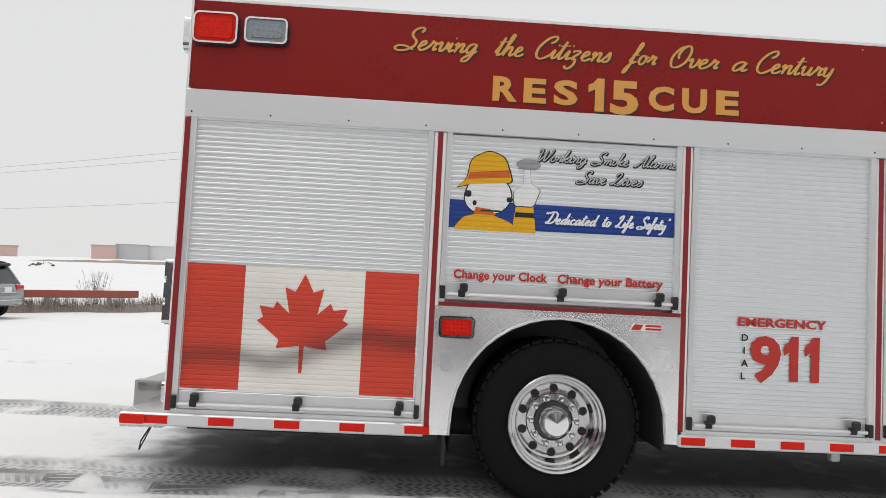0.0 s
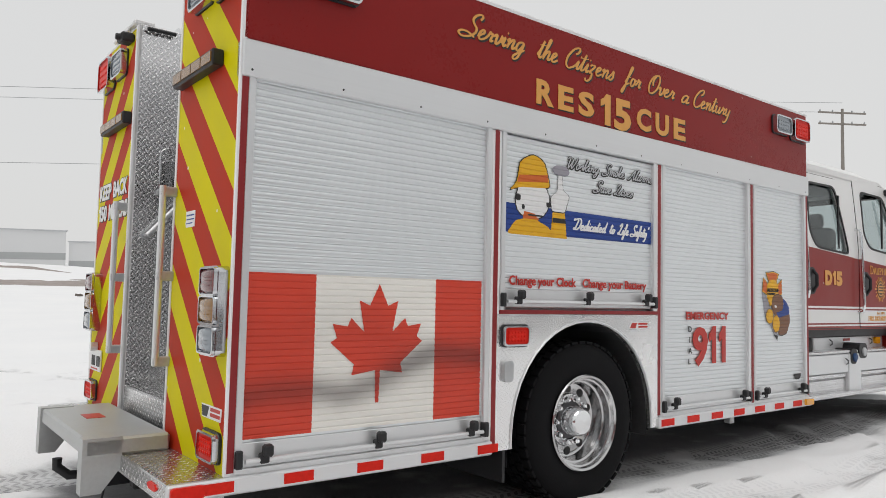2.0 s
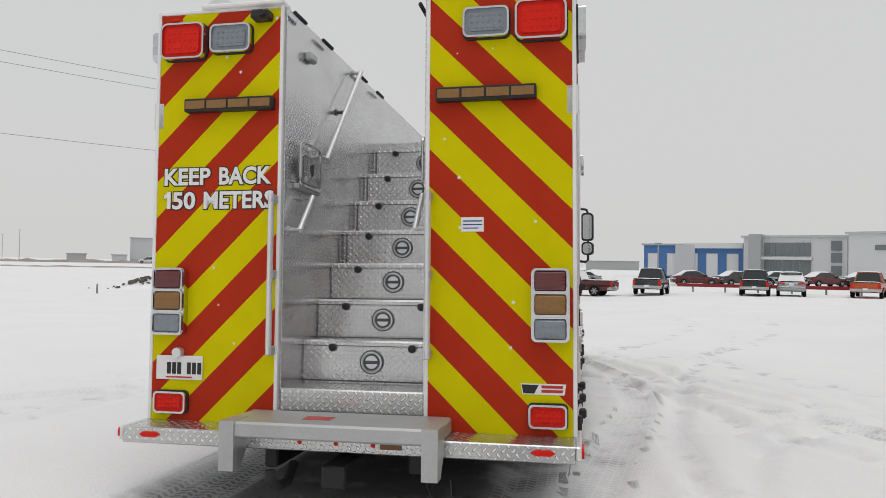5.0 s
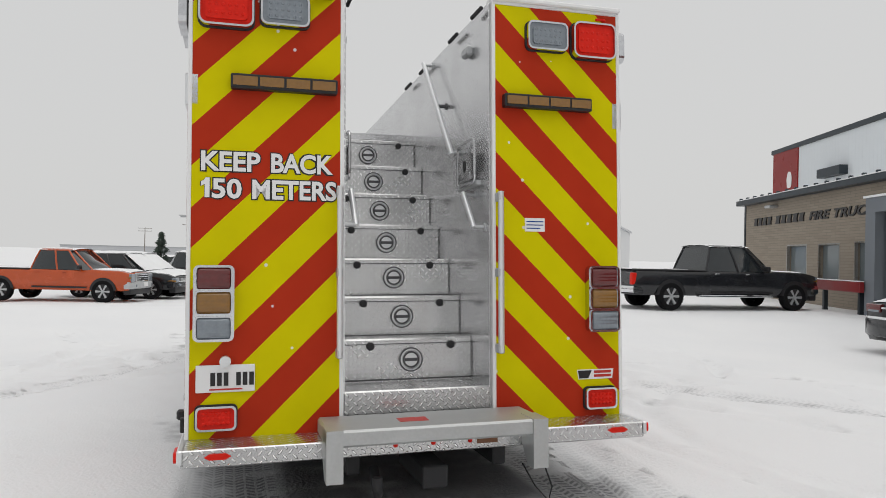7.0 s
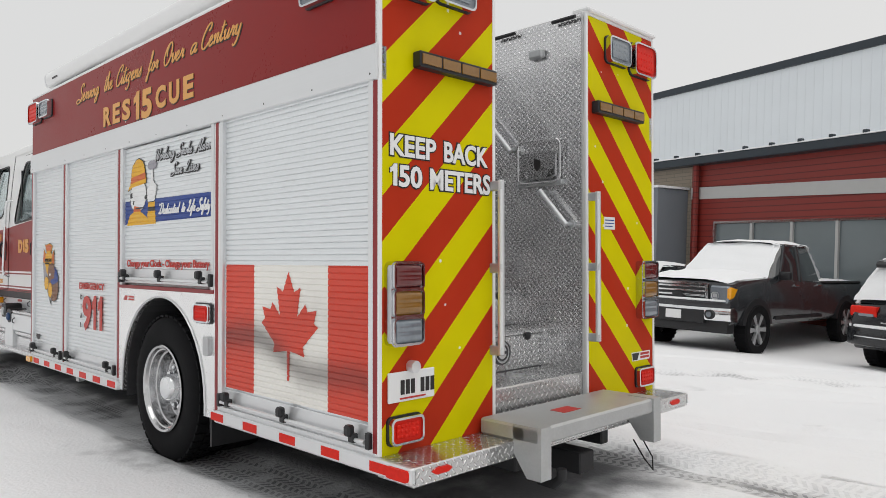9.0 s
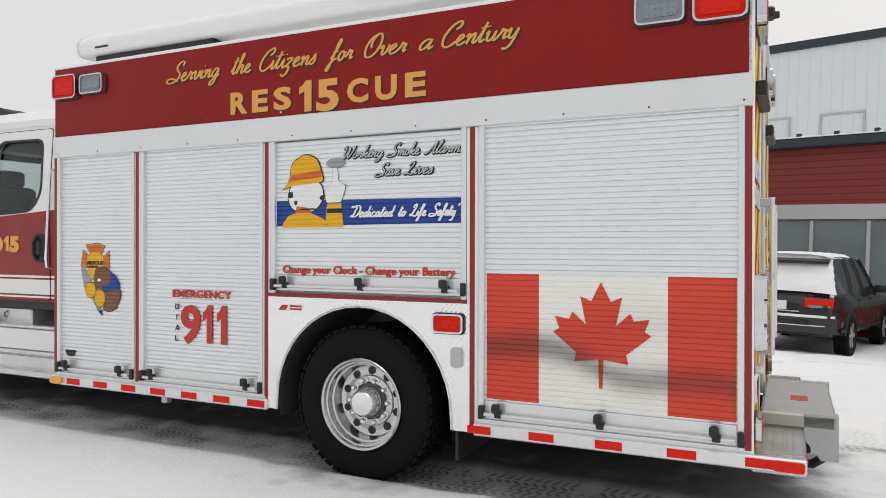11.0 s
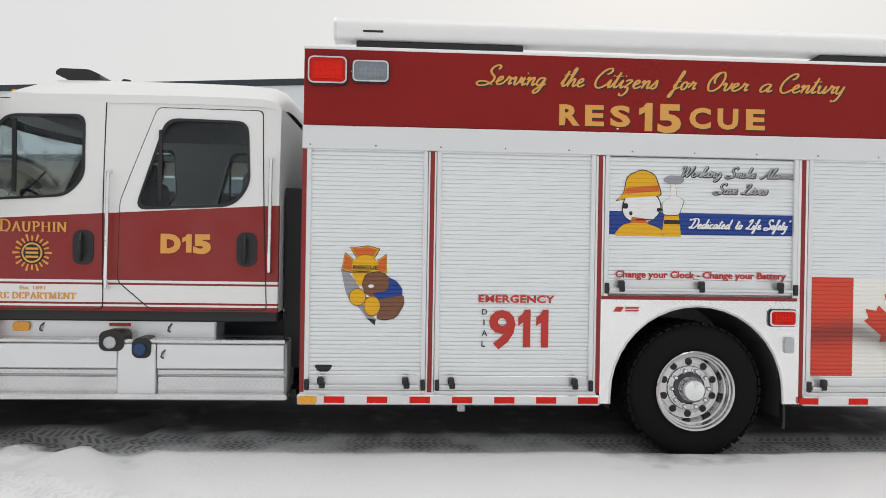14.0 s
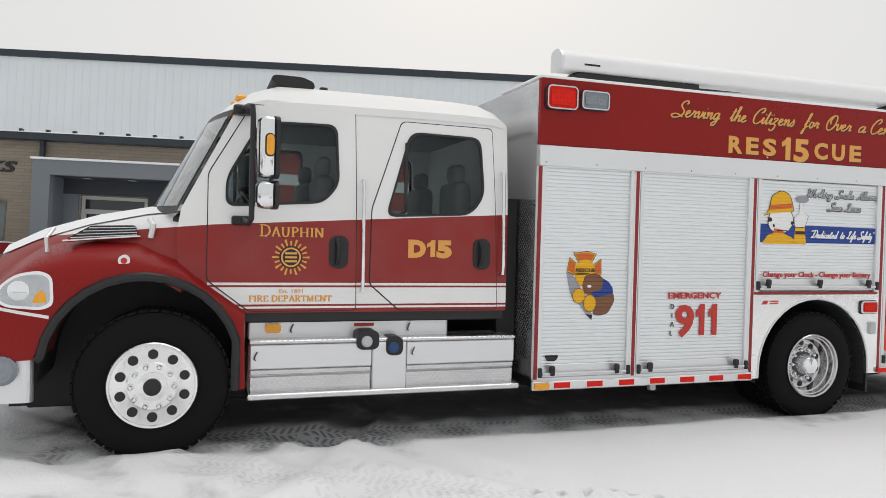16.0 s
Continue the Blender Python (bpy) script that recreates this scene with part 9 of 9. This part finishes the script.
def bush(x, y, h, seed):
    rs = random.Random(seed)
    bm = bmesh.new()
    for i in range(34):
        a, l = rs.random() * 6.28, h * rs.uniform(0.5, 1.0)
        b = Vector((rs.uniform(-0.25, 0.25), rs.uniform(-0.25, 0.25), -0.05))
        e = b + Vector((math.cos(a) * l * 0.34, math.sin(a) * l * 0.34, l))
        m_ = (b + e) / 2 + Vector((math.cos(a), math.sin(a), 0.4)) * 0.08
        tube(bm, [b, m_, e], 0.0045, 4)
        for k in range(3):
            q = m_ + (e - m_) * (k / 3)
            tube(bm, [q, q + Vector((rs.uniform(-0.3, 0.3), rs.uniform(-0.3, 0.3), rs.uniform(0.1, 0.4))) * h * 0.4], 0.003, 4)
    ob = solo("bare_bush", bm, BARK, "leafless bush standing in the snow", "bush", "bare bushes")
    ob.location = (x, y, gz(x, y))


bush(-10.7, 23.0, 1.6, 1)
for i, (bx_, by_) in enumerate(((-12.9, 22.0), (-9.7, 23.4), (-8.6, 23.9), (-13.9, 21.5), (-11.9, 22.6))):
    bush(bx_, by_, 0.75, 10 + i)

# rubble heaps with snow
STONE = mat("dark_rubble_stone", (0.13, 0.115, 0.10), 0.9, var=0.4, scale=3, bump=0.5)


def heap(x, y, w, h, n, seed, heading):
    rs = random.Random(seed)
    th = thing("rubble_heap", "heap of dark rubble half buried in snow", "rubble", pose(x, y, gz(x, y), 0, 0, heading), "rubble heaps")
    bm = bmesh.new()
    rows = []
    for i in range(13):
        row = []
        for j in range(13):
            u, v = -1 + i / 6, -1 + j / 6
            r = math.hypot(u, v)
            row.append((u * w, v * w * 0.5, max(0, 1 - r) * h * rs.uniform(0.6, 1.15) - 0.03))
        rows.append(row)
    loft(bm, rows)
    part("snow_mound", bm, SNOWCAP, th)
    for i in range(n):
        u, v = rs.gauss(0, 0.42), rs.gauss(0, 0.42)
        z = max(0, 1 - math.hypot(u, v)) * h
        s = rs.uniform(0.06, 0.24)
        bm = bmesh.new()
        box(bm, -s, s, -s * 0.6, s * 0.6, -s * 0.4, s * 0.4, s * 0.15)
        for q in bm.verts:
            q.co += Vector((rs.uniform(-1, 1), rs.uniform(-1, 1), rs.uniform(-1, 1))) * s * 0.14
        bmesh.ops.transform(bm, matrix=pose(u * w, v * w * 0.5, z, rs.uniform(-30, 30), rs.uniform(-30, 30), rs.uniform(0, 180)), verts=bm.verts)
        part("rubble_block", bm, STONE, th)


heap(11.8, 44.2, 3.8, 1.15, 90, 1, -17)
heap(24.6, 37.7, 3.3, 1.55, 100, 2, -36)
heap(28.6, 34.9, 2.9, 1.15, 80, 3, -41)
heap(52.9, 34.4, 4.2, 1.35, 90, 4, -58)
heap(-49.0, 97.6, 2.0, 0.7, 20, 5, 26)
for i, (x, y, h) in enumerate(((20.6, 39.0, 1.5), (21.2, 38.6, 1.4), (21.5, 38.9, 1.0), (-6.0, 30.0, 0.9), (43.5, 33.6, 0.7))):
    bm = bmesh.new()
    lathe(bm, [(0.06, -0.3), (0.055, h), (0.0, h + 0.02)], (0, 0, 0), "z", 8)
    ob = solo("fence_post", bm, WOODP, "short dark timber post in the snow", "post", "field posts")
    ob.location = (x, y, gz(x, y))

# strips of bare brown earth across the field, lying on the rising ground
# soil lightened both for a dusting of snow and for distance haze
SOIL = mat("snow_dusted_hazy_soil", (0.34, 0.30, 0.28), 0.95, var=0.5, scale=0.25, bump=0.3, bscale=2)
DRYGRASS = mat("dry_verge_grass", (0.26, 0.225, 0.20), 0.95, var=0.5, scale=3.0, bump=0.5, bscale=20)


def earth_strip(line, rise, material, label, seed):
    """A low ridge along points (x, y, half width), its skirts sunk in the snow."""
    rs = random.Random(seed)
    bm = bmesh.new()
    rows = []
    for i, (x, y, w) in enumerate(line):
        x0, y0, _ = line[max(i - 1, 0)]
        x1, y1, _ = line[min(i + 1, len(line) - 1)]
        n = Vector((y0 - y1, x1 - x0)).normalized()
        w *= rs.uniform(0.7, 1.25)
        h = rise * rs.uniform(0.5, 1.1) * min(1, i / 3, (len(line) - 1 - i) / 3)
        rows.append([(x + n.x * w * k, y + n.y * w * k, gz(x + n.x * w * k, y + n.y * w * k) + h * (1 - k * k) - 0.35 * abs(k) ** 3 - 0.02) for k in (-1, -0.6, -0.25, 0.1, 0.5, 0.75, 1)])
    loft(bm, rows)
    solo("earth_bank", bm, material, label, "earth bank", kind="structure", smooth=True)


def bearing_line(a0, a1, r0, r1, w0, w1, n):
    out = []
    for i in range(n):
        u = i / (n - 1)
        a, r = radians(a0 + (a1 - a0) * u), r0 + (r1 - r0) * u + 1.5 * math.sin(i * 0.9)
        out.append((r * math.cos(a), r * math.sin(a), w0 + (w1 - w0) * u))
    return out


earth_strip(bearing_line(60, 77, 84, 78, 9.0, 14.0, 26), 0.45, SOIL, "bare brown soil showing across the snow", 5)
earth_strip(bearing_line(76, 97, 68, 62, 4.0, 1.6, 26), 0.40, SOIL, "low bank of bare brown soil across the snow", 6)
earth_strip(bearing_line(79, 118, 122, 150, 3.0, 5.0, 44), 0.55, SOIL, "low far bank of brown soil across the snow", 7)
earth_strip([(-15.0 + 0.55 * i, 19.7 + 0.26 * i, 0.9) for i in range(13)] + [(-7.8 + 0.5 * i, 23.0 + 0.42 * i, 1.0) for i in range(6)], 0.30, DRYGRASS, "verge of dry brown grass under the rail", 8)
earth_strip(bearing_line(27, 57, 222, 226, 2.0, 2.0, 50), 0.9, SOIL, "dark low line of earth before the far sheds", 9)
# low strip added to stand for a brownish band of haze
earth_strip(bearing_line(30, 52, 148, 152, 1.6, 1.6, 40), 0.22, SOIL, "thin brown strip for the haze band across the snow", 10)
# dry blades standing along the verge
rs_ = random.Random(31)
vs, fs = [], []
for i in range(2600):
    u = rs_.random()
    side = rs_.gauss(0.15, 0.45)
    x, y = -14.8 + 8.8 * u - side * 0.43, 19.8 + 4.5 * u ** 1.1 + side * 0.9
    h, a = rs_.uniform(0.12, 0.42) * (1.6 if rs_.random() < 0.06 else 1.0), rs_.uniform(0, 6.28)
    z = gz(x, y) + 0.05
    k = len(vs)
    vs += [(x - 0.012 * math.cos(a), y - 0.012 * math.sin(a), z), (x + 0.012 * math.cos(a), y + 0.012 * math.sin(a), z), (x + rs_.uniform(-0.12, 0.12), y + rs_.uniform(-0.12, 0.12), z + h + 0.2)]
    fs.append((k, k + 1, k + 2))
me = bpy.data.meshes.new("dry_grass")
me.from_pydata(vs, [], fs)
me.materials.append(DRYGRASS)
tagged(new("dry_grass", me), "dry brown grass blades standing out of the snow", "grass", kind="stuff")

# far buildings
# far reds and greys are lightened to carry the haze in their colour
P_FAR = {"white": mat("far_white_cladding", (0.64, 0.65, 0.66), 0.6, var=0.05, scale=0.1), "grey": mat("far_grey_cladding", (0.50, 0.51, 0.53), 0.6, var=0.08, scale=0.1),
         "red": mat("far_haze_paled_red_cladding", (0.62, 0.43, 0.40), 0.6, var=0.08, scale=0.1), "blue": mat("far_blue_cladding", (0.06, 0.17, 0.40), 0.5, var=0.06, scale=0.1),
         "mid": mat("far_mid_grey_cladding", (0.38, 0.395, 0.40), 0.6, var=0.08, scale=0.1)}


def far_hall(name, az0, az1, d, h, col, label, base=None, doors=0, depth=25, turn=0.0, z=None):
    """A hall seen between two bearings, its front square to the middle bearing."""
    am = radians((az0 + az1) / 2)
    hw = d * math.tan(radians(abs(az1 - az0) / 2))
    th = thing(name, label, "building", pose(d * math.cos(am), d * math.sin(am), gz(d * math.cos(am), d * math.sin(am)) if z is None else z, 0, 0, math.degrees(am) - 90 + turn), "far buildings")
    part("wall", boxes((-hw, hw, 0, depth, -2.5, h)), P_FAR[col], th)
    part("roof", boxes((-hw - 0.3, hw + 0.3, -0.3, depth + 0.3, h, h + 0.25)), P_FAR["mid" if col != "white" else "grey"], th)
    if base:
        part("plinth", boxes((-hw, hw, -0.06, 0, -0.5, base)), P_FAR["mid"], th, "darker base wall")
    for i in range(doors):
        c = -hw + (i + 0.5) * 2 * hw / doors
        dw = hw / doors * 0.5
        w_ = part("window", boxes((c - dw, c + dw, -0.14, -0.06, 0.4, min(h - 1.2, 3.4))), P_FAR["white"] if col == "blue" else PANE, th)
        part("window_frame", boxes((c - dw - 0.1, c + dw + 0.1, -0.1, -0.05, 0.3, min(h - 1.1, 3.5))), P_FAR["grey"], w_)
    return th


far_hall("far_shed", 117.95, 119.6, 260, 3.2, "red", "low red shed, paled for haze, beyond the field")
far_hall("far_hall", 111.64, 113.3, 300, 5.0, "red", "red hall, paled for haze, beyond the field")
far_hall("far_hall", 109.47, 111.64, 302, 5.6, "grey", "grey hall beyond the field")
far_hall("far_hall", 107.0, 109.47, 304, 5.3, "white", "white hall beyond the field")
lw = far_hall("long_warehouse", 79.6, 89.0, 190, 6.3, "white", "long white warehouse beyond the field", base=1.1, z=4.8)
far_hall("long_warehouse", 65.6, 79.4, 190, 6.4, "white", "long white warehouse with a dark loading base", base=1.9, z=2.2)
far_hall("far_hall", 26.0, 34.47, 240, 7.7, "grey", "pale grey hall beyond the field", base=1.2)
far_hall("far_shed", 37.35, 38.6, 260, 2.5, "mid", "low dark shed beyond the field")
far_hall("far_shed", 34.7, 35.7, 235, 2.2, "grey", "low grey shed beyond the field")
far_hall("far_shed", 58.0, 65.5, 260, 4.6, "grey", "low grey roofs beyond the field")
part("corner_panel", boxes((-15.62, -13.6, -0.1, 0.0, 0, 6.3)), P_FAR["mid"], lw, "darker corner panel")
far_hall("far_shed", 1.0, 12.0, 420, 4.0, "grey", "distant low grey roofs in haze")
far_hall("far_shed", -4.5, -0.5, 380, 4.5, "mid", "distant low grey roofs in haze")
# blue hall, glass-fronted office and white hall across the far lot
bh = far_hall("blue_hall", -5.45, -12.75, 104, 4.6, "blue", "blue hall with white doors across the lot", doors=5, turn=-6)
part("parapet", boxes((-1.0, 6.6, -0.5, 3, 4.2, 4.95)), P_FAR["white"], bh)
part("centre_bay", boxes((-2.2, 0.4, -0.55, 1, -0.5, 4.7)), P_FAR["grey"], bh)
of = far_hall("glass_office", -12.75, -19.7, 100, 5.6, "white", "white office with a glazed front", turn=-8)
part("tower", boxes((-5.2, -3.7, -1.2, 2, -0.5, 6.0)), P_FAR["mid"], of, "grey corner tower")
for i in range(8):
    for z0, z1 in ((3.2, 4.9), (0.2, 2.6)):
        part("window", boxes((-3.5 + i * 0.70, -2.86 + i * 0.70, -0.12, 0.0, z0, z1)), PANE, of)
for z0 in (0.8, 2.4, 3.9):
    part("window", boxes((4.3, 5.5, -0.12, 0.0, z0, z0 + 1.2)), PANE, of)
part("canopy", boxes((-3.8, 2.2, -0.9, 0.0, 2.7, 3.05)), P_FAR["white"], of)
wh = far_hall("white_hall", -19.7, -30.0, 92, 5.9, "white", "white hall with a dark window band", turn=-10)
part("window_band", boxes((-5.5, 8.0, -0.1, 0.0, 4.0, 4.6)), PANE, wh)
